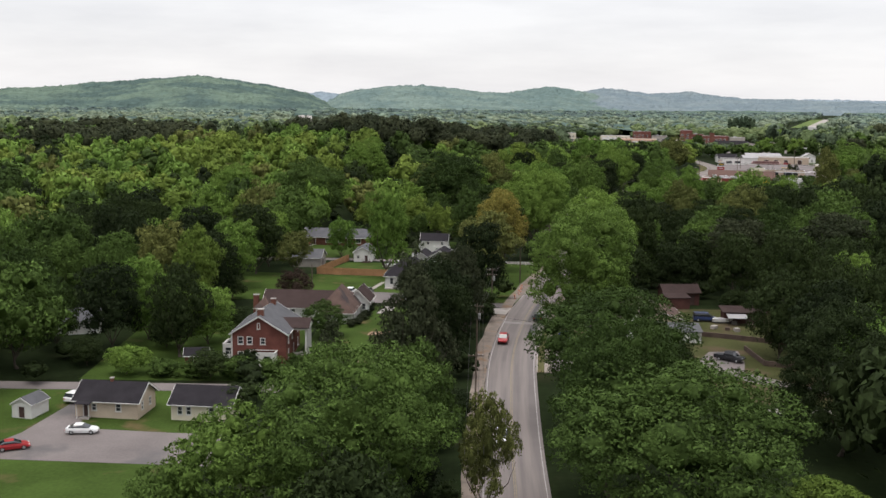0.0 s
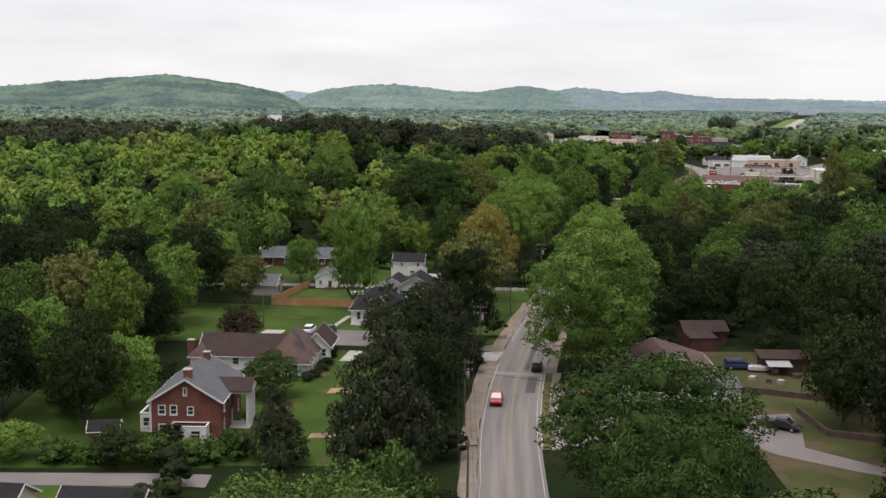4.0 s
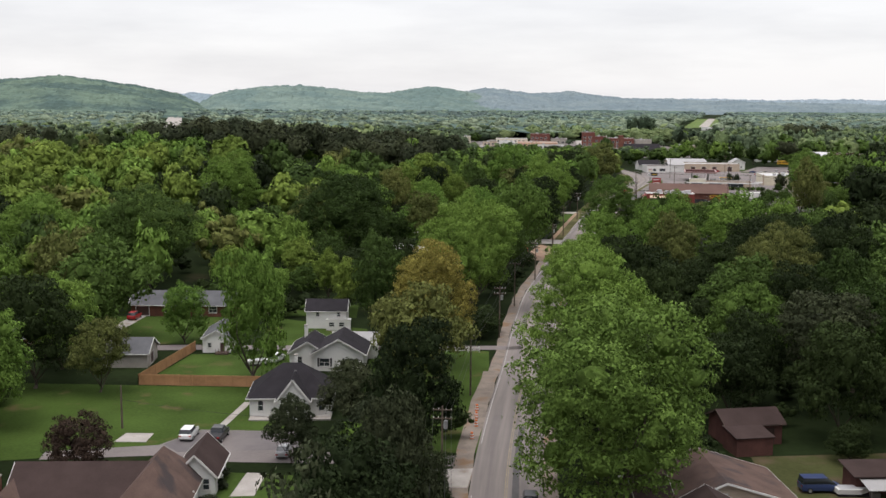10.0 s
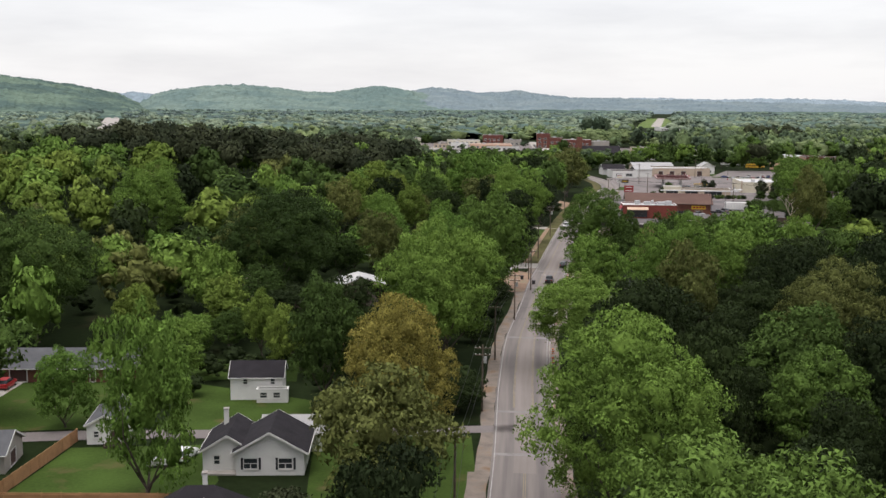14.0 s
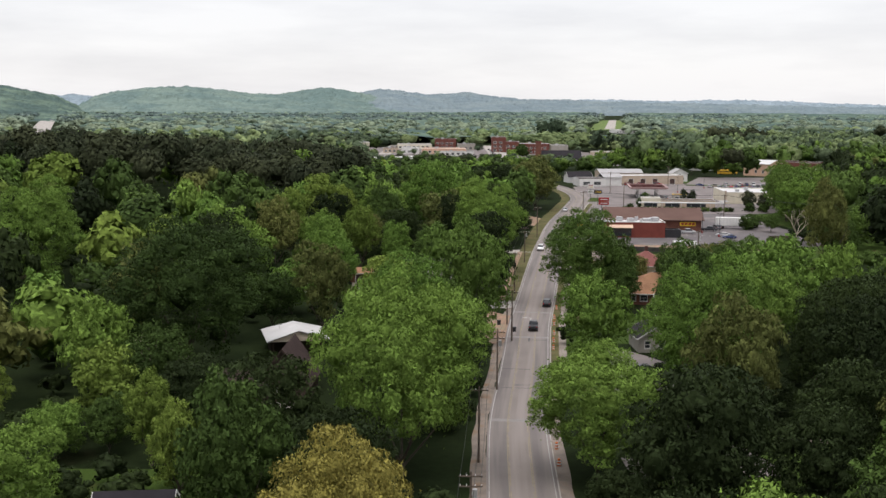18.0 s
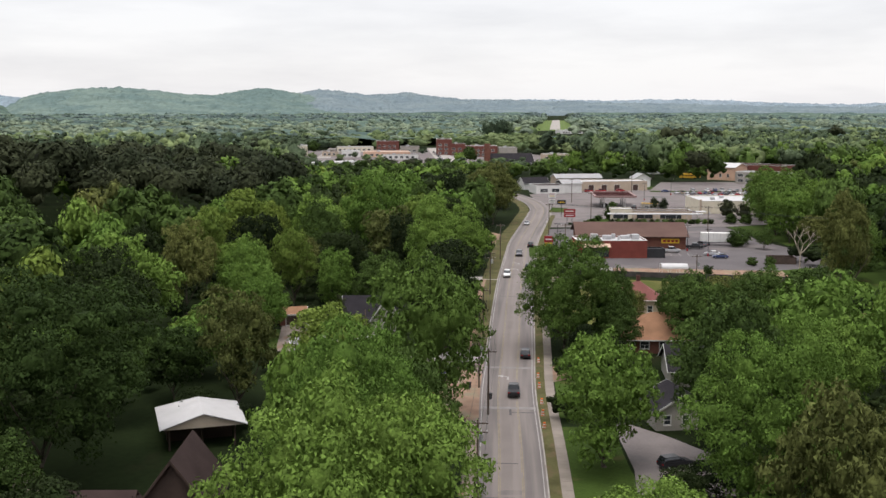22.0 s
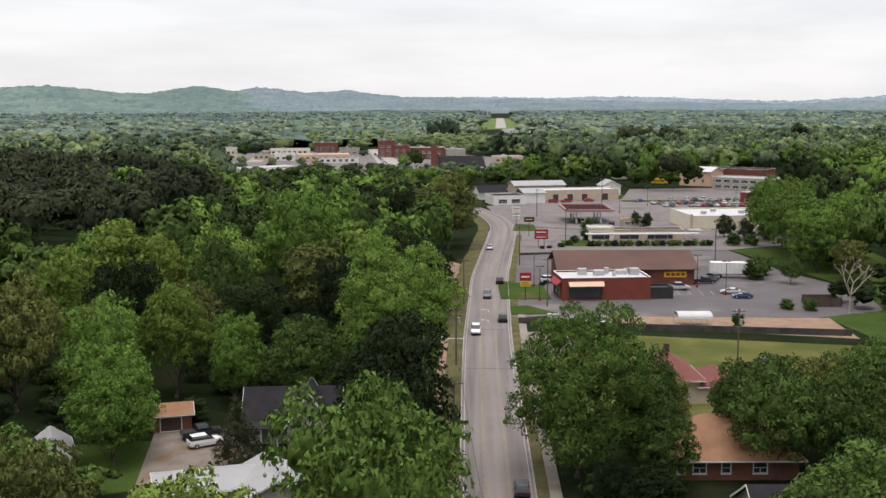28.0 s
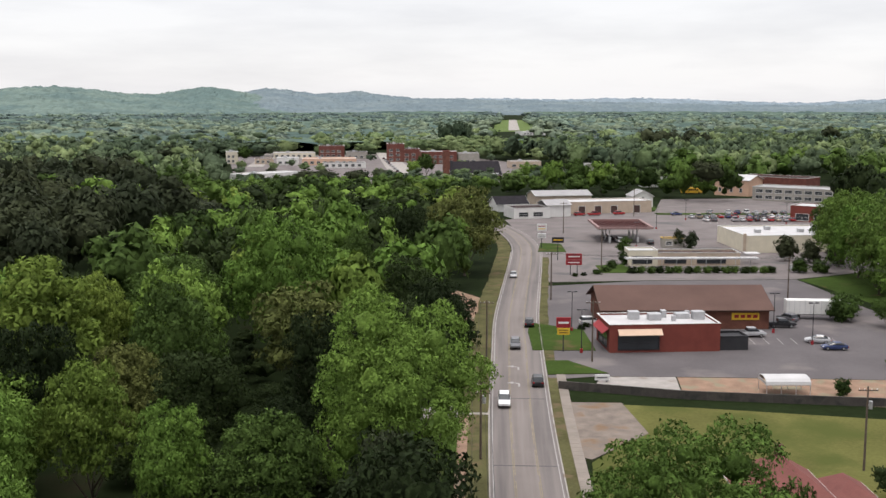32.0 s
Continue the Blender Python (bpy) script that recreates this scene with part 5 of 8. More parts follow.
def wing(house, b, eave, roof, rise, wall, top, base=0.0, over=0.45, win=None, doors=None, trim=WHITE_TRIM, frame_mat=WHITE_TRIM, sides="sewn", peak=0.5):
    """A block of a house: four walls with openings, and its roof. roof: 'x' or 'y' (gable, ridge along it), 'hip', 'flat', 'shed'."""
    x0, y0, x1, y1 = b
    win, doors = win or {}, doors or {}
    for s in sides:
        at = side_map(b, s)
        length = (x1 - x0) if s in "sn" else (y1 - y0)
        holes = list(win.get(s, ())) + [(u, base + 0.05, w, h) for u, w, h in doors.get(s, ())]
        gable = rise if (roof == "x" and s in "ew") or (roof == "y" and s in "sn") else 0.0
        pk = length * (peak if s in "se" else 1 - peak)
        part("wall", wall_bm(at, length, base, eave, holes, 0 if s in "sn" else THICK, gable, pk), wall, house)
        for h in win.get(s, ()):
            window(at, *h, house, frame_mat)
        for u, w, h in doors.get(s, ()):
            window(at, u, base + 0.05, w, h, house, trim, door=True)
    o, e = over, eave
    if roof in "xy":
        def pt(u, v, z):
            return (u, v, z) if roof == "x" else (v, u, z)
        u0, u1, v0, v1 = (x0, x1, y0, y1) if roof == "x" else (y0, y1, x0, x1)
        vm = v0 + (v1 - v0) * peak
        k0, k1 = rise / (vm - v0), rise / (v1 - vm)
        ridge_z = e + rise + 0.12
        slab("roof_slope", [pt(u0 - o, v0 - o, e - o * k0 + 0.12), pt(u1 + o, v0 - o, e - o * k0 + 0.12), pt(u1 + o, vm, ridge_z), pt(u0 - o, vm, ridge_z)], top, house)
        slab("roof_slope", [pt(u0 - o, vm, ridge_z), pt(u1 + o, vm, ridge_z), pt(u1 + o, v1 + o, e - o * k1 + 0.12), pt(u0 - o, v1 + o, e - o * k1 + 0.12)], top, house)
        for u, sg in ((u0 - o, -1), (u1 + o, 1)):
            beam("bargeboard", pt(u + sg * 0.02, v0 - o, e - o * k0), pt(u + sg * 0.02, vm, ridge_z - 0.12), 0.06, 0.24, trim, house)
            beam("bargeboard", pt(u + sg * 0.02, v1 + o, e - o * k1), pt(u + sg * 0.02, vm, ridge_z - 0.12), 0.06, 0.24, trim, house)
        for v, k, sg in ((v0 - o, k0, -1), (v1 + o, k1, 1)):
            beam("gutter", pt(u0 - o, v + sg * 0.05, e - o * k), pt(u1 + o, v + sg * 0.05, e - o * k), 0.1, 0.12, trim, house)
    elif roof == "hip":
        w, d = x1 - x0, y1 - y0
        s = rise / (min(w, d) / 2)
        z0 = e - o * s + 0.12
        c = [(x0 - o, y0 - o, z0), (x1 + o, y0 - o, z0), (x1 + o, y1 + o, z0), (x0 - o, y1 + o, z0)]
        if w >= d:
            a, q = (x0 + d / 2, (y0 + y1) / 2, e + rise + 0.12), (x1 - d / 2, (y0 + y1) / 2, e + rise + 0.12)
            faces = [(c[0], c[1], q, a), (c[1], c[2], q), (c[2], c[3], a, q), (c[3], c[0], a)]
        else:
            a, q = ((x0 + x1) / 2, y0 + w / 2, e + rise + 0.12), ((x0 + x1) / 2, y1 - w / 2, e + rise + 0.12)
            faces = [(c[0], c[1], a), (c[1], c[2], q, a), (c[2], c[3], q), (c[3], c[0], a, q)]
        for f in faces:
            if (Vector(f[0]) - Vector(f[-1])).length > 0.01:
                slab("roof_slope", f, top, house)
        for i in range(4):
            beam("fascia", Vector(c[i]) - Vector((0, 0, 0.1)), Vector(c[(i + 1) % 4]) - Vector((0, 0, 0.1)), 0.08, 0.2, trim, house)
    elif roof == "flat":
        box("roof_deck", x0 + THICK, y0 + THICK, e - 0.45, x1 - THICK, y1 - THICK, e - 0.3, top, house)
        for f in ((x0 - 0.06, y0 - 0.06, x1 + 0.06, y0 + 0.24), (x0 - 0.06, y1 - 0.24, x1 + 0.06, y1 + 0.06), (x0 - 0.06, y0 + 0.24, x0 + 0.24, y1 - 0.24), (x1 - 0.24, y0 + 0.24, x1 + 0.06, y1 - 0.24)):
            box("parapet_cap", f[0], f[1], e + 0.003, f[2], f[3], e + 0.1, trim, house)
    elif roof == "shed":
        slab("roof_slope", [(x0 - o, y0 - o, e + 0.12), (x1 + o, y0 - o, e + 0.12), (x1 + o, y1 + o, e + rise + 0.12), (x0 - o, y1 + o, e + rise + 0.12)], top, house)


def house_at(name, x, y, turn, label, category="house", group=""):
    h = holder(name, x, y, lie(x, y) - 0.05, turn)
    return tagged(h, label, category, group)


def chimney(house, x, y, z0, z1, mat=BRICK_DARK, w=0.7):
    c = box("chimney", x - w / 2, y - w / 2, z0, x + w / 2, y + w / 2, z1, mat, house)
    box("chimney_cap", x - w / 2 - 0.07, y - w / 2 - 0.07, z1 - 0.003, x + w / 2 + 0.07, y + w / 2 + 0.07, z1 + 0.14, CONCRETE, c)


def columns(house, pts, z0, z1, mat, r=0.14):
    for x, y in pts:
        rod("column", (x, y, z0), (x, y, z1), r, r * 0.85, mat, house)


def foundation(house, b, mat=CONCRETE, low=-0.6, high=0.25):
    box("foundation", b[0] + 0.04, b[1] + 0.04, low, b[2] - 0.04, b[3] - 0.04, high, mat, house)


# ---------------------------------------------------------------- first houses, by the back street
h = house_at("cottage", -57.6, 166.2, -7, "small beige cottage with a dark grey shingle roof")
foundation(h, (0, 0, 10.2, 7.2))
wing(h, (0, 0, 10.2, 7.2), 2.9, "x", 2.1, SIDING["beige"], SHINGLE["dark"], win={"s": [(2.7, 1.2, 0.8, 1.1), (6.6, 1.2, 0.9, 1.2)], "e": [(1.5, 1.2, 0.8, 1.2), (4.6, 1.2, 0.8, 1.2)]}, doors={"s": [(1.3, 0.9, 2.0)]})
box("porch_step", 1.0, -1.3, -0.5, 2.6, -0.02, 0.2, CONCRETE, h)
columns(h, [(0.8, -1.2), (2.7, -1.2)], -0.5, 2.6, WHITE_TRIM, 0.06)
slab("porch_roof", [(0.5, -1.5, 2.55), (3.0, -1.5, 2.55), (3.0, -0.1, 2.8), (0.5, -0.1, 2.8)], SHINGLE["dark"], h, 0.1)
chimney(h, 4.6, 3.6, 4.6, 5.5, BRICK_DARK, 0.45)

h = house_at("cottage", -42.3, 165.0, -6, "cream cottage with a dark roof, half hidden by trees")
foundation(h, (0, 0, 9.5, 7))
wing(h, (0, 0, 9.5, 7), 2.8, "x", 2.0, SIDING["cream"], SHINGLE["dark"], win={"s": [(1.0, 1.0, 0.8, 1.3), (2.4, 1.0, 0.8, 1.3), (6.0, 1.0, 0.9, 1.3)]})

h = house_at("garden_shed", -67.2, 165.4, -14, "white wooden shed with a grey roof", "shed")
foundation(h, (0, 0, 3.4, 4.6), low=-0.4, high=0.1)
wing(h, (0, 0, 3.4, 4.6), 2.3, "y", 1.0, SIDING["white"], SHINGLE["grey"], over=0.2, doors={"s": [(1.1, 1.2, 1.9)]})

h = house_at("house", -79.5, 219, 15, "white house seen between the trees")
foundation(h, (0, 0, 9, 7))
wing(h, (0, 0, 9, 7), 2.8, "x", 2.0, SIDING["white"], SHINGLE["grey"], win={"s": [(1.5, 1, 1, 1.3), (6, 1, 1, 1.3)], "e": [(3, 1, 1, 1.3)]})

# red-brick house with a columned portico
h = house_at("brick_house", -39.3, 199.0, -2, "two-storey red brick house with grey roof and white columned portico")
foundation(h, (0, 0, 10, 15))
wing(h, (0, 0, 10, 15), 5.9, "y", 3.1, BRICK, SHINGLE["grey"], over=0.5,
     win={"s": [(1.0, 3.7, 1.0, 1.4), (2.7, 3.7, 1.0, 1.4), (5.2, 3.7, 0.9, 1.2), (1.0, 0.8, 1.0, 1.5), (2.7, 0.8, 1.0, 1.5)],
          "e": [(2.0, 3.6, 1.0, 1.5), (2.0, 0.9, 1.0, 1.6), (12.2, 3.6, 1.0, 1.5), (12.2, 0.9, 1.0, 1.6), (6.0, 3.6, 1.0, 1.5)]}, doors={"e": [(7.3, 1.1, 2.2)]})
at = side_map((0, 0, 10, 15), "s")
window(at, 4.65, 6.6, 0.5, 1.1, h, WHITE_TRIM, bars=False)
box("corner_board", -0.28, -0.12, 0, -0.003, 0.3, 5.7, WHITE_TRIM, h)
box("portico_floor", 10.02, 5.2, -0.5, 13.2, 11.2, 0.25, CONCRETE, h)
columns(h, [(12.8, 5.7), (12.8, 7.5), (12.8, 8.9), (12.8, 10.7)], 0.25, 5.4, WHITE_TRIM, 0.24)
box("entablature", 10.3, 5.3, 5.4, 13.2, 11.1, 5.85, WHITE_TRIM, h)
slab("portico_roof", [(9.0, 5.0, 5.9), (13.5, 5.0, 5.9), (13.5, 8.2, 7.3), (7.5, 8.2, 7.3)], SHINGLE["umber"], h)
slab("portico_roof", [(7.5, 8.2, 7.3), (13.5, 8.2, 7.3), (13.5, 11.4, 5.9), (9.0, 11.4, 5.9)], SHINGLE["umber"], h)
bm = bmesh.new()
bm.faces.new([bm.verts.new(p) for p in ((13.2, 5.4, 5.86), (13.2, 11.0, 5.86), (13.2, 8.2, 7.1))])
part("pediment", bm, WHITE_TRIM, h)
chimney(h, 5.0, 1.6, 8.0, 10.0, BRICK_DARK, 1.1)
chimney(h, 5.2, 13.0, 8.3, 9.9, BRICK_DARK, 0.9)
wing(h, (-2.6, 3.2, -0.02, 7.5), 2.9, "flat", 0, SIDING["white"], SHINGLE["dark"], win={"s": [(0.4, 0.9, 1.7, 1.4)], "w": [(1.0, 0.9, 2.0, 1.4)]}, sides="swn")
wing(h, (3.2, -2.4, 8.4, -0.02), 2.6, "flat", 0, SIDING["white"], SHINGLE["umber"], win={"s": [(0.7, 0.9, 1.4, 1.2), (3.0, 0.9, 1.4, 1.2)]}, sides="sew")

h = house_at("garden_shed", -47.5, 196.0, 8, "small brick outbuilding with a dark roof", "shed")
wing(h, (0, 0, 4, 3.5), 2.2, "x", 1.0, BRICK_DARK, SHINGLE["dark"], over=0.3, doors={"s": [(1.5, 1.0, 1.9)]})

# long brown-roofed house
h = house_at("house", -40.0, 236.4, -4, "long white house with a weathered brown hipped shingle roof")
foundation(h, (0, 0, 18, 9))
wing(h, (0, 0.4, 15, 9), 2.8, "x", 2.9, SIDING["white"], SHINGLE["umber"], win={"s": [(2, 1, 1.2, 1.4), (6, 1, 1.2, 1.4), (10, 1, 1.2, 1.4)]}, peak=0.55)
wing(h, (12.8, -3.0, 20.2, 10.5), 2.9, "hip", 4.1, SIDING["white"], SHINGLE["brown"], over=0.6, win={"s": [(1.2, 0.9, 1.2, 1.5), (4.4, 0.9, 1.2, 1.5)], "e": [(1.5, 0.9, 1.1, 1.5), (5, 0.9, 1.1, 1.5)]})
wing(h, (17.5, 8.5, 22.2, 17.0), 3.0, "y", 2.4, SIDING["white"], SHINGLE["umber"], win={"s": [(3.2, 0.9, 0.9, 1.5)], "e": [(2, 0.9, 1.1, 1.5), (5, 0.9, 1.1, 1.5)]}, doors={})
columns(h, [(20.6, -2.6), (20.6, 0.4), (20.6, 3.4)], 0, 2.7, WHITE_TRIM, 0.1)
wing(h, (-1.5, 0.0, 1.6, 5.0), 2.8, "hip", 1.6, SIDING["white"], SHINGLE["brown"])
chimney(h, -1.9, 2.4, -0.3, 4.9, BRICK_DARK, 1.1)

# white house with a black roof
h = house_at("house", -15.4, 274.6, -3, "white clapboard house with a steep black roof and front gable")
foundation(h, (0, 0, 12.4, 12))
wing(h, (0, 2, 12.4, 11.5), 3.4, "hip", 3.9, SIDING["white"], SHINGLE["dark"], over=0.5, win={"s": [(1.2, 1, 0.9, 1.7), (10.4, 1, 0.9, 1.7)], "e": [(2, 1, 0.9, 1.7), (6, 1, 0.9, 1.7)]})
wing(h, (4.4, 0, 9.0, 5), 3.4, "y", 3.0, SIDING["white"], SHINGLE["dark"], over=0.4, win={"s": [(1.6, 1.0, 1.3, 1.7)]}, sides="sew")
chimney(h, 6.6, 8.0, 6.8, 8.3, WHITE_TRIM, 0.5)

# house behind, white with a charcoal roof
h = house_at("house", -10.4, 305.0, -7, "white house with charcoal roof, white chimney and dark shutters")
foundation(h, (0, 0, 12, 11))
wing(h, (0, 1.5, 6.5, 11), 3.0, "y", 2.0, SIDING["white"], SHINGLE["dark"], win={"s": [(1.4, 1, 0.9, 1.3)]})
wing(h, (4.6, 0, 13.4, 9.5), 3.4, "y", 2.5, SIDING["white"], SHINGLE["dark"], over=0.6, win={"s": [(0.9, 0.9, 1.9, 1.5), (5.4, 0.9, 1.9, 1.5)], "e": [(2, 0.9, 1, 1.5)]})
for u in (5.2, 7.5, 9.7, 12.0):
    box("shutter", u, -0.06, 0.85, u + 0.3, -0.004, 2.45, DARK_METAL, h)
chimney(h, 2.0, 9.0, 4.0, 6.4, WHITE_TRIM, 0.6)
wing(h, (7.0, 9.6, 15, 14.5), 3.0, "x", 1.6, SIDING["white"], SHINGLE["steel"])

h = house_at("house", -7.8, 340.8, -6, "small white two-storey house with a black roof and porch")
foundation(h, (0, 0, 8.4, 6))
wing(h, (0, 0, 8.4, 6), 3.9, "x", 1.9, SIDING["white"], SHINGLE["dark"], over=0.3, win={"s": [(2.0, 2.6, 0.8, 1.0), (6.4, 2.6, 0.8, 1.0)], "e": [(2, 2.4, 0.8, 1.1)]})
wing(h, (4.4, -1.8, 9.4, -0.02), 2.2, "flat", 0, SIDING["white"], SHINGLE["white"], win={"s": [(0.5, 0.8, 1.2, 1.0), (2.6, 0.8, 1.2, 1.0)]}, sides="sew")

h = house_at("outbuilding", -27.0, 320.2, -3, "white gabled outbuilding with grey roof and steps", "outbuilding")
foundation(h, (0, 0, 5.2, 11))
wing(h, (0, 0, 5.2, 11), 2.9, "y", 1.4, SIDING["white"], SHINGLE["grey"], over=0.3, doors={"s": [(3.2, 1.0, 2.0)]}, win={"s": [(0.9, 1.0, 0.8, 1.0)]})
box("deck", 2.6, -2.0, -0.2, 5.0, -0.02, 0.35, SIDING["dark"], h)
for i in range(5):
    box("baluster", 2.65 + i * 0.55, -1.98, 0.35, 2.72 + i * 0.55, -1.92, 1.2, SIDING["dark"], h)

h = house_at("garage", -43.5, 309.6, -4, "grey-green garage with a dark shingle roof", "garage")
foundation(h, (0, 0, 8, 8))
wing(h, (0, 0, 8, 8), 2.7, "x", 2.0, SIDING["grey"], SHINGLE["grey"], over=0.35, doors={"e": [(2.5, 2.6, 2.2)]})

h = house_at("ranch_house", -46.5, 357.0, -7, "low red brick ranch house with slate-blue roof", "house")
foundation(h, (0, 0, 22.5, 9))
wing(h, (0, 0, 22.5, 9), 2.8, "x", 2.2, BRICK_DARK, SHINGLE["grey"], over=0.6, win={"s": [(7.3, 0.9, 1.8, 1.3), (11.5, 0.9, 1.2, 1.2), (17.2, 0.9, 1.8, 1.5)]}, doors={"s": [(1.0, 3.0, 2.3), (14.6, 1.0, 2.1)]})
h = house_at("ranch_house", -78, 327, -12, "low brick house with a slate-blue hipped roof", "house")
foundation(h, (0, 0, 17, 10))
wing(h, (0, 0, 17, 10), 2.8, "hip", 2.6, BRICK_DARK, SHINGLE["grey"], over=0.6, win={"s": [(3, 0.9, 1.8, 1.3), (9, 0.9, 1.8, 1.3), (13, 0.9, 1.4, 1.3)], "e": [(3, 0.9, 1.2, 1.3)]})
h = house_at("house", -110, 358, 5, "red brick house with a brown roof and white trim", "house")
foundation(h, (0, 0, 14, 10))
wing(h, (0, 0, 14, 10), 3.0, "x", 3.0, BRICK_DARK, SHINGLE["brown"], over=0.5, win={"s": [(3, 0.9, 1.4, 1.4), (9, 0.9, 1.4, 1.4)], "e": [(4, 0.9, 1.4, 1.4)]})

# houses on the other side of the street
h = house_at("house", 35.6, 229.5, -3, "tan-sided bungalow with a broad brown shingle roof")
foundation(h, (0, 0, 14.8, 12))
wing(h, (0, 0, 14.8, 12), 2.7, "y", 2.6, SIDING["tan"], SHINGLE["brown"], over=0.6, win={"s": [(2.5, 0.9, 1.2, 1.4), (8.5, 0.9, 1.4, 1.4)]}, peak=0.42)
window(side_map((0, 0, 14.8, 12), "s"), 5.95, 3.1, 0.5, 0.8, h, WHITE_TRIM, bars=False)
wing(h, (-3.6, 1.0, 0.4, 10), 2.6, "x", 1.6, SIDING["dark"], SHINGLE["umber"], over=0.4)
h = house_at("house", 32.8, 218.5, -2, "white gabled house with a dark roof, dormer window and side wing")
foundation(h, (0, 0, 11.4, 9))
wing(h, (0, 0, 11.4, 9), 2.7, "y", 3.1, SIDING["white"], SHINGLE["umber"], over=0.5, win={"s": [(1.6, 0.9, 0.8, 1.5), (2.6, 0.9, 0.8, 1.5), (6.2, 0.9, 0.8, 1.5), (7.2, 0.9, 0.8, 1.5), (9.6, 0.9, 0.9, 1.4)]})
window(side_map((0, 0, 11.4, 9), "s"), 5.0, 3.2, 1.4, 1.2, h, WHITE_TRIM)
wing(h, (11.42, 0.4, 19.4, 5.6), 2.3, "shed", 0.8, SIDING["white"], SHINGLE["grey"], over=0.3, win={"s": [(0.8, 0.9, 1.0, 1.0)]}, sides="sen")
columns(h, [(-3.2, 0.4), (-3.2, 3.6), (-0.8, 0.4)], -0.3, 2.5, WHITE_TRIM, 0.1)
slab("porch_roof", [(-3.6, 0.0, 2.55), (-0.05, 0.0, 2.9), (-0.05, 4.0, 2.9), (-3.6, 4.0, 2.55)], SHINGLE["umber"], h, 0.14)
box("porch_floor", -3.5, 0.1, -0.5, -0.05, 3.9, 0.1, CONCRETE, h)
h = house_at("shed", 61.4, 235.4, -3, "open timber shed with a rusty metal roof and awning", "shed")
wing(h, (0, 1.5, 8.6, 5.5), 2.5, "shed", 0.6, SIDING["barn"], SHINGLE["umber"], over=0.5, trim=SIDING["dark"], doors={"s": [(4.6, 2.6, 2.0)]})
slab("awning", [(0.3, -1.6, 1.8), (4.6, -1.6, 1.8), (4.6, 1.3, 2.3), (0.3, 1.3, 2.3)], SHINGLE["steel"], h, 0.06)
columns(h, [(0.5, -1.4), (4.4, -1.4)], -0.3, 1.8, SIDING["dark"], 0.06)
h = house_at("barn", 52.4, 253.6, 4, "dark red-brown barn with a rusty roof", "barn")
wing(h, (0, 3, 8.4, 9), 3.2, "x", 1.4, SIDING["barn"], SHINGLE["umber"], over=0.4, trim=SIDING["dark"], doors={"s": [(5.2, 2.0, 2.4)]})
wing(h, (-0.5, -1.5, 4.8, 2.9), 2.6, "shed", 0.5, SIDING["barn"], SHINGLE["umber"], over=0.2, trim=SIDING["dark"])

# ---------------------------------------------------------------- houses in the wood by the middle of the street
h = house_at("house", 5.1, 398.0, -14, "large dark house with steep intersecting brown gable roofs")
foundation(h, (-0.5, -3.5, 15, 11.5))
wing(h, (7, 0.8, 15, 11.5), 3.6, "y", 5.4, SIDING["dark"], SHINGLE["umber"], over=0.5, win={"s": [(3, 1, 1.6, 1.6)]}, trim=SIDING["dark"])
wing(h, (-0.5, -3.5, 6.9, 3.5), 3.2, "x", 2.6, SIDING["dark"], SHINGLE["umber"], over=0.4, win={"s": [(2, 1, 1.2, 1.4)]}, trim=SIDING["dark"])
wing(h, (5.2, -4.4, 8.8, 0.7), 3.0, "y", 2.4, SIDING["dark"], SHINGLE["umber"], over=0.3, sides="sew", trim=SIDING["dark"])
h = house_at("pavilion", 15.5, 426.0, 3, "open timber pavilion with a white metal hipped roof", "pavilion")
columns(h, [(0.5, 0.5), (5, 0.5), (9.5, 0.5), (0.5, 9.5), (9.5, 9.5)], -0.5, 3.3, SIDING["dark"], 0.16)
wing(h, (0.4, 4.5, 9.6, 9.4), 3.2, "flat", 0, SIDING["dark"], SHINGLE["dark"])
slab("roof_slope", [(-0.8, -0.8, 3.4), (5.2, -0.8, 5.3), (5.2, 8.2, 5.4), (-0.8, 11.4, 3.4)], SHINGLE["white"], h)
slab("roof_slope", [(5.2, -0.8, 5.3), (11.2, -0.8, 3.4), (11.2, 11.4, 3.4), (5.2, 8.2, 5.4)], SHINGLE["white"], h)
slab("roof_slope", [(-0.8, 11.4, 3.4), (5.2, 8.2, 5.4), (11.2, 11.4, 3.4)], SHINGLE["white"], h)
bm = bmesh.new()
bm.faces.new([bm.verts.new(p) for p in ((-0.4, -0.5, 3.25), (10.8, -0.5, 3.25), (5.2, -0.5, 5.05))])
part("gable_panel", bm, SIDING["beige"], h)

h = house_at("garage", 38.6, 470.0, -1, "low building with a pale grey metal roof", "garage")
wing(h, (0, 0, 15.5, 8), 2.8, "x", 1.2, SIDING["grey"], SHINGLE["steel"], over=0.5)
wing(h, (9.5, -4, 16.5, 6), 2.9, "y", 1.7, SIDING["grey"], SHINGLE["steel"], over=0.5)
h = house_at("house", 51.5, 493.0, -14, "dark-roofed house with steep gables and white porch posts")
foundation(h, (0, 0, 13, 11))
wing(h, (0, 1, 13, 10), 3.2, "x", 3.4, SIDING["grey"], SHINGLE["dark"], over=0.5, win={"s": [(1.2, 0.9, 1.0, 1.5), (4, 0.9, 1.0, 1.5)]})
wing(h, (6, -1.5, 12, 6), 3.2, "y", 4.4, SIDING["grey"], SHINGLE["dark"], over=0.4, win={"s": [(2.3, 0.9, 1.4, 1.5)]}, sides="sew")
columns(h, [(0.4, -1.3), (2.4, -1.3), (4.6, -1.3)], -0.3, 2.7, WHITE_TRIM, 0.1)
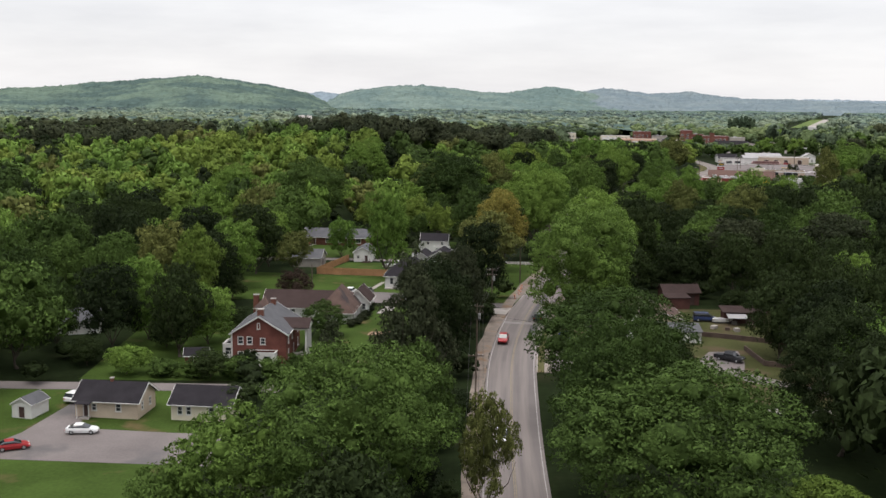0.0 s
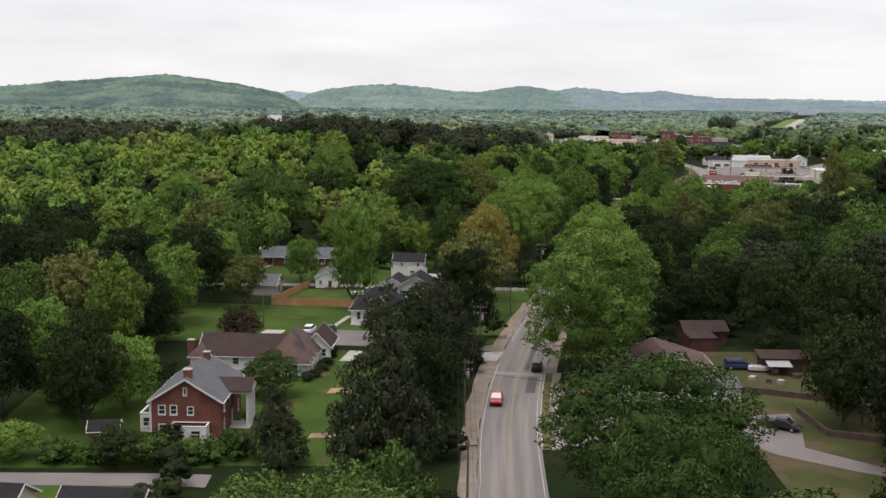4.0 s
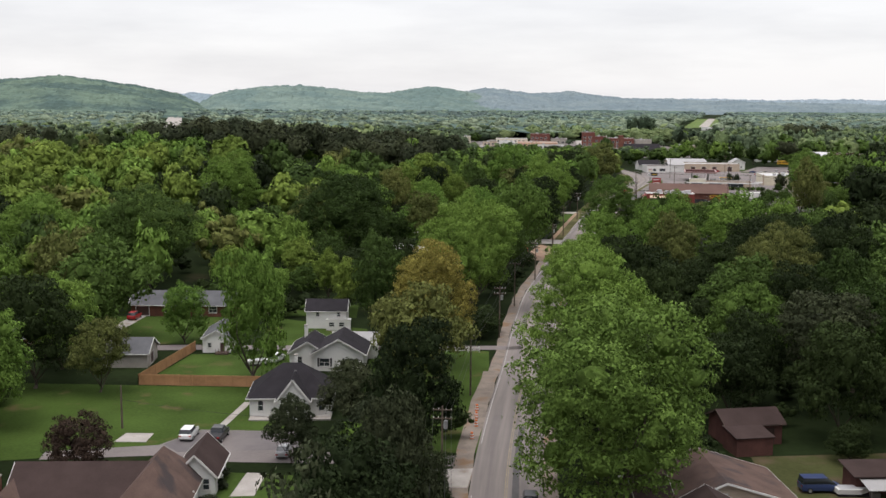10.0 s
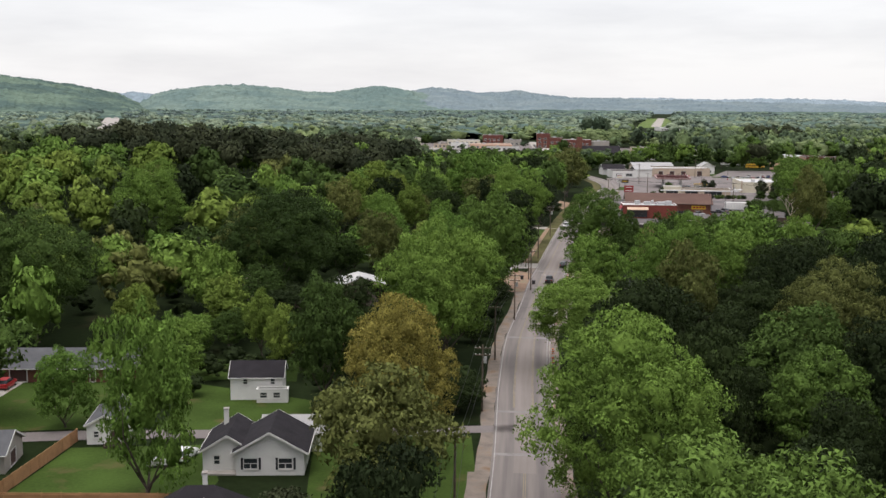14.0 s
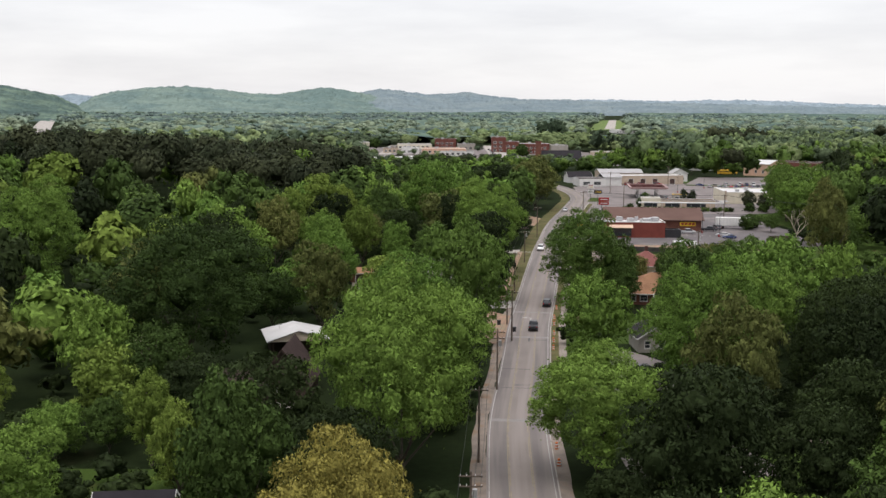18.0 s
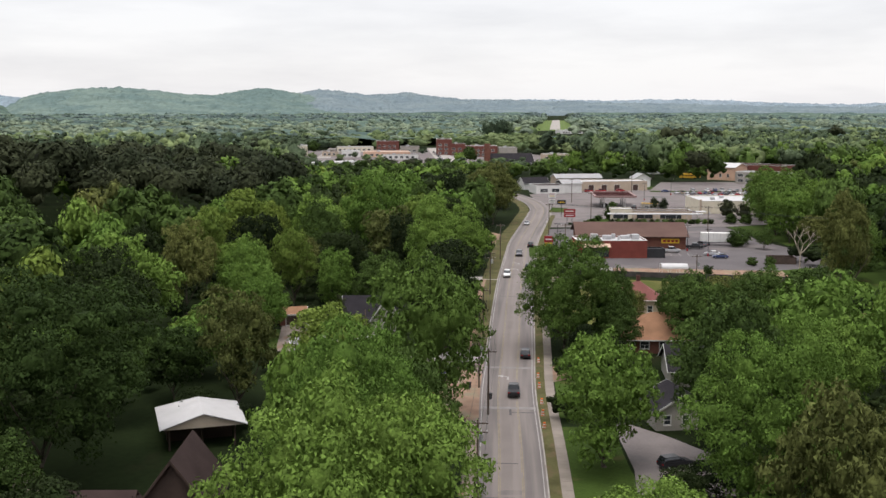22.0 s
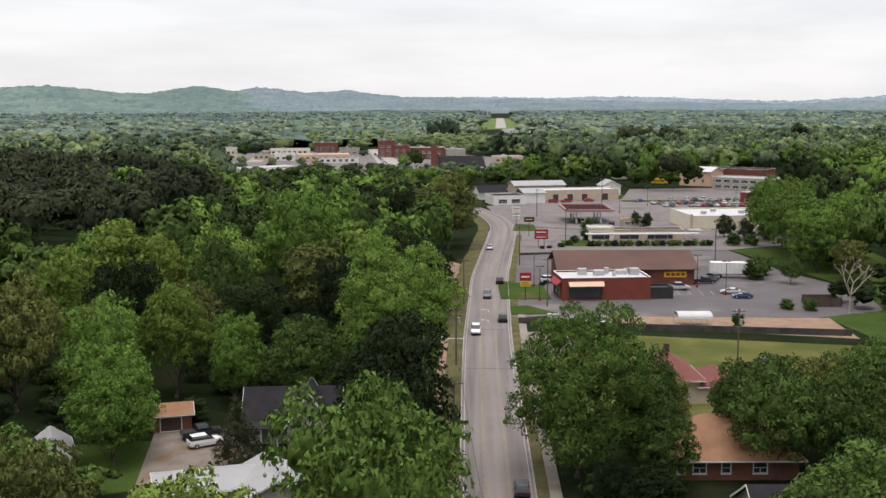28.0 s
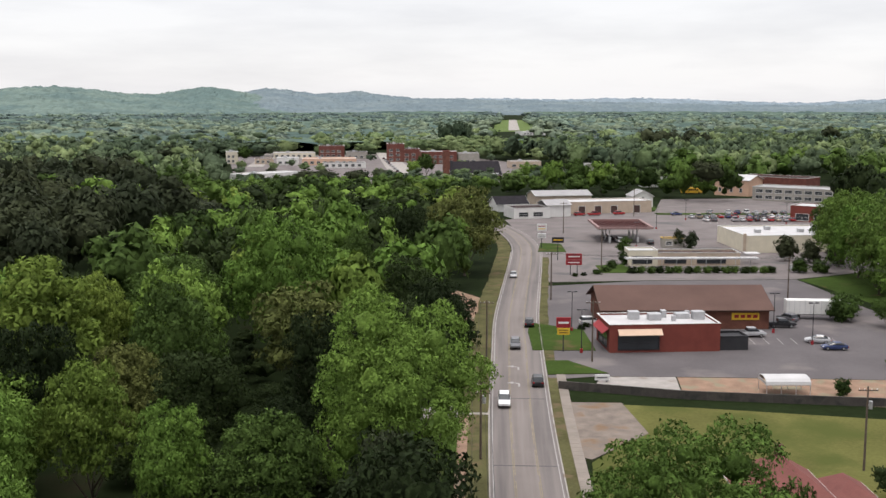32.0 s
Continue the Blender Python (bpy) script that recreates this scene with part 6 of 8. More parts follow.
slab("porch_roof", [(-0.3, -1.7, 2.7), (5.9, -1.7, 2.7), (5.9, 0.9, 3.1), (-0.3, 0.9, 3.1)], SHINGLE["dark"], h, 0.12)
h = house_at("carport", 39.6, 501.5, -2, "brick carport with a low rust-coloured roof", "carport")
wing(h, (0, 0, 5.6, 6), 2.5, "x", 0.9, BRICK_DARK, SHINGLE["rust"], over=0.4, doors={"s": [(1.2, 3.0, 2.1)]})
h = house_at("garden_house", 24.6, 489.5, 5, "small white gabled garden house with a dark window", "shed")
wing(h, (0, 0, 4.6, 5), 2.8, "y", 1.6, SIDING["white"], SHINGLE["steel"], over=0.3, win={"s": [(1.0, 0.8, 0.9, 1.5)]})

h = house_at("house", 85.5, 418.5, -8, "small grey-sided house half hidden by trees")
foundation(h, (0, 0, 8.5, 8))
wing(h, (0, 0, 8.5, 8), 3.0, "y", 2.6, SIDING["grey"], SHINGLE["dark"], over=0.4, win={"s": [(1.2, 0.9, 1.1, 1.5), (4.0, 0.9, 1.1, 1.5), (6.4, 0.9, 1.0, 1.5)]})
h = house_at("house", 98.5, 440.0, -18, "house with a dark grey shingle roof under the trees")
foundation(h, (0, 0, 17, 11))
wing(h, (0, 0, 17, 11), 3.0, "x", 3.2, SIDING["grey"], SHINGLE["dark"], over=0.6, win={"s": [(2, 0.9, 1.2, 1.4), (9, 0.9, 1.4, 1.4)]})
wing(h, (5, -3, 11, 4), 3.0, "y", 2.6, SIDING["grey"], SHINGLE["dark"], over=0.4, win={"s": [(2.2, 0.9, 1.5, 1.4)]}, sides="sew")
h = house_at("bungalow", 100.0, 463.8, -17, "dark brick bungalow with a rust-orange roof and white windows", "house")
foundation(h, (0, 0, 17, 13))
wing(h, (0, 0, 17, 13), 3.1, "hip", 3.6, BRICK_DARK, SHINGLE["rust"], over=0.8, win={"s": [(1.6, 0.9, 1.0, 1.5), (3.6, 0.9, 1.7, 1.5), (7.2, 0.9, 1.2, 1.5), (11.2, 0.9, 1.8, 1.5)]})
h = house_at("house", 113.0, 494.0, -17, "house with a pink-red pyramid roof and small cupola")
foundation(h, (0, 0, 9, 9))
wing(h, (0, 0, 9, 9.2), 4.2, "hip", 3.2, SIDING["tan"], SHINGLE["red"], over=0.7, win={"s": [(2, 1, 1.2, 1.5), (6, 1, 1.2, 1.5)]})
box("cupola", 4.1, 4.2, 7.0, 4.9, 5.0, 8.6, SIDING["barn"], h)
wing(h, (9.02, 0, 15, 8), 3.0, "hip", 2.0, SIDING["tan"], SHINGLE["red"], over=0.5, sides="sen")
h = house_at("shed", 139.5, 500.5, -18, "small brown shed with a grey roof", "shed")
wing(h, (0, 0, 3.2, 4.2), 2.4, "y", 0.9, SIDING["barn"], SHINGLE["grey"], over=0.3)

# ---------------------------------------------------------------- shops and the town
SHOP_RED = material("shop_red_brick", (0.165, 0.046, 0.036), 0.8, vary=0.18, scale=0.5, fine=12)
AWNING = material("awning_tan", (0.55, 0.40, 0.30), 0.8, vary=0.12)
STORE_ROOF = material("store_roof", (0.098, 0.060, 0.050), 0.9, vary=0.16, scale=0.15, fine=4, bump=0.3)
SIGN_RED = material("sign_red", (0.24, 0.025, 0.03), 0.5, vary=0.08)
SIGN_YELLOW = material("sign_yellow", (0.62, 0.40, 0.04), 0.5, vary=0.08)
SIGN_WHITE = material("sign_white", (0.58, 0.57, 0.56), 0.5, vary=0.05)
SIGN_BLACK = material("sign_black", (0.03, 0.028, 0.028), 0.5, vary=0.1)
SIGN_BLUE = material("sign_blue", (0.03, 0.05, 0.26), 0.5, vary=0.1)

h = house_at("restaurant", 133.7, 571.4, -13, "red brick fast-food restaurant with white flat roof and dark glass front", "restaurant")
wing(h, (0, 0, 20.5, 11), 5.2, "flat", 0, SHOP_RED, SHINGLE["white"], win={"s": [(1.6, 0.6, 7.6, 2.6)], "w": [(1.5, 0.6, 7.5, 2.6)]}, frame_mat=DARK_METAL, trim=WHITE_TRIM)
slab("awning", [(1.5, -1.2, 3.5), (9.6, -1.2, 3.5), (9.6, -0.02, 4.4), (1.5, -0.02, 4.4)], AWNING, h, 0.1)
slab("awning", [(-1.2, 0.8, 3.5), (-0.02, 0.8, 4.4), (-0.02, 9.5, 4.4), (-1.2, 9.5, 3.5)], SIGN_RED, h, 0.1)
wing(h, (20.6, 0.6, 26.0, 5.4), 2.6, "flat", 0, DARK_METAL, DARK_METAL, sides="sen", trim=DARK_METAL)
for i, (x, y, w, d, t) in enumerate(((5, 6, 2.0, 1.6, 1.5), (8.5, 5, 2.4, 1.8, 1.2), (11.5, 7.5, 1.0, 1.0, 1.4), (14, 6.2, 2.6, 2, 1.0), (17, 5.2, 2.2, 1.8, 1.5), (12.6, 4.0, 0.7, 0.7, 1.0), (16.4, 8.2, 0.8, 0.8, 1.1))):
    box("roof_unit", x, y, 4.9, x + w, y + d, 4.9 + t, METAL, h, bevel=0.04)

h = house_at("store", 139.6, 590.6, -16.5, "long brown-roofed brick store with a low yellow sign", "shop")
wing(h, (1.9, 0, 35, 17.5), 4.2, "x", 3.2, BRICK_DARK, STORE_ROOF, over=0.9, win={"s": [(2, 0.8, 4, 2.2), (8, 0.8, 4, 2.2)], "e": [(4, 0.8, 3, 2.2)]}, trim=SIDING["dark"], frame_mat=DARK_METAL)
box("sign_panel", 27.5, -0.16, 1.9, 33.0, -0.004, 3.3, SIGN_YELLOW, h)
for i in range(4):
    box("sign_letter_bar", 28.0 + i * 1.25, -0.2, 2.3, 28.9 + i * 1.25, -0.164, 2.95, SIGN_RED, h)

h = house_at("drive_in", 184.5, 664.6, -16.5, "low pale drive-in building with long flat canopies", "restaurant")
wing(h, (0, 0, 8, 7), 4.4, "flat", 0, SIDING["cream"], SHINGLE["white"], win={"s": [(1, 0.8, 5.5, 2)]}, frame_mat=DARK_METAL)
wing(h, (8.02, 0.5, 31, 8), 3.6, "flat", 0, SIDING["tan"], SHINGLE["brown"], win={"s": [(2, 0.8, 6, 1.8), (11, 0.8, 8, 1.8)]}, frame_mat=DARK_METAL, sides="sen")
box("canopy", -2, -7, 2.9, 34, -4.2, 3.25, SHINGLE["white"], h)
columns(h, [(x, -5.6) for x in range(0, 34, 4)], -0.4, 2.9, METAL, 0.1)
box("awning_panel", 33, 2, 3.0, 37, 6, 3.2, SHINGLE["white"], h)

h = house_at("warehouse", 230.5, 678.7, -13, "large cream metal-clad store with a white flat roof", "shop")
wing(h, (0, 0, 36, 27), 5.2, "flat", 0, SIDING["cream"], SHINGLE["white"], doors={"s": [(14, 1.2, 2.2)]}, trim=WHITE_TRIM)
box("pier", -0.8, -0.3, -0.3, -0.1, 0.6, 5.9, SIDING["tan"], h)
for x, y in ((6, 9), (12, 17), (20, 10), (28, 18), (31, 7)):
    box("roof_unit", x, y, 4.9, x + 1.8, y + 1.5, 6.0, METAL, h, bevel=0.05)

# petrol station
h = house_at("petrol_station", 210.0, 722.0, -17, "petrol station canopy with a dark red frame over the pumps", "petrol station")
CANOPY_RED = material("canopy_red", (0.085, 0.034, 0.032), 0.6, vary=0.12)
CANOPY_EDGE = material("canopy_edge", (0.26, 0.17, 0.16), 0.6, vary=0.12)
for a, b, c, d in ((-9, -12, 9, -11.2), (-9, 11.2, 9, 12), (-9, -11.2, -8.2, 11.2), (8.2, -11.2, 9, 11.2)):
    box("canopy_fascia", a, b, 4.8, c, d, 5.5, CANOPY_EDGE, h)
for k in range(6):
    box("canopy_beam", -8.2, -9.6 + k * 3.8, 4.9, 8.2, -9.2 + k * 3.8, 5.2, CANOPY_RED, h)
box("canopy_deck", -8.2, -11.2, 4.62, 8.2, 11.2, 4.75, CANOPY_RED, h)
columns(h, [(x, y) for x in (-4.5, 4.5) for y in (-8, 0, 8)], -0.3, 4.62, WHITE_TRIM, 0.2)
for y in (-8, 0, 8):
    for x in (-4.5, 4.5):
        box("fuel_pump", x - 0.35, y - 1.4, 0.02, x + 0.35, y - 0.7, 1.8, SIGN_WHITE, h, bevel=0.05)
h = house_at("kiosk", 212.6, 697.2, -17, "small kiosk with a yellow roof", "kiosk")
wing(h, (0, 0, 6.5, 3.5), 3.0, "flat", 0, SIDING["grey"], SIGN_YELLOW, win={"s": [(1, 0.9, 2, 1.2)]}, trim=SIGN_YELLOW)

h = house_at("workshop_row", 227.0, 806.5, -5, "long pale workshop building with garage doors and white roof", "shop")
wing(h, (0, 0, 38, 14), 5.0, "flat", 0, SIDING["tan"], SHINGLE["white"], doors={"s": [(6, 3, 3.2), (13, 3, 3.2), (20, 3, 3.2), (30, 3, 3.2)]})
h = house_at("white_store", 200.5, 795.0, -4, "white flat-roofed store by the bend of the street", "shop")
wing(h, (0, 0, 15, 14), 4.2, "flat", 0, SIDING["white"], SHINGLE["umber"], win={"s": [(2, 0.8, 4, 1.8), (8, 0.8, 4, 1.8)]})
wing(h, (15.02, 4, 25, 16), 4.8, "x", 1.6, SIDING["white"], SHINGLE["steel"], sides="sen")
h = house_at("house", 204, 824, 0, "house with a dark roof behind the white store")
wing(h, (0, 0, 14, 10), 3.4, "x", 2.8, SIDING["white"], SHINGLE["dark"])
h = house_at("house", 268, 826, -8, "small white gabled house")
wing(h, (0, 0, 9, 9), 5.0, "y", 2.4, SIDING["white"], SHINGLE["steel"], win={"s": [(1.5, 1, 1, 1.5), (6, 1, 1, 1.5), (4, 3.4, 1, 1.2)]})
h = house_at("shop", 232, 850, -6, "low shop with a pale metal roof", "shop")
wing(h, (0, 0, 26, 14), 4.2, "x", 1.8, SIDING["tan"], SHINGLE["steel"])

h = house_at("store", 297.5, 753.5, -52, "strip-mall store with a red brick front and white band", "shop")
wing(h, (0, 0, 30, 14), 6.2, "flat", 0, SHOP_RED, SHINGLE["white"], win={"s": [(2, 0.6, 5, 2.6), (9, 0.6, 5, 2.6), (16, 0.6, 5, 2.6), (23, 0.6, 5, 2.6)]}, trim=WHITE_TRIM)
h = house_at("school", 338.5, 876, -57, "school building with peach walls and a pale roof", "school")
wing(h, (0, 0, 18, 16), 8.0, "x", 2.2, SIDING["peach"], SHINGLE["white"], win={"s": [(2, 2, 1.5, 2), (8, 2, 1.5, 2), (13, 2, 1.5, 2)]})
wing(h, (4, 16.02, 40, 34), 9.0, "flat", 0, BRICK, SHINGLE["umber"], sides="sen")
h = house_at("school", 338, 842, -50, "long low school wing with rows of windows", "school")
wing(h, (0, 0, 46, 18), 6.5, "flat", 0, SIDING["grey"], SHINGLE["steel"], win={"s": [(1.5 + 4.5 * i, 1.0, 3.4, 1.6) for i in range(10)] + [(1.5 + 4.5 * i, 3.9, 3.4, 1.6) for i in range(10)]})

h = house_at("church", 255, 1046, -8, "church with a broad low dark roof and red brick tower", "church")
wing(h, (0, 0, 31, 22), 1.9, "x", 7.4, BRICK, SHINGLE["dark"], over=1.0)
box("tower", -4.6, 4, -0.5, -0.6, 8, 16, BRICK_DARK, h)
box("tower_cap", -4.8, 3.8, 16.003, -0.4, 8.2, 16.6, BRICK, h)
box("canopy", 2, -5.5, 2.3, 29, -1.1, 2.6, SHINGLE["white"], h)
columns(h, [(x, -5) for x in (3, 9, 15, 21, 28)], -0.4, 2.3, WHITE_TRIM, 0.12)


def town_block(x, y, turn, w, d, high, wall, top, rows, label):
    """A town building with window rows on its street side."""
    t = house_at("town_building", x, y, turn, label, "building", "town centre")
    n = max(2, int(w / 4.5))
    wins = [(1.2 + (w - 2.4) * i / n, 1.0 + k * 3.6, (w - 2.4) / n * 0.55, 1.9) for i in range(n) for k in range(rows)]
    wing(t, (0, 0, w, d), high, "flat", 0, wall, top, win={"s": wins})
    box("roof_unit", w * 0.3, d * 0.4, high - 0.3, w * 0.3 + 2.5, d * 0.4 + 2, high + 1.2, METAL, t)


S = SHINGLE
ROOF_TAN = material("salmon_roof", (0.40, 0.285, 0.225), 0.85, vary=0.15, scale=0.2, fine=3)
TOWN = [
    (259, 1223, -12, 13, 22, 14, BRICK, S["umber"], 3, "three-storey red brick town building"), (271, 1221, -12, 13, 18, 10, BRICK, S["umber"], 2, "two-storey red brick commercial row"),
    (276, 1188, -12, 27, 16, 9.4, BRICK, S["white"], 2, "long two-storey red brick block with a white parapet"), (304, 1184, -12, 16, 16, 8, SIDING["grey"], S["steel"], 1, "grey commercial building beside the brick block"),
    (219, 1296, -10, 21, 20, 10, BRICK, S["umber"], 2, "red brick commercial block"), (237, 1272, -10, 17, 16, 6, SIDING["grey"], S["dark"], 1, "low grey shop with a dark roof"),
    (188, 1200, -10, 40, 26, 4.6, SIDING["peach"], ROOF_TAN, 1, "long low peach-walled building with a salmon flat roof"), (170, 1205, -10, 16, 14, 5.6, SIDING["white"], S["white"], 1, "white low warehouse with a pale roof"),
    (182, 1300, -8, 34, 24, 4.5, SIDING["cream"], S["steel"], 1, "cream low commercial building"), (156, 1222, -8, 14, 18, 4.2, SIDING["tan"], S["brown"], 1, "low shop with a brown roof"),
    (136, 1234, -6, 9, 18, 9, SIDING["cream"], S["steel"], 2, "tall white hall in the town"), (122, 1030, 26, 44, 16, 5.2, SIDING["white"], S["white"], 1, "long white-roofed building behind the pines"),
    (196, 1160, -8, 30, 12, 3.8, SIDING["white"], S["dark"], 1, "white shop with a dark roof"), (228, 955, -8, 8, 7, 6.5, SIDING["white"], S["umber"], 1, "small white building under the trees"),
    (318, 1010, -10, 26, 14, 4.6, SIDING["white"], S["steel"], 1, "low white building beside the church"), (322, 1120, -10, 22, 14, 5, SIDING["tan"], S["white"], 1, "tan low building behind the car park"),
    (536, 1456, -16, 25, 18, 8, BRICK, S["umber"], 2, "red brick building among trees"), (535, 1326, -18, 27, 18, 6.5, BRICK_DARK, S["steel"], 1, "long low brick building among trees"),
    (470, 1180, -18, 22, 14, 6, SIDING["white"], S["steel"], 1, "white house roof among trees"), (360, 1075, -14, 18, 12, 5, SIDING["white"], S["white"], 1, "white low building among trees"),
    (400, 1010, -20, 20, 12, 6, SIDING["grey"], S["dark"], 1, "grey building with a dark roof among trees"), (330, 935, -10, 16, 10, 5, SIDING["white"], S["steel"], 1, "white house with a pale roof among trees"),
]
for row in TOWN:
    town_block(*row)
for x, y, w in ((594, 1790, 32), (560, 3000, 70)):
    town_block(x, y, 0, w, 30, 5, SIDING["white"], SHINGLE["white"], 1, "far white warehouse on the wooded plain")

# ---------------------------------------------------------------- fences and walls
FENCE_WOOD = material("fence_cedar", (0.30, 0.165, 0.085), 0.85, vary=0.25, scale=0.8, fine=9, each=0.2)
OLD_WOOD = material("old_timber", (0.075, 0.055, 0.045), 0.9, vary=0.3, scale=0.8, fine=9, each=0.2)
BLOCK = material("stained_block_wall", (0.058, 0.052, 0.047), 0.9, vary=0.35, scale=0.5, fine=6, each=0.3, stain=((0.04, 0.04, 0.036), 0.5, 0.5))
POLE_WOOD = material("pole_wood", (0.105, 0.082, 0.066), 0.9, vary=0.3, scale=1.5, fine=12)


def fence(name, pts, high, mat, label, bay=2.4, thick=0.05, rail=True, category="fence"):
    """Posts and panels along a line."""
    f = holder(name, pts[0][0], pts[0][1], 0)
    tagged(f, label, category)
    o = Vector((pts[0][0], pts[0][1], 0))
    for a, b in zip(pts, pts[1:]):
        a, b = Vector((*a, 0)), Vector((*b, 0))
        n = max(1, round((b - a).length / bay))
        for i in range(n + 1):
            p = a + (b - a) * i / n
            z = lie(p.x, p.y)
            if rail:
                box("post", p.x - 0.06 - o.x, p.y - 0.06 - o.y, z - 0.3, p.x + 0.06 - o.x, p.y + 0.06 - o.y, z + high + 0.06, mat, f)
            if i < n:
                q = a + (b - a) * (i + 1) / n
                d = (q - p).normalized() * (0.07 if rail else 0.0)
                m = Matrix.Translation(p + d - o) @ Matrix.Rotation(math.atan2(q.y - p.y, q.x - p.x), 4, "Z")
                zq = lie(q.x, q.y)
                box("panel", 0, -thick / 2, min(z, zq) - 0.2, (q - p).length - 2 * d.length, thick / 2, (z + zq) / 2 + high, mat, f, m=m)
                if rail:
                    box("rail", 0, thick / 2 + 0.002, (z + zq) / 2 + high - 0.3, (q - p).length - 2 * d.length, thick / 2 + 0.05, (z + zq) / 2 + high - 0.2, mat, f, m=m)
    return f


fence("wooden_fence", [(-10.2, 293.6), (-35.2, 297.3), (-28.6, 322)], 1.85, FENCE_WOOD, "cedar privacy fence round the back lawn")
fence("retaining_wall", [(48.5, 226.5), (57, 223.0), (71, 216.5)], 1.0, OLD_WOOD, "dark timber retaining wall in the yard", 2.4, 0.3, False, "wall")
fence("retaining_wall", [(59.6, 213), (60.2, 201.2), (72, 196.3)], 1.0, OLD_WOOD, "dark timber retaining wall along the drive", 2.4, 0.3, False, "wall")
fence("block_wall", [(115.2, 551.5), (131.8, 541.0), (147, 534.2), (174, 522.5)], 1.35, BLOCK, "stained dark concrete block wall below the slabs", 1.6, 0.3, False, "wall")
fence("timber_enclosure", [(183, 548.5), (190, 546.5), (191.5, 551), (184.5, 553.2), (183, 548.5)], 1.9, OLD_WOOD, "dark timber bin enclosure")


def rail_fence(pts, label):
    """A white post-and-rail fence."""
    f = tagged(holder("rail_fence", pts[0][0], pts[0][1], 0), label, "fence")
    o = Vector((*pts[0], 0))
    for a, b in zip(pts, pts[1:]):
        a, b = Vector((*a, 0)), Vector((*b, 0))
        n = max(1, round((b - a).length / 2.2))
        for i in range(n + 1):
            p = a + (b - a) * i / n - o
            z = lie(p.x + o.x, p.y + o.y)
            box("post", p.x - 0.07, p.y - 0.07, z - 0.2, p.x + 0.07, p.y + 0.07, z + 1.15, WHITE_TRIM, f)
        for k in (0.45, 0.95):
            beam("rail", a - o + Vector((0, -0.1, lie(a.x, a.y) + k)), b - o + Vector((0, -0.1, lie(b.x, b.y) + k)), 0.05, 0.14, WHITE_TRIM, f)


rail_fence([(17.2, 317.0), (25.5, 316.2)], "white post-and-rail fence at the street corner")

# ---------------------------------------------------------------- poles, wires, lamps
WIRE = material("wire", (0.03, 0.03, 0.03), 0.6, vary=0.1)


def utility_pole(x, y, high, turn=0.0, arms=1, can=False, label="tall wooden utility pole with a crossarm"):
    p = tagged(holder("utility_pole", x, y, lie(x, y), turn), label, "utility pole", "power line poles")
    rod("shaft", (0, 0, -0.5), (0, 0, high), 0.17, 0.11, POLE_WOOD, p, n=8)
    for k in range(arms):
        z = high - 0.5 - k * 1.1
        arm = box("crossarm", -1.25, -0.17, z - 0.06, 1.25, -0.05, z + 0.08, POLE_WOOD, p)
        for u in (-1.1, -0.45, 0.45, 1.1):
            rod("insulator", (u, -0.11, z + 0.08), (u, -0.11, z + 0.26), 0.05, 0.04, SIGN_WHITE, arm, n=6)
    if can:
        rod("transformer", (0.42, 0, high - 2.9), (0.42, 0, high - 1.9), 0.25, 0.25, METAL, p, n=10)
        box("bracket", 0.1, -0.05, high - 2.5, 0.2, 0.05, high - 2.3, METAL, p)
    return Vector((x, y, lie(x, y) + high))


def cable(ends, label, spread=(-1.1, 0.45, 1.1), drop=0.0, sag=0.7):
    """Wires that sag between pole tops."""
    top = tagged(holder("power_line", ends[0].x, ends[0].y, 0), label, "cable")
    o = Vector((ends[0].x, ends[0].y, 0))
    for s in spread:
        for a, b in zip(ends, ends[1:]):
            bm, ring = bmesh.new(), None
            side = Vector((b.y - a.y, a.x - b.x, 0)).normalized() * s
            for i in range(9):
                f = i / 8
                q = a + (b - a) * f + side - o - Vector((0, 0, drop + 0.2 + sag * 4 * f * (1 - f)))
                now = [bm.verts.new(q + side.normalized() * u + Vector((0, 0, v))) if s else bm.verts.new(q + Vector((u, 0, v))) for u, v in ((-0.022, -0.012), (0.022, -0.012), (0, 0.025))]
                if ring:
                    for k in range(3):
                        bm.faces.new((ring[k], ring[(k + 1) % 3], now[(k + 1) % 3], now[k]))
                ring = now
            part("wire", bm, WIRE, top)


POLES = [(5.0, 168, 10.5, False), (6.2, 205, 10.5, True), (10.6, 243.5, 10.7, True), (19.8, 286, 10.5, False), (31.4, 329, 10.7, True), (40.2, 362, 10.6, False), (52.0, 398, 10.5, True), (63.8, 432, 10.5, False), (66.8, 447, 9.0, True),
         (77.5, 480, 10.5, False), (92.5, 524, 10.5, True), (111.0, 574, 10.5, False)]
tops = [utility_pole(x, y, h, 0 - math.degrees(math.atan((float(np.interp(y + 5, RY, RX)) - float(np.interp(y - 5, RY, RX))) / 10)), 1 + int(c), c) for x, y, h, c in POLES]
cable([Vector((3.5, 120, 8.0))] + tops[:8] + tops[9:], "black overhead wires along the street")
cable([tops[2], Vector((-33.5, 272.5, 5.5))], "service wire across the lawn", (0,), 1.5, 1.2)
cable([tops[1], Vector((36, 217, 4.0))], "service wire to the white house", (0,), 1.5, 0.8)
far = [utility_pole(x, y, 11, -20, 1, c) for x, y, c in ((143.5, 622, False), (191.5, 601, True), (176.0, 664, False), (214, 560, True), (138.0, 506.7, True), (199, 743, False), (250, 790, False), (128, 566.5, False))]
cable([far[0], far[1], far[3]], "overhead wires behind the store")
utility_pole(-33.5, 272.5, 6.5, 10, 0, label="short wooden pole with a lamp arm on the lawn")
utility_pole(-33.6, 146.5, 7.0, 0, 0, label="short wooden pole beside the cottage drive")
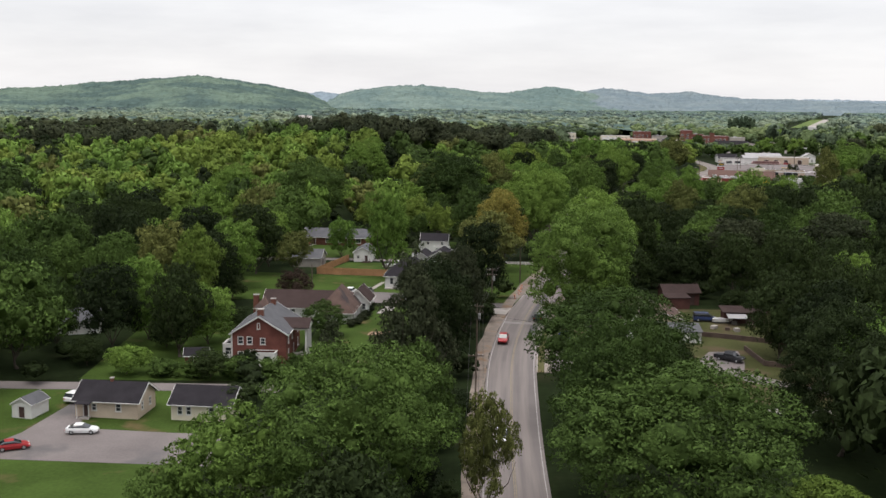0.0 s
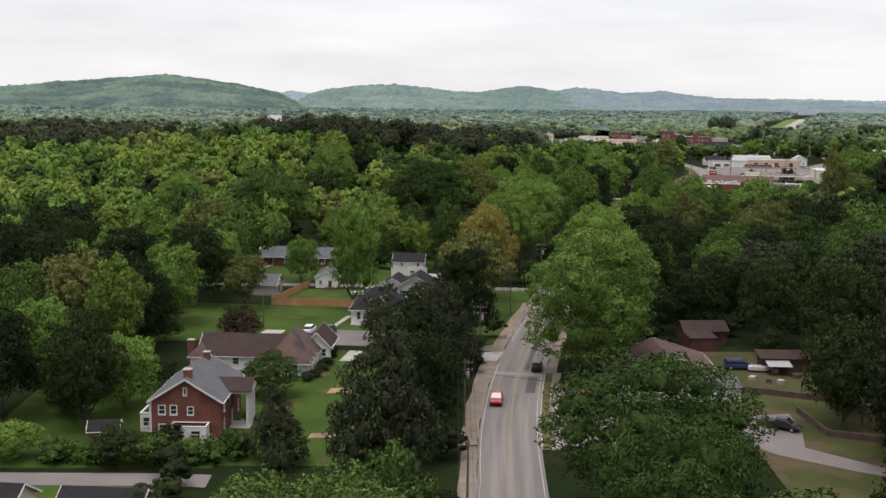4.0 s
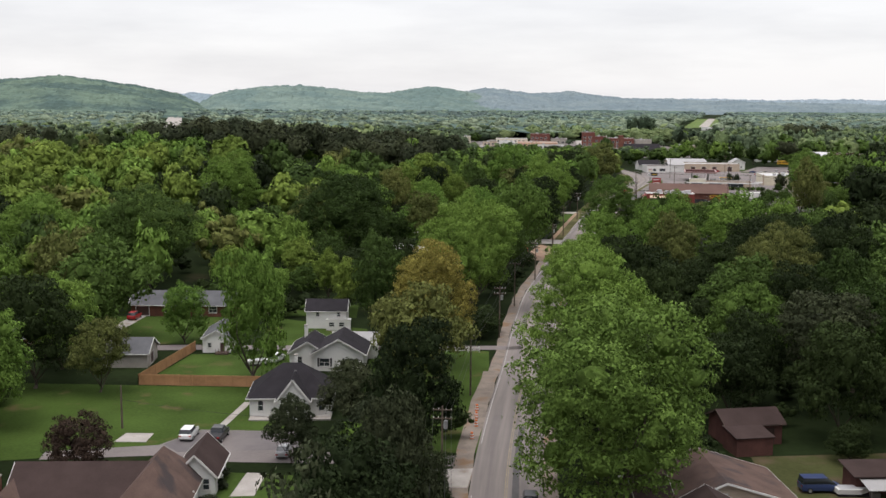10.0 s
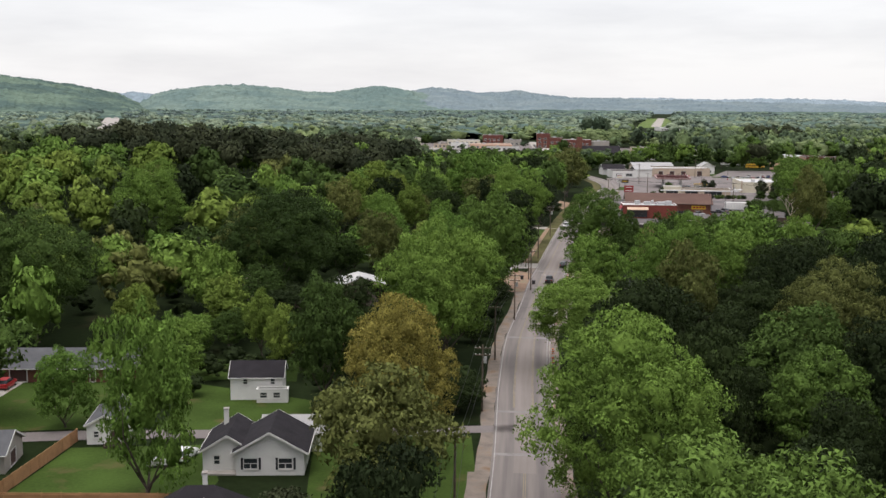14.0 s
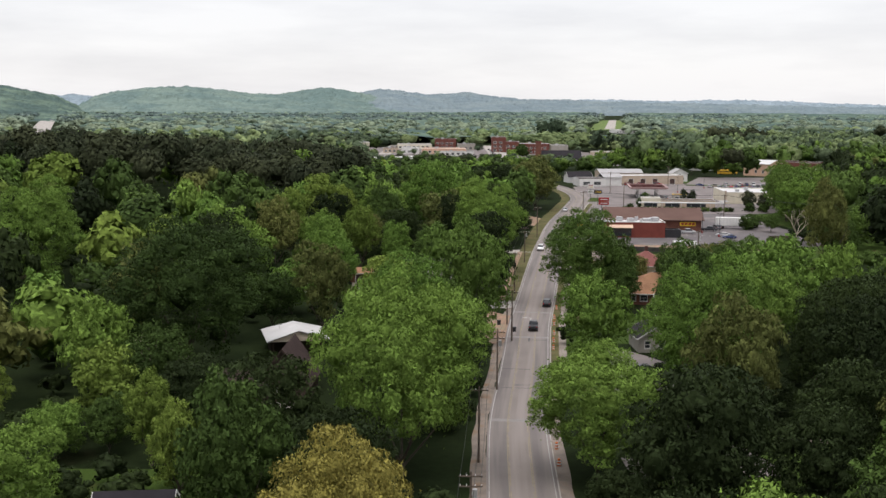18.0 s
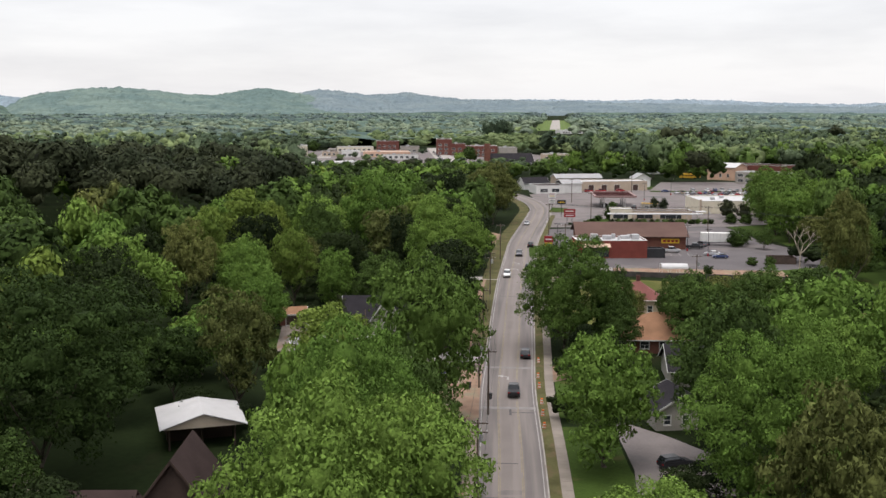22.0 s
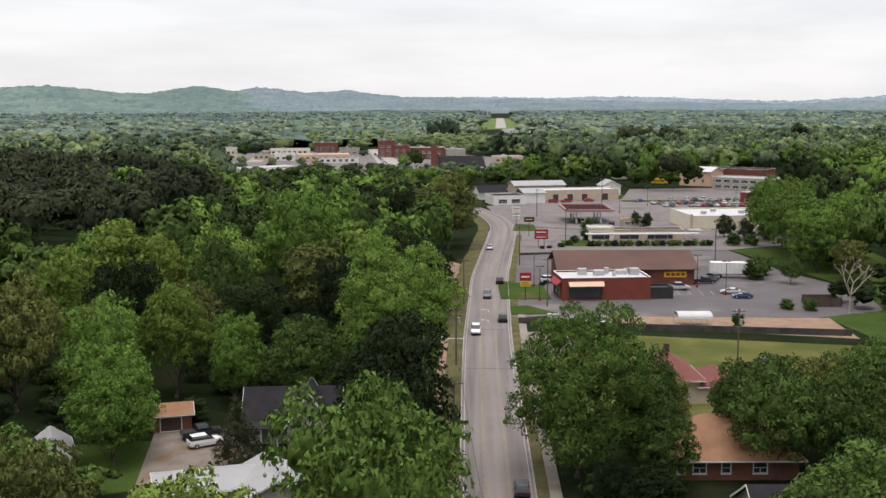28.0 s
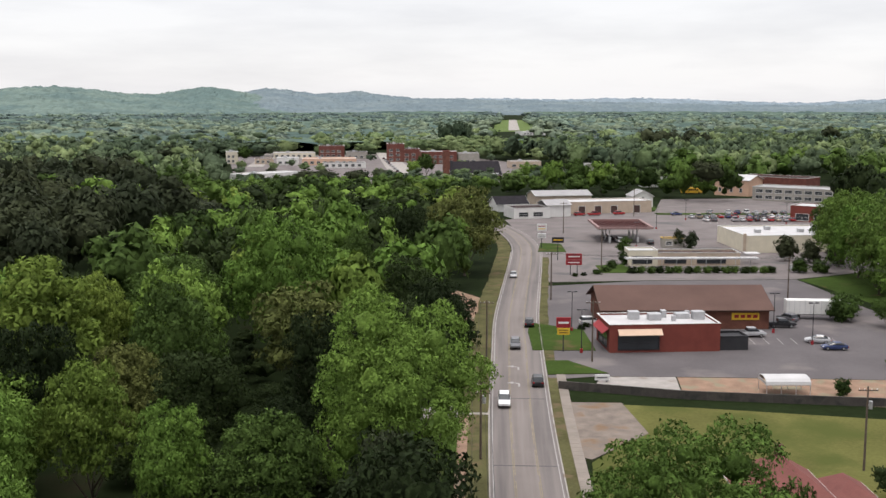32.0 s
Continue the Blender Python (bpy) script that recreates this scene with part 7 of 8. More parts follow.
utility_pole(53.5, 479, 7.5, 0, 0, label="dark wooden pole beside the gravel yard")


def lamp_post(x, y, high, turn, label="dark car park lamp post on a red base"):
    p = tagged(holder("lamp_post", x, y, lie(x, y), turn), label, "lamp post", "car park lamps")
    rod("base", (0, 0, -0.2), (0, 0, 0.8), 0.28, 0.26, SIGN_RED, p, n=10)
    rod("shaft", (0, 0, 0.797), (0, 0, high), 0.09, 0.06, DARK_METAL, p)
    for s in (-1, 1):
        head = box("lamp_head", s * 0.25 if s > 0 else -0.95, -0.2, high - 0.12, 0.95 if s > 0 else -0.25, 0.2, high + 0.06, DARK_METAL, p, bevel=0.03)
        box("lens", s * 0.3 if s > 0 else -0.9, -0.15, high - 0.14, 0.9 if s > 0 else -0.3, 0.15, high - 0.122, SIGN_WHITE, head)
    rod("arm", (-0.3, 0, high - 0.04), (0.3, 0, high - 0.04), 0.03, 0.03, DARK_METAL, p, n=6)


for x, y in ((128.9, 573), (134.5, 590), (173.2, 566.5), (172, 577.3), (205, 700), (236, 745), (262, 770), (290, 745)):
    lamp_post(x, y, 8.0, -16)


# ---------------------------------------------------------------- signs
def pole_sign(x, y, high, panels, turn, label, legs=(0,), name="pole_sign"):
    """A sign on posts. panels: (width, z0, z1, material, bar colours)."""
    s = tagged(holder(name, x, y, lie(x, y), turn), label, "sign")
    for u in legs:
        rod("post", (u, 0, -0.3), (u, 0, high), 0.1, 0.1, DARK_METAL, s)
    for w, z0, z1, mat, bars in panels:
        p = box("panel", -w / 2, -0.16, z0, w / 2, 0.16, z1, mat, s, bevel=0.03)
        for i, bm_ in enumerate(bars):
            t = (z1 - z0) / (len(bars) + 0.6)
            zc = z1 - t * (i + 0.8)
            box("bar", -w * 0.36, -0.19, zc - t * 0.15, w * 0.36, -0.164, zc + t * 0.15, bm_, p)
    return s


pole_sign(126, 574.6, 5.6, [(2.6, 4.5, 6.4, SIGN_RED, [SIGN_WHITE]), (2.2, 3.2, 4.45, SIGN_YELLOW, [SIGN_BLACK, SIGN_BLACK])], -18, "restaurant pole sign, red over yellow panels")
pole_sign(163.8, 655, 4.6, [(4.2, 4.0, 5.6, SIGN_RED, [SIGN_WHITE]), (4.2, 2.6, 3.9, SIGN_RED, [SIGN_WHITE])], -18, "twin red panels on two white posts", (-0.9, 0.9))
pole_sign(170.8, 682, 6.2, [(3.4, 5.0, 6.6, SIGN_BLACK, [SIGN_YELLOW])], -18, "black sign with a yellow band on a post")
pole_sign(176.5, 708, 7.0, [(3.0, 5.4, 7.6, SIGN_WHITE, [SIGN_RED, SIGN_YELLOW]), (2.6, 3.2, 4.6, SIGN_WHITE, [SIGN_BLACK, SIGN_BLACK])], -18, "petrol price sign with white panels")
pole_sign(24.3, 218.0, 1.2, [(2.2, 0.9, 2.2, SIGN_BLUE, [SIGN_WHITE, SIGN_WHITE])], -3, "small blue roadside sign with white lines", (-0.8, 0.8))
pole_sign(62.2, 452.0, 1.8, [(2.2, 1.2, 2.2, SIGN_WHITE, [SIGN_BLUE])], -10, "white notice board on posts at the corner", (-0.8, 0.8))
pole_sign(123.6, 553.2, 1.0, [(2.4, 0.4, 1.3, SIGN_WHITE, [SIGN_BLACK])], -18, "low white board with black marks", (-0.8, 0.8))

# ---------------------------------------------------------------- vehicles
PAINT = {k: material("paint_" + k, c, 0.35, metal=0.1, vary=0.06, coat=0.5) for k, c in
         {"white": (0.68, 0.68, 0.68), "black": (0.022, 0.022, 0.025), "red": (0.30, 0.022, 0.025), "blue": (0.035, 0.05, 0.12), "silver": (0.40, 0.40, 0.41), "grey": (0.12, 0.12, 0.13), "tan": (0.32, 0.27, 0.20), "yellow": (0.55, 0.33, 0.04)}.items()}
TYRE = material("tyre", (0.02, 0.02, 0.02), 0.9, vary=0.2)
RIM = material("rim", (0.42, 0.42, 0.43), 0.35, metal=0.7, vary=0.1)
CAR_GLASS = material("car_glass", (0.018, 0.021, 0.025), 0.05, vary=0.1, spec=0.6)
HEAD = material("headlamp", (0.7, 0.7, 0.68), 0.15, vary=0.05)
TAIL = material("tail_lamp", (0.30, 0.01, 0.01), 0.2, vary=0.05)


def loft(sections, bevel=0.0):
    """A closed body from cross-sections along x: (x, z0, z1, half width low, half width high)."""
    bm = bmesh.new()
    rings = []
    for x, z0, z1, w0, w1 in sections:
        zm = z0 + (z1 - z0) * 0.55
        rings.append([bm.verts.new(p) for p in ((x, -w0 * 0.94, z0), (x, -w0, zm), (x, -w1, z1), (x, w1, z1), (x, w0, zm), (x, w0 * 0.94, z0))])
    for a, b in zip(rings, rings[1:]):
        for i in range(6):
            bm.faces.new((a[i], a[(i + 1) % 6], b[(i + 1) % 6], b[i]))
    bm.faces.new(rings[0][::-1])
    bm.faces.new(rings[-1])
    bmesh.ops.recalc_face_normals(bm, faces=bm.faces[:])
    return bm


STYLES = {
    "sedan": dict(l=4.7, w=0.9, body=[(-2.35, 0.45, 0.78, 0.78, 0.72), (-2.2, 0.3, 0.98, 0.88, 0.8), (-1.3, 0.25, 1.0, 0.9, 0.82), (0.9, 0.25, 0.98, 0.9, 0.82), (1.9, 0.27, 0.84, 0.88, 0.76), (2.35, 0.42, 0.62, 0.76, 0.66)],
                  cabin=[(-1.85, 0.98, 1.02, 0.78, 0.74), (-1.05, 0.98, 1.41, 0.8, 0.62), (0.15, 0.98, 1.43, 0.8, 0.62), (1.2, 0.96, 1.0, 0.78, 0.72)], roof=(-1.08, 0.2, 1.44, 0.62)),
    "suv": dict(l=4.8, w=0.96, body=[(-2.4, 0.5, 0.95, 0.86, 0.82), (-2.3, 0.35, 1.1, 0.95, 0.88), (-1.3, 0.3, 1.12, 0.96, 0.9), (0.9, 0.3, 1.1, 0.96, 0.9), (1.9, 0.33, 1.0, 0.94, 0.84), (2.4, 0.5, 0.8, 0.84, 0.76)],
                cabin=[(-2.25, 1.1, 1.14, 0.86, 0.84), (-1.95, 1.1, 1.68, 0.88, 0.7), (0.1, 1.1, 1.7, 0.88, 0.7), (1.1, 1.08, 1.12, 0.86, 0.8)], roof=(-1.98, 0.15, 1.71, 0.7)),
    "pickup": dict(l=5.7, w=1.0, body=[(-2.85, 0.6, 1.12, 0.94, 0.94), (-2.75, 0.45, 1.15, 0.98, 0.96), (-0.85, 0.42, 1.15, 1.0, 0.96), (1.2, 0.42, 1.15, 1.0, 0.94), (2.4, 0.44, 1.08, 0.98, 0.88), (2.85, 0.6, 0.85, 0.9, 0.82)],
                   cabin=[(-0.95, 1.13, 1.17, 0.9, 0.88), (-0.75, 1.13, 1.82, 0.9, 0.74), (0.75, 1.13, 1.84, 0.9, 0.74), (1.55, 1.12, 1.16, 0.9, 0.84)], roof=(-0.78, 0.8, 1.85, 0.74)),
    "van": dict(l=5.1, w=0.98, body=[(-2.55, 0.45, 1.05, 0.9, 0.9), (-2.5, 0.32, 1.15, 0.97, 0.95), (0.9, 0.32, 1.15, 0.98, 0.94), (2.0, 0.35, 1.02, 0.96, 0.86), (2.55, 0.5, 0.8, 0.84, 0.78)],
                cabin=[(-2.5, 1.13, 1.17, 0.94, 0.92), (-2.35, 1.13, 1.9, 0.94, 0.8), (0.6, 1.13, 1.92, 0.94, 0.8), (1.75, 1.1, 1.14, 0.9, 0.84)], roof=(-2.38, 0.66, 1.93, 0.8)),
}
CAR_MESH = {}


def car_meshes(style):
    if style in CAR_MESH:
        return CAR_MESH[style]
    s, out_ = STYLES[style], {}

    def keep(name, bm, mat):
        me = bpy.data.meshes.new(name)
        bm.to_mesh(me)
        bm.free()
        me.materials.append(mat)
        out_[name] = me
    keep("body", loft(s["body"]), PAINT["white"])
    keep("glazing", loft(s["cabin"]), CAR_GLASS)
    a, b, z, w = s["roof"]
    bm = bmesh.new()
    box_bm(bm, a, -w - 0.02, z - 0.05, b, w + 0.02, z + 0.02)
    bmesh.ops.bevel(bm, geom=bm.edges[:], offset=0.03, segments=1, affect="EDGES")
    keep("roof", bm, PAINT["white"])
    bm = bmesh.new()
    tube(bm, (0, -0.11, 0), (0, 0.11, 0), 0.34, 0.34, 14)
    keep("tyre", bm, TYRE)
    bm = bmesh.new()
    tube(bm, (0, -0.13, 0), (0, 0.13, 0), 0.21, 0.21, 10)
    keep("rim", bm, RIM)
    for n, mat in (("headlight", HEAD), ("tail_light", TAIL)):
        bm = bmesh.new()
        box_bm(bm, -0.06, -0.17, -0.08, 0.06, 0.17, 0.08)
        keep(n, bm, mat)
    if style == "pickup":
        bm = bmesh.new()
        box_bm(bm, -2.65, -0.8, 1.152, -1.05, 0.8, 1.165)
        keep("bed", bm, DARK_METAL)
    CAR_MESH[style] = out_
    return out_


def car(style, paint, x, y, turn, label, category="car"):
    m, s = car_meshes(style), STYLES[style]
    z = max(lie(x, y), 0) * 0 + lie(x, y) + 0.06
    c = tagged(holder({"suv": "car", "sedan": "car", "pickup": "pickup_truck", "van": "van"}[style], x, y, z, turn), label, category, "vehicles")

    def add(name, parent, loc=(0, 0, 0), mat=None):
        o = new(name, m[name])
        o.parent, o.location = parent, loc
        if mat:
            o.material_slots[0].link, o.material_slots[0].material = "OBJECT", mat
        return o
    body = add("body", c, mat=PAINT[paint])
    add("glazing", c)
    add("roof", c, mat=PAINT[paint])
    if style == "pickup":
        add("bed", c)
    half, wide = s["l"] / 2, s["w"]
    for sx in (-0.6, 0.62):
        for sy in (-1, 1):
            t = add("tyre", c, (sx * half, sy * (wide - 0.12), 0.34))
            add("rim", t)
    for sy in (-1, 1):
        add("headlight", body, (half - 0.16, sy * wide * 0.66, s["body"][-1][1] + 0.24))
        add("tail_light", body, (-half + 0.05, sy * wide * 0.74, s["body"][0][2] - 0.1))
    return c


def along(y):
    return 90 - math.degrees(math.atan((float(np.interp(y + 4, RY, RX)) - float(np.interp(y - 4, RY, RX))) / 8))


def street_car(style, paint, y, lane, label, category="car"):
    c, s = road_at(y)
    p = c + s * lane
    car(style, paint, p.x, p.y, along(y) + (180 if lane < 0 else 0), label, category)


for row in (("sedan", "white", -53.9, 158.2, 4, "white saloon parked on the cottage drive"), ("sedan", "red", -61.4, 150.8, 25, "dark red saloon parked on the cottage drive"), ("suv", "white", -60.2, 174.5, 75, "white car parked beside the shed"),
            ("suv", "white", -23.2, 267.3, 82, "white estate car parked by the lawn"), ("pickup", "black", -19.0, 266.2, 80, "black pickup parked by the lawn", "truck"), ("sedan", "silver", -9.5, 258.5, 85, "grey car parked on the side drive"),
            ("suv", "red", -45.2, 353.5, 80, "red car in the ranch house drive"), ("suv", "white", -12.8, 312, 70, "white car behind the house"), ("van", "blue", 57.6, 238.6, -4, "dark blue van parked in the back yard", "van"),
            ("pickup", "black", 54.4, 204.4, -38, "black pickup on the gravel drive", "truck"), ("suv", "white", 46.3, 493.8, 12, "white car parked in the gravel yard"), ("pickup", "black", 46.2, 497.6, 10, "black pickup parked in the gravel yard", "truck"),
            ("suv", "black", 81.2, 403.5, 5, "black car in a shaded drive"),
            ("suv", "white", 140.8, 594.5, -10, "white car beside the store"), ("sedan", "white", 166.1, 586.2, -15, "white saloon parked at the store"), ("pickup", "silver", 165.8, 575.6, -14, "silver pickup in the car park", "truck"),
            ("pickup", "black", 176.6, 581.4, -20, "black pickup in the car park", "truck"), ("sedan", "silver", 175.0, 567.4, 150, "silver car in the car park"), ("sedan", "blue", 174.6, 561.8, 160, "dark blue car in the car park"),
            ("suv", "grey", 181.2, 586.0, 100, "grey car beside the store"), ("suv", "white", 206, 714, 80, "white car at the pumps"), ("sedan", "black", 205.5, 720, 80, "black car at the pumps"), ("suv", "black", 213, 706, 70, "black car at the pumps"),
            ("suv", "red", 230, 798, 10, "red car by the workshops"), ("pickup", "red", 236, 797, 15, "red pickup by the workshops", "truck"), ("suv", "red", 247, 797, 8, "red car by the workshops"), ("sedan", "blue", 268, 788, -10, "dark blue car by the workshops")):
    car(*row)
for row in (("suv", "white", 156.5, -1.5, "white car driving on the street"), ("pickup", "red", 217, -2.6, "red pickup driving on the street", "truck"), ("suv", "black", 238, 3.0, "black car driving on the street"),
            ("pickup", "black", 442, 1.0, "black pickup driving on the street", "truck"), ("suv", "black", 466, 2.9, "black car driving on the street"),
            ("suv", "black", 556, 3.0, "black car driving on the street"), ("suv", "grey", 580, -0.4, "grey car driving on the street"), ("suv", "white", 545, -2.4, "white car driving on the street"), ("suv", "black", 598, 2.6, "black car driving on the street"), ("sedan", "silver", 655, -2.4, "silver car driving on the street")):
    street_car(*row)
# rows of parked cars before the shops
rng = random.Random(31)
for row_, (x0, y0, x1, y1, n) in enumerate(((262, 765, 298, 753, 15), (268, 776, 306, 764, 15), (280, 790, 312, 779, 10))):
    for i in range(n):
        if rng.random() < 0.14:
            continue
        f = i / (n - 1)
        paint = rng.choice(["white", "silver", "grey", "black", "blue", "red", "tan", "silver", "white"])
        car(rng.choice(["sedan", "suv", "sedan", "pickup"]), paint, x0 + (x1 - x0) * f, y0 + (y1 - y0) * f, 72 + rng.uniform(-3, 3), paint + " car parked in the row before the shops")
for i in range(9):
    paint = rng.choice(["white", "silver", "grey", "black", "red"])
    car("suv", paint, 231 + i * 4.2, 1082 + i * 22, 80, paint + " car parked along the town street")


def trailer(x, y, turn, label, long=13.0):
    """A box trailer on its wheels."""
    t = tagged(holder("semi_trailer", x, y, lie(x, y) + 0.05, turn), label, "trailer")
    box("box_body", 0, -1.3, 1.1, long, 1.3, 4.0, SIDING["white"], t, bevel=0.04)
    for i in range(12):
        for s in (-1.3, 1.3):
            box("rib", 0.5 + i * (long - 1) / 11, s - 0.03, 1.15, 0.58 + i * (long - 1) / 11, s + 0.03, 3.95, METAL, t)
    box("chassis", 0.5, -0.6, 0.85, long - 0.3, 0.6, 1.097, DARK_METAL, t)
    for x_ in (1.2, 2.4):
        for s in (-1, 1):
            rod("wheel", (x_, s * 1.0 - 0.22, 0.5), (x_, s * 1.0 + 0.22, 0.5), 0.5, 0.5, TYRE, t, n=14)
    for s in (-0.7, 0.7):
        box("landing_leg", long - 2.6, s - 0.08, 0.0, long - 2.4, s + 0.08, 0.848, DARK_METAL, t)


trailer(182.6, 589.0, -22, "long white box trailer parked behind the store")


def school_bus(x, y, turn, label):
    b = tagged(holder("school_bus", x, y, lie(x, y) + 0.05, turn), label, "bus")
    bm = loft([(-5.2, 0.6, 2.95, 1.2, 1.05), (-5.1, 0.5, 3.1, 1.25, 1.1), (3.6, 0.5, 3.1, 1.25, 1.1), (3.8, 0.5, 2.3, 1.22, 1.05), (3.82, 0.5, 1.7, 1.1, 1.0), (5.2, 0.6, 1.5, 1.0, 0.9)])
    part("body", bm, PAINT["yellow"], b)
    for i in range(9):
        for s in (-1, 1):
            box("window", -4.8 + i * 0.92, s * 1.26 - 0.02, 1.75, -4.1 + i * 0.92, s * 1.26 + 0.02, 2.5, CAR_GLASS, b)
    for x_ in (-3.2, 3.9):
        for s in (-1, 1):
            rod("wheel", (x_, s * 1.05 - 0.16, 0.48), (x_, s * 1.05 + 0.16, 0.48), 0.48, 0.48, TYRE, b, n=12)


for x, y in ((331, 886), (335, 889), (352, 874), (346, 879)):
    school_bus(x, y, -25, "yellow school bus parked by the school")


def arched_carport(x, y, turn, label):
    c = tagged(holder("metal_carport", x, y, lie(x, y), turn), label, "carport")
    prof = [(-2.2, 1.9), (-2.05, 2.4), (-1.5, 2.8), (0, 3.0), (1.5, 2.8), (2.05, 2.4), (2.2, 1.9)]
    bm = bmesh.new()
    ring = prof + [(a * 0.97, z - 0.06) for a, z in prof[::-1]]
    ends = [[bm.verts.new((x_, a, z)) for a, z in ring] for x_ in (0, 7)]
    for i in range(len(ring)):
        j = (i + 1) % len(ring)
        bm.faces.new((ends[0][i], ends[1][i], ends[1][j], ends[0][j]))
    for k in range(len(prof) - 1):
        for e in ends:
            bm.faces.new((e[k], e[k + 1], e[-2 - k], e[-1 - k]))
    part("roof", bm, SHINGLE["white"], c)
    for u in (0.1, 2.4, 4.7, 6.9):
        for v in (-2.15, 2.15):
            box("leg", u - 0.04, v - 0.04, -0.2, u + 0.04, v + 0.04, 1.9, METAL, c)
    box("gable_panel", 0.0, -2.1, 1.9, 0.05, 2.1, 2.35, SHINGLE["white"], c)


arched_carport(145.2, 540.4, -17, "white arched metal carport on the slab")
MARKER = material("marker_orange", (0.55, 0.13, 0.03), 0.6, vary=0.1)


def barrel(x, y):
    b = tagged(holder("traffic_barrel", x, y, lie(x, y), 0), "orange and white road-work barrel", "traffic barrel", "road-work barrels")
    for i in range(5):
        rod("band", (0, 0, i * 0.2), (0, 0, i * 0.2 + 0.2), 0.28 - i * 0.018, 0.265 - i * 0.018, MARKER if i % 2 == 0 else SIGN_WHITE, b, n=10)
    rod("foot", (0, 0, -0.05), (0, 0, 0.04), 0.36, 0.36, TYRE, b, n=10)


for y, o in ((425, 5.2), (431, 5.3), (437, 5.4), (446, 5.3), (452, 5.2), (462, 5.3), (360, 5.2), (367, 5.3), (268, -5.6), (272, -5.9), (262, -5.7), (276, -6.2)):
    c, s = road_at(y)
    p = c + s * o
    barrel(p.x, p.y)


def excavator(x, y, turn, label):
    """A small tracked digger."""
    e = tagged(holder("excavator", x, y, lie(x, y), turn), label, "excavator")
    for s in (-0.8, 0.8):
        box("track", -1.3, s - 0.25, 0, 1.3, s + 0.25, 0.6, TYRE, e, bevel=0.15)
    box("turret", -1.2, -0.9, 0.65, 1.0, 0.9, 1.5, MARKER, e, bevel=0.08)
    cab = box("cab", -0.1, -0.85, 1.497, 0.95, 0.1, 2.6, MARKER, e, bevel=0.06)
    box("cab_window", 0.05, -0.9, 1.75, 0.98, 0.13, 2.4, CAR_GLASS, cab)
    beam("boom", (0.9, 0.4, 1.3), (2.6, 0.4, 3.0), 0.28, 0.4, MARKER, e)
    beam("stick", (2.6, 0.4, 3.0), (3.4, 0.4, 1.4), 0.22, 0.3, MARKER, e)
    box("bucket", 3.1, 0.0, 0.7, 3.8, 0.8, 1.4, DARK_METAL, e, bevel=0.1)


excavator(56.5, 438, 60, "small orange excavator at the roadside works")


def litter_bin(x, y, label="black wheeled bin by the roadside"):
    b = tagged(holder("wheeled_bin", x, y, lie(x, y), 20), label, "bin")
    bm = loft([(-0.3, 0.1, 1.0, 0.26, 0.32), (0.3, 0.1, 1.0, 0.26, 0.32)])
    part("bin", bm, DARK_METAL, b)
    box("lid", -0.36, -0.34, 1.003, 0.36, 0.34, 1.08, DARK_METAL, b, bevel=0.02)
    for s in (-0.2, 0.2):
        rod("wheel", (-0.3, s - 0.03, 0.1), (-0.3, s + 0.03, 0.1), 0.1, 0.1, TYRE, b, n=8)


for x, y in ((9.0, 262.5), (65.0, 447), (41.5, 481), (66.5, 440)):
    litter_bin(x, y)


def boat(x, y, turn, label):
    b = tagged(holder("boat", x, y, lie(x, y) + 0.1, turn), label, "boat")
    part("hull", loft([(-2.2, 0.3, 0.9, 0.8, 0.85), (0.6, 0.25, 0.95, 0.85, 0.9), (1.6, 0.4, 1.0, 0.5, 0.6), (2.2, 0.7, 1.05, 0.1, 0.15)]), SIGN_WHITE, b)
    box("cover", -1.9, -0.7, 0.952, 0.9, 0.7, 1.02, METAL, b, bevel=0.02)
    box("trailer_frame", -2.0, -0.6, -0.05, 1.8, 0.6, 0.2, DARK_METAL, b)


boat(-15.6, 309.6, 10, "small white boat on a trailer in the yard")
boat(61.2, 237.0, -5, "white boat beside the shed")
for i, (x, y) in enumerate(((63.5, 236), (66.5, 233), (58.0, 231.5), (60.5, 230), (62.3, 229.2))):
    r = 0.5 + 0.15 * (i % 3)
    b = tagged(holder("yard_crate", x, y, lie(x, y), 25 * i), "weathered crate among yard clutter", "crate", "yard clutter")
    box("crate", -r, -0.5, -0.05, r, 0.5, 0.7, OLD_WOOD if i % 2 else CONCRETE, b, bevel=0.03)


# ---------------------------------------------------------------- hedges, shrubs, bare trees
def shrub(kind, x, y, high, wide, label="rounded green shrub on the grass"):
    rng2 = random.Random(int(x * 31 + y * 7))
    me = tree_model(kind, "bush", rng2.randrange(2))[0]
    e = tagged(holder("shrub", x, y, lie(x, y) - 0.1, rng2.uniform(0, 360)), label, "shrub", "shrubs")
    c = new("foliage", me)
    c.parent, c.scale, c.location = e, (wide, wide, high), (0, 0, -high * 0.12)
    bm = bmesh.new()
    tube(bm, (0, 0, -0.2), (0, 0, high * 0.4), 0.09, 0.05, 6)
    part("stem", bm, BARK, e)


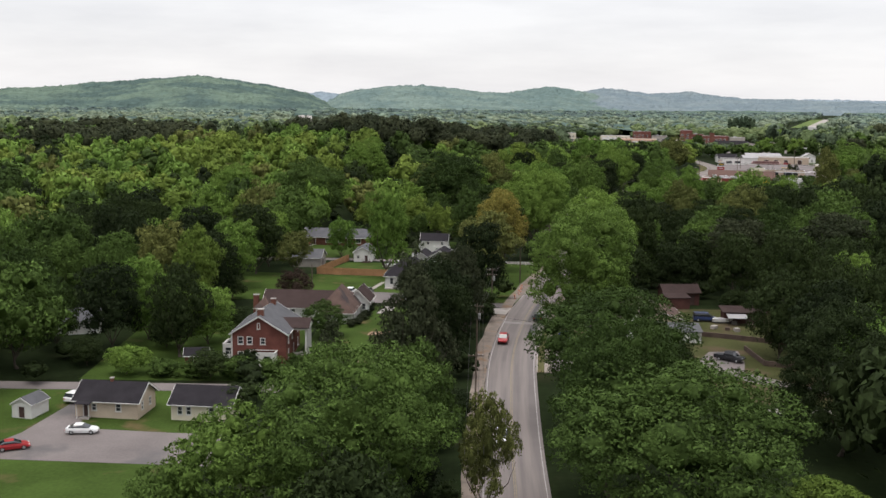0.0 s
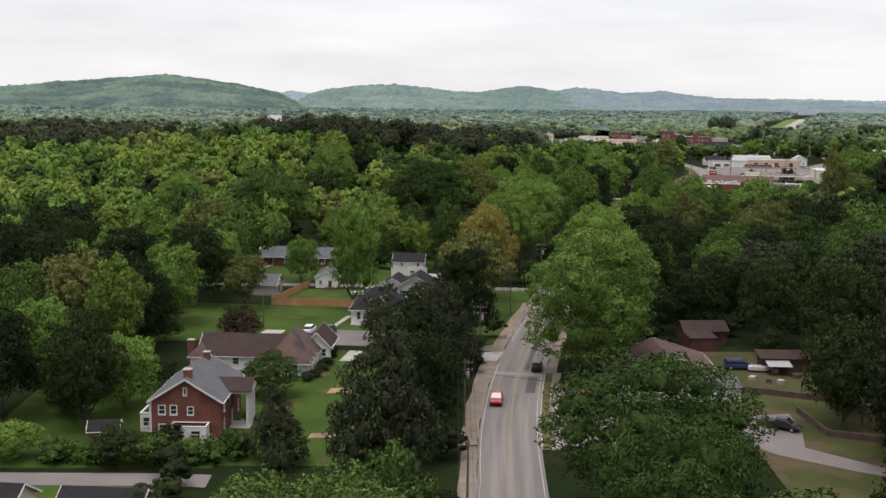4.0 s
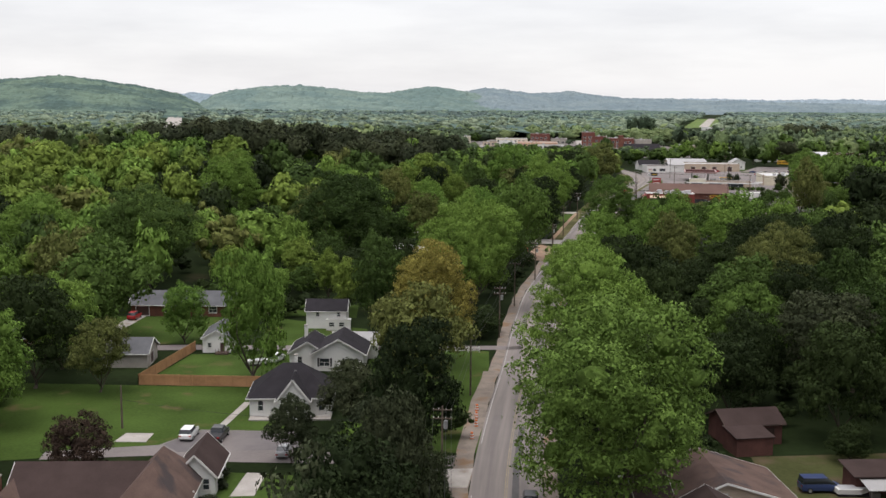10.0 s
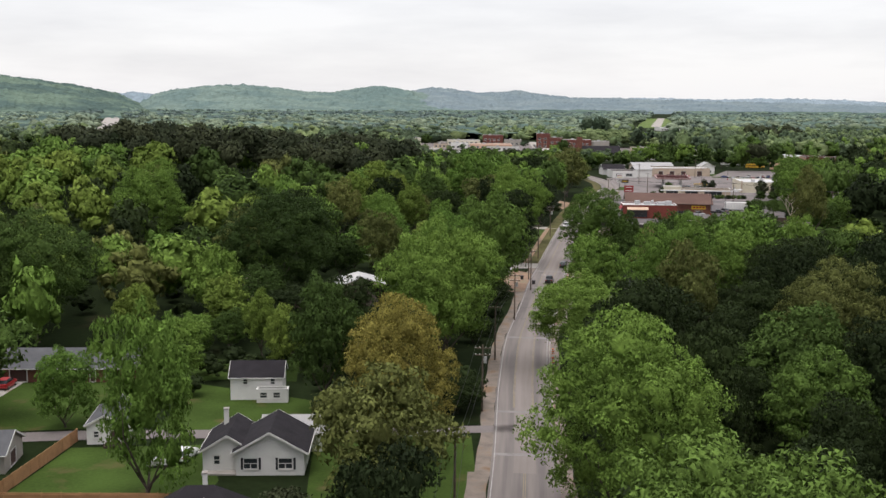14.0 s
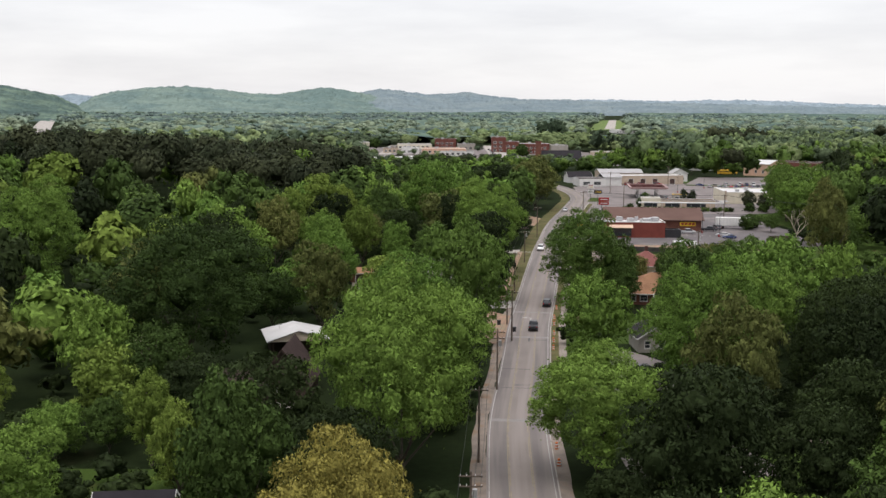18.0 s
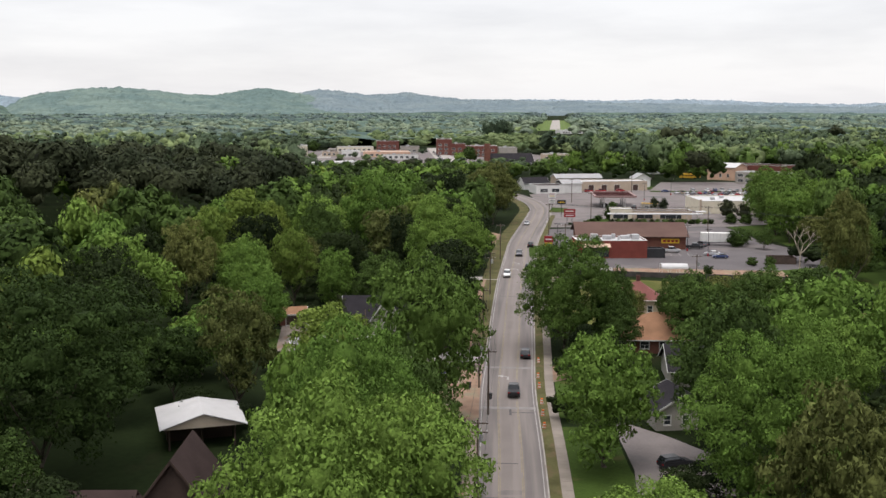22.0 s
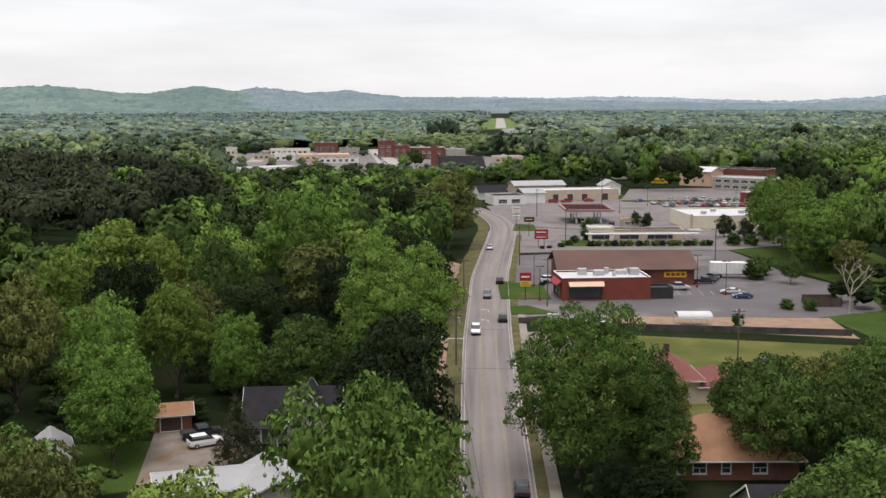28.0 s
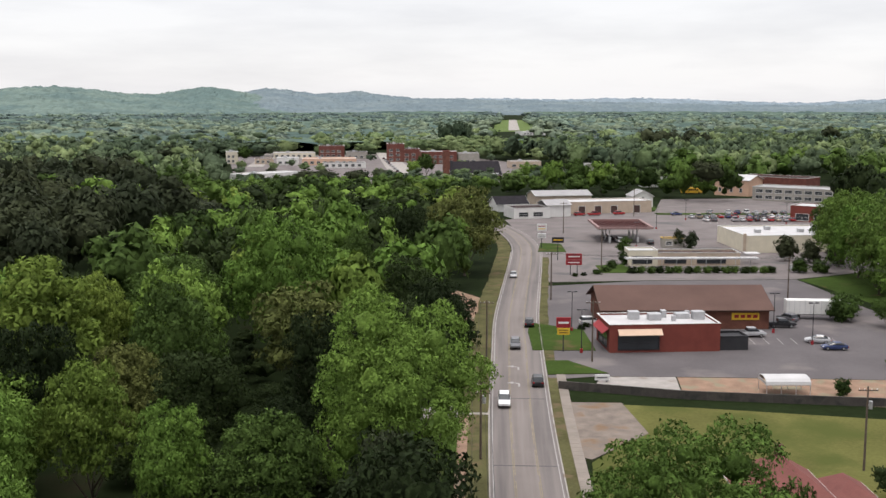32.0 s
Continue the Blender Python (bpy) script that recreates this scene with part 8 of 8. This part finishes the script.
for i in range(16):
    shrub("green" if i % 3 else "deep", 179.5 + i * 2.35, 652.5 - i * 0.75 + (i % 2) * 0.5, 2.4, 3.2, "clipped green hedge shrub in the car park")
for x, y, h, w in ((185.5, 668, 4.5, 5), (178, 662, 3.0, 4), (174, 657, 2.2, 4), (170, 654, 1.8, 3), (196, 690, 6, 6), (222, 640, 5, 6.5), (227, 638, 4.5, 6), (192, 583, 7, 8), (197, 588, 6, 7), (157, 536, 3.5, 3), (177, 548, 3, 4), (181, 545.5, 3.5, 4)):
    shrub("green", x, y, h, w)
for x, y, h, w in ((231, 660, 9, 8), (236, 655, 8, 7), (240, 650, 7, 7), (218, 697, 7, 5), (221, 694, 6.5, 5), (-18.6, 232, 2, 3), (-18.0, 236, 2, 3), (-17.5, 240, 2, 3), (-17, 246, 1.8, 2.5), (-16.8, 250, 1.8, 2.5), (-20, 229.5, 2.2, 3.4)):
    shrub("magnolia", x, y, h, w, "dark clipped evergreen garden shrub")
for x, y, h, w in ((-44, 189.5, 4, 7), (-37, 189, 4.5, 7), (-30.5, 189.5, 4.5, 7), (-26, 191.5, 5, 6), (-50, 190, 4, 7)):
    shrub("green", x, y, h, w, "rounded green shrub of a street-side hedge")
for x, y in ((137, 591), (139, 593), (163, 652), (165.5, 652.5)):
    shrub("deep", x, y, 1.3, 2.0, "low dark shrub planted at a sign")


def bare_tree(x, y, high, label):
    """A leafless pale tree: trunk, boughs and many twigs."""
    e = tagged(holder("bare_tree", x, y, lie(x, y), 0), label, "tree")
    r = random.Random(int(x * 7 + y))
    trunk, twigs = bmesh.new(), bmesh.new()

    def grow(p, d, length, rad, depth):
        q = p + d * length
        tube(trunk if depth < 2 else twigs, p, q, rad, rad * 0.65, 5, cap=False)
        if depth < 5:
            for _ in range(2 if depth else 4):
                nd = (d + Vector((r.uniform(-0.8, 0.8), r.uniform(-0.8, 0.8), r.uniform(-0.2, 0.45)))).normalized()
                grow(q, nd, length * r.uniform(0.6, 0.82), rad * 0.62, depth + 1)
    grow(Vector((0, 0, -0.2)), Vector((0, 0, 1)), high * 0.28, 0.26, 0)
    part("trunk", trunk, BARE, e)
    part("branch_tangle", twigs, BARE, e)


bare_tree(-6, 405, 13, "leafless pale tree with tangled branches")
bare_tree(-1, 398, 11, "leafless pale tree with tangled branches")
bare_tree(187, 540, 15, "thin pale half-bare tree behind the wall")
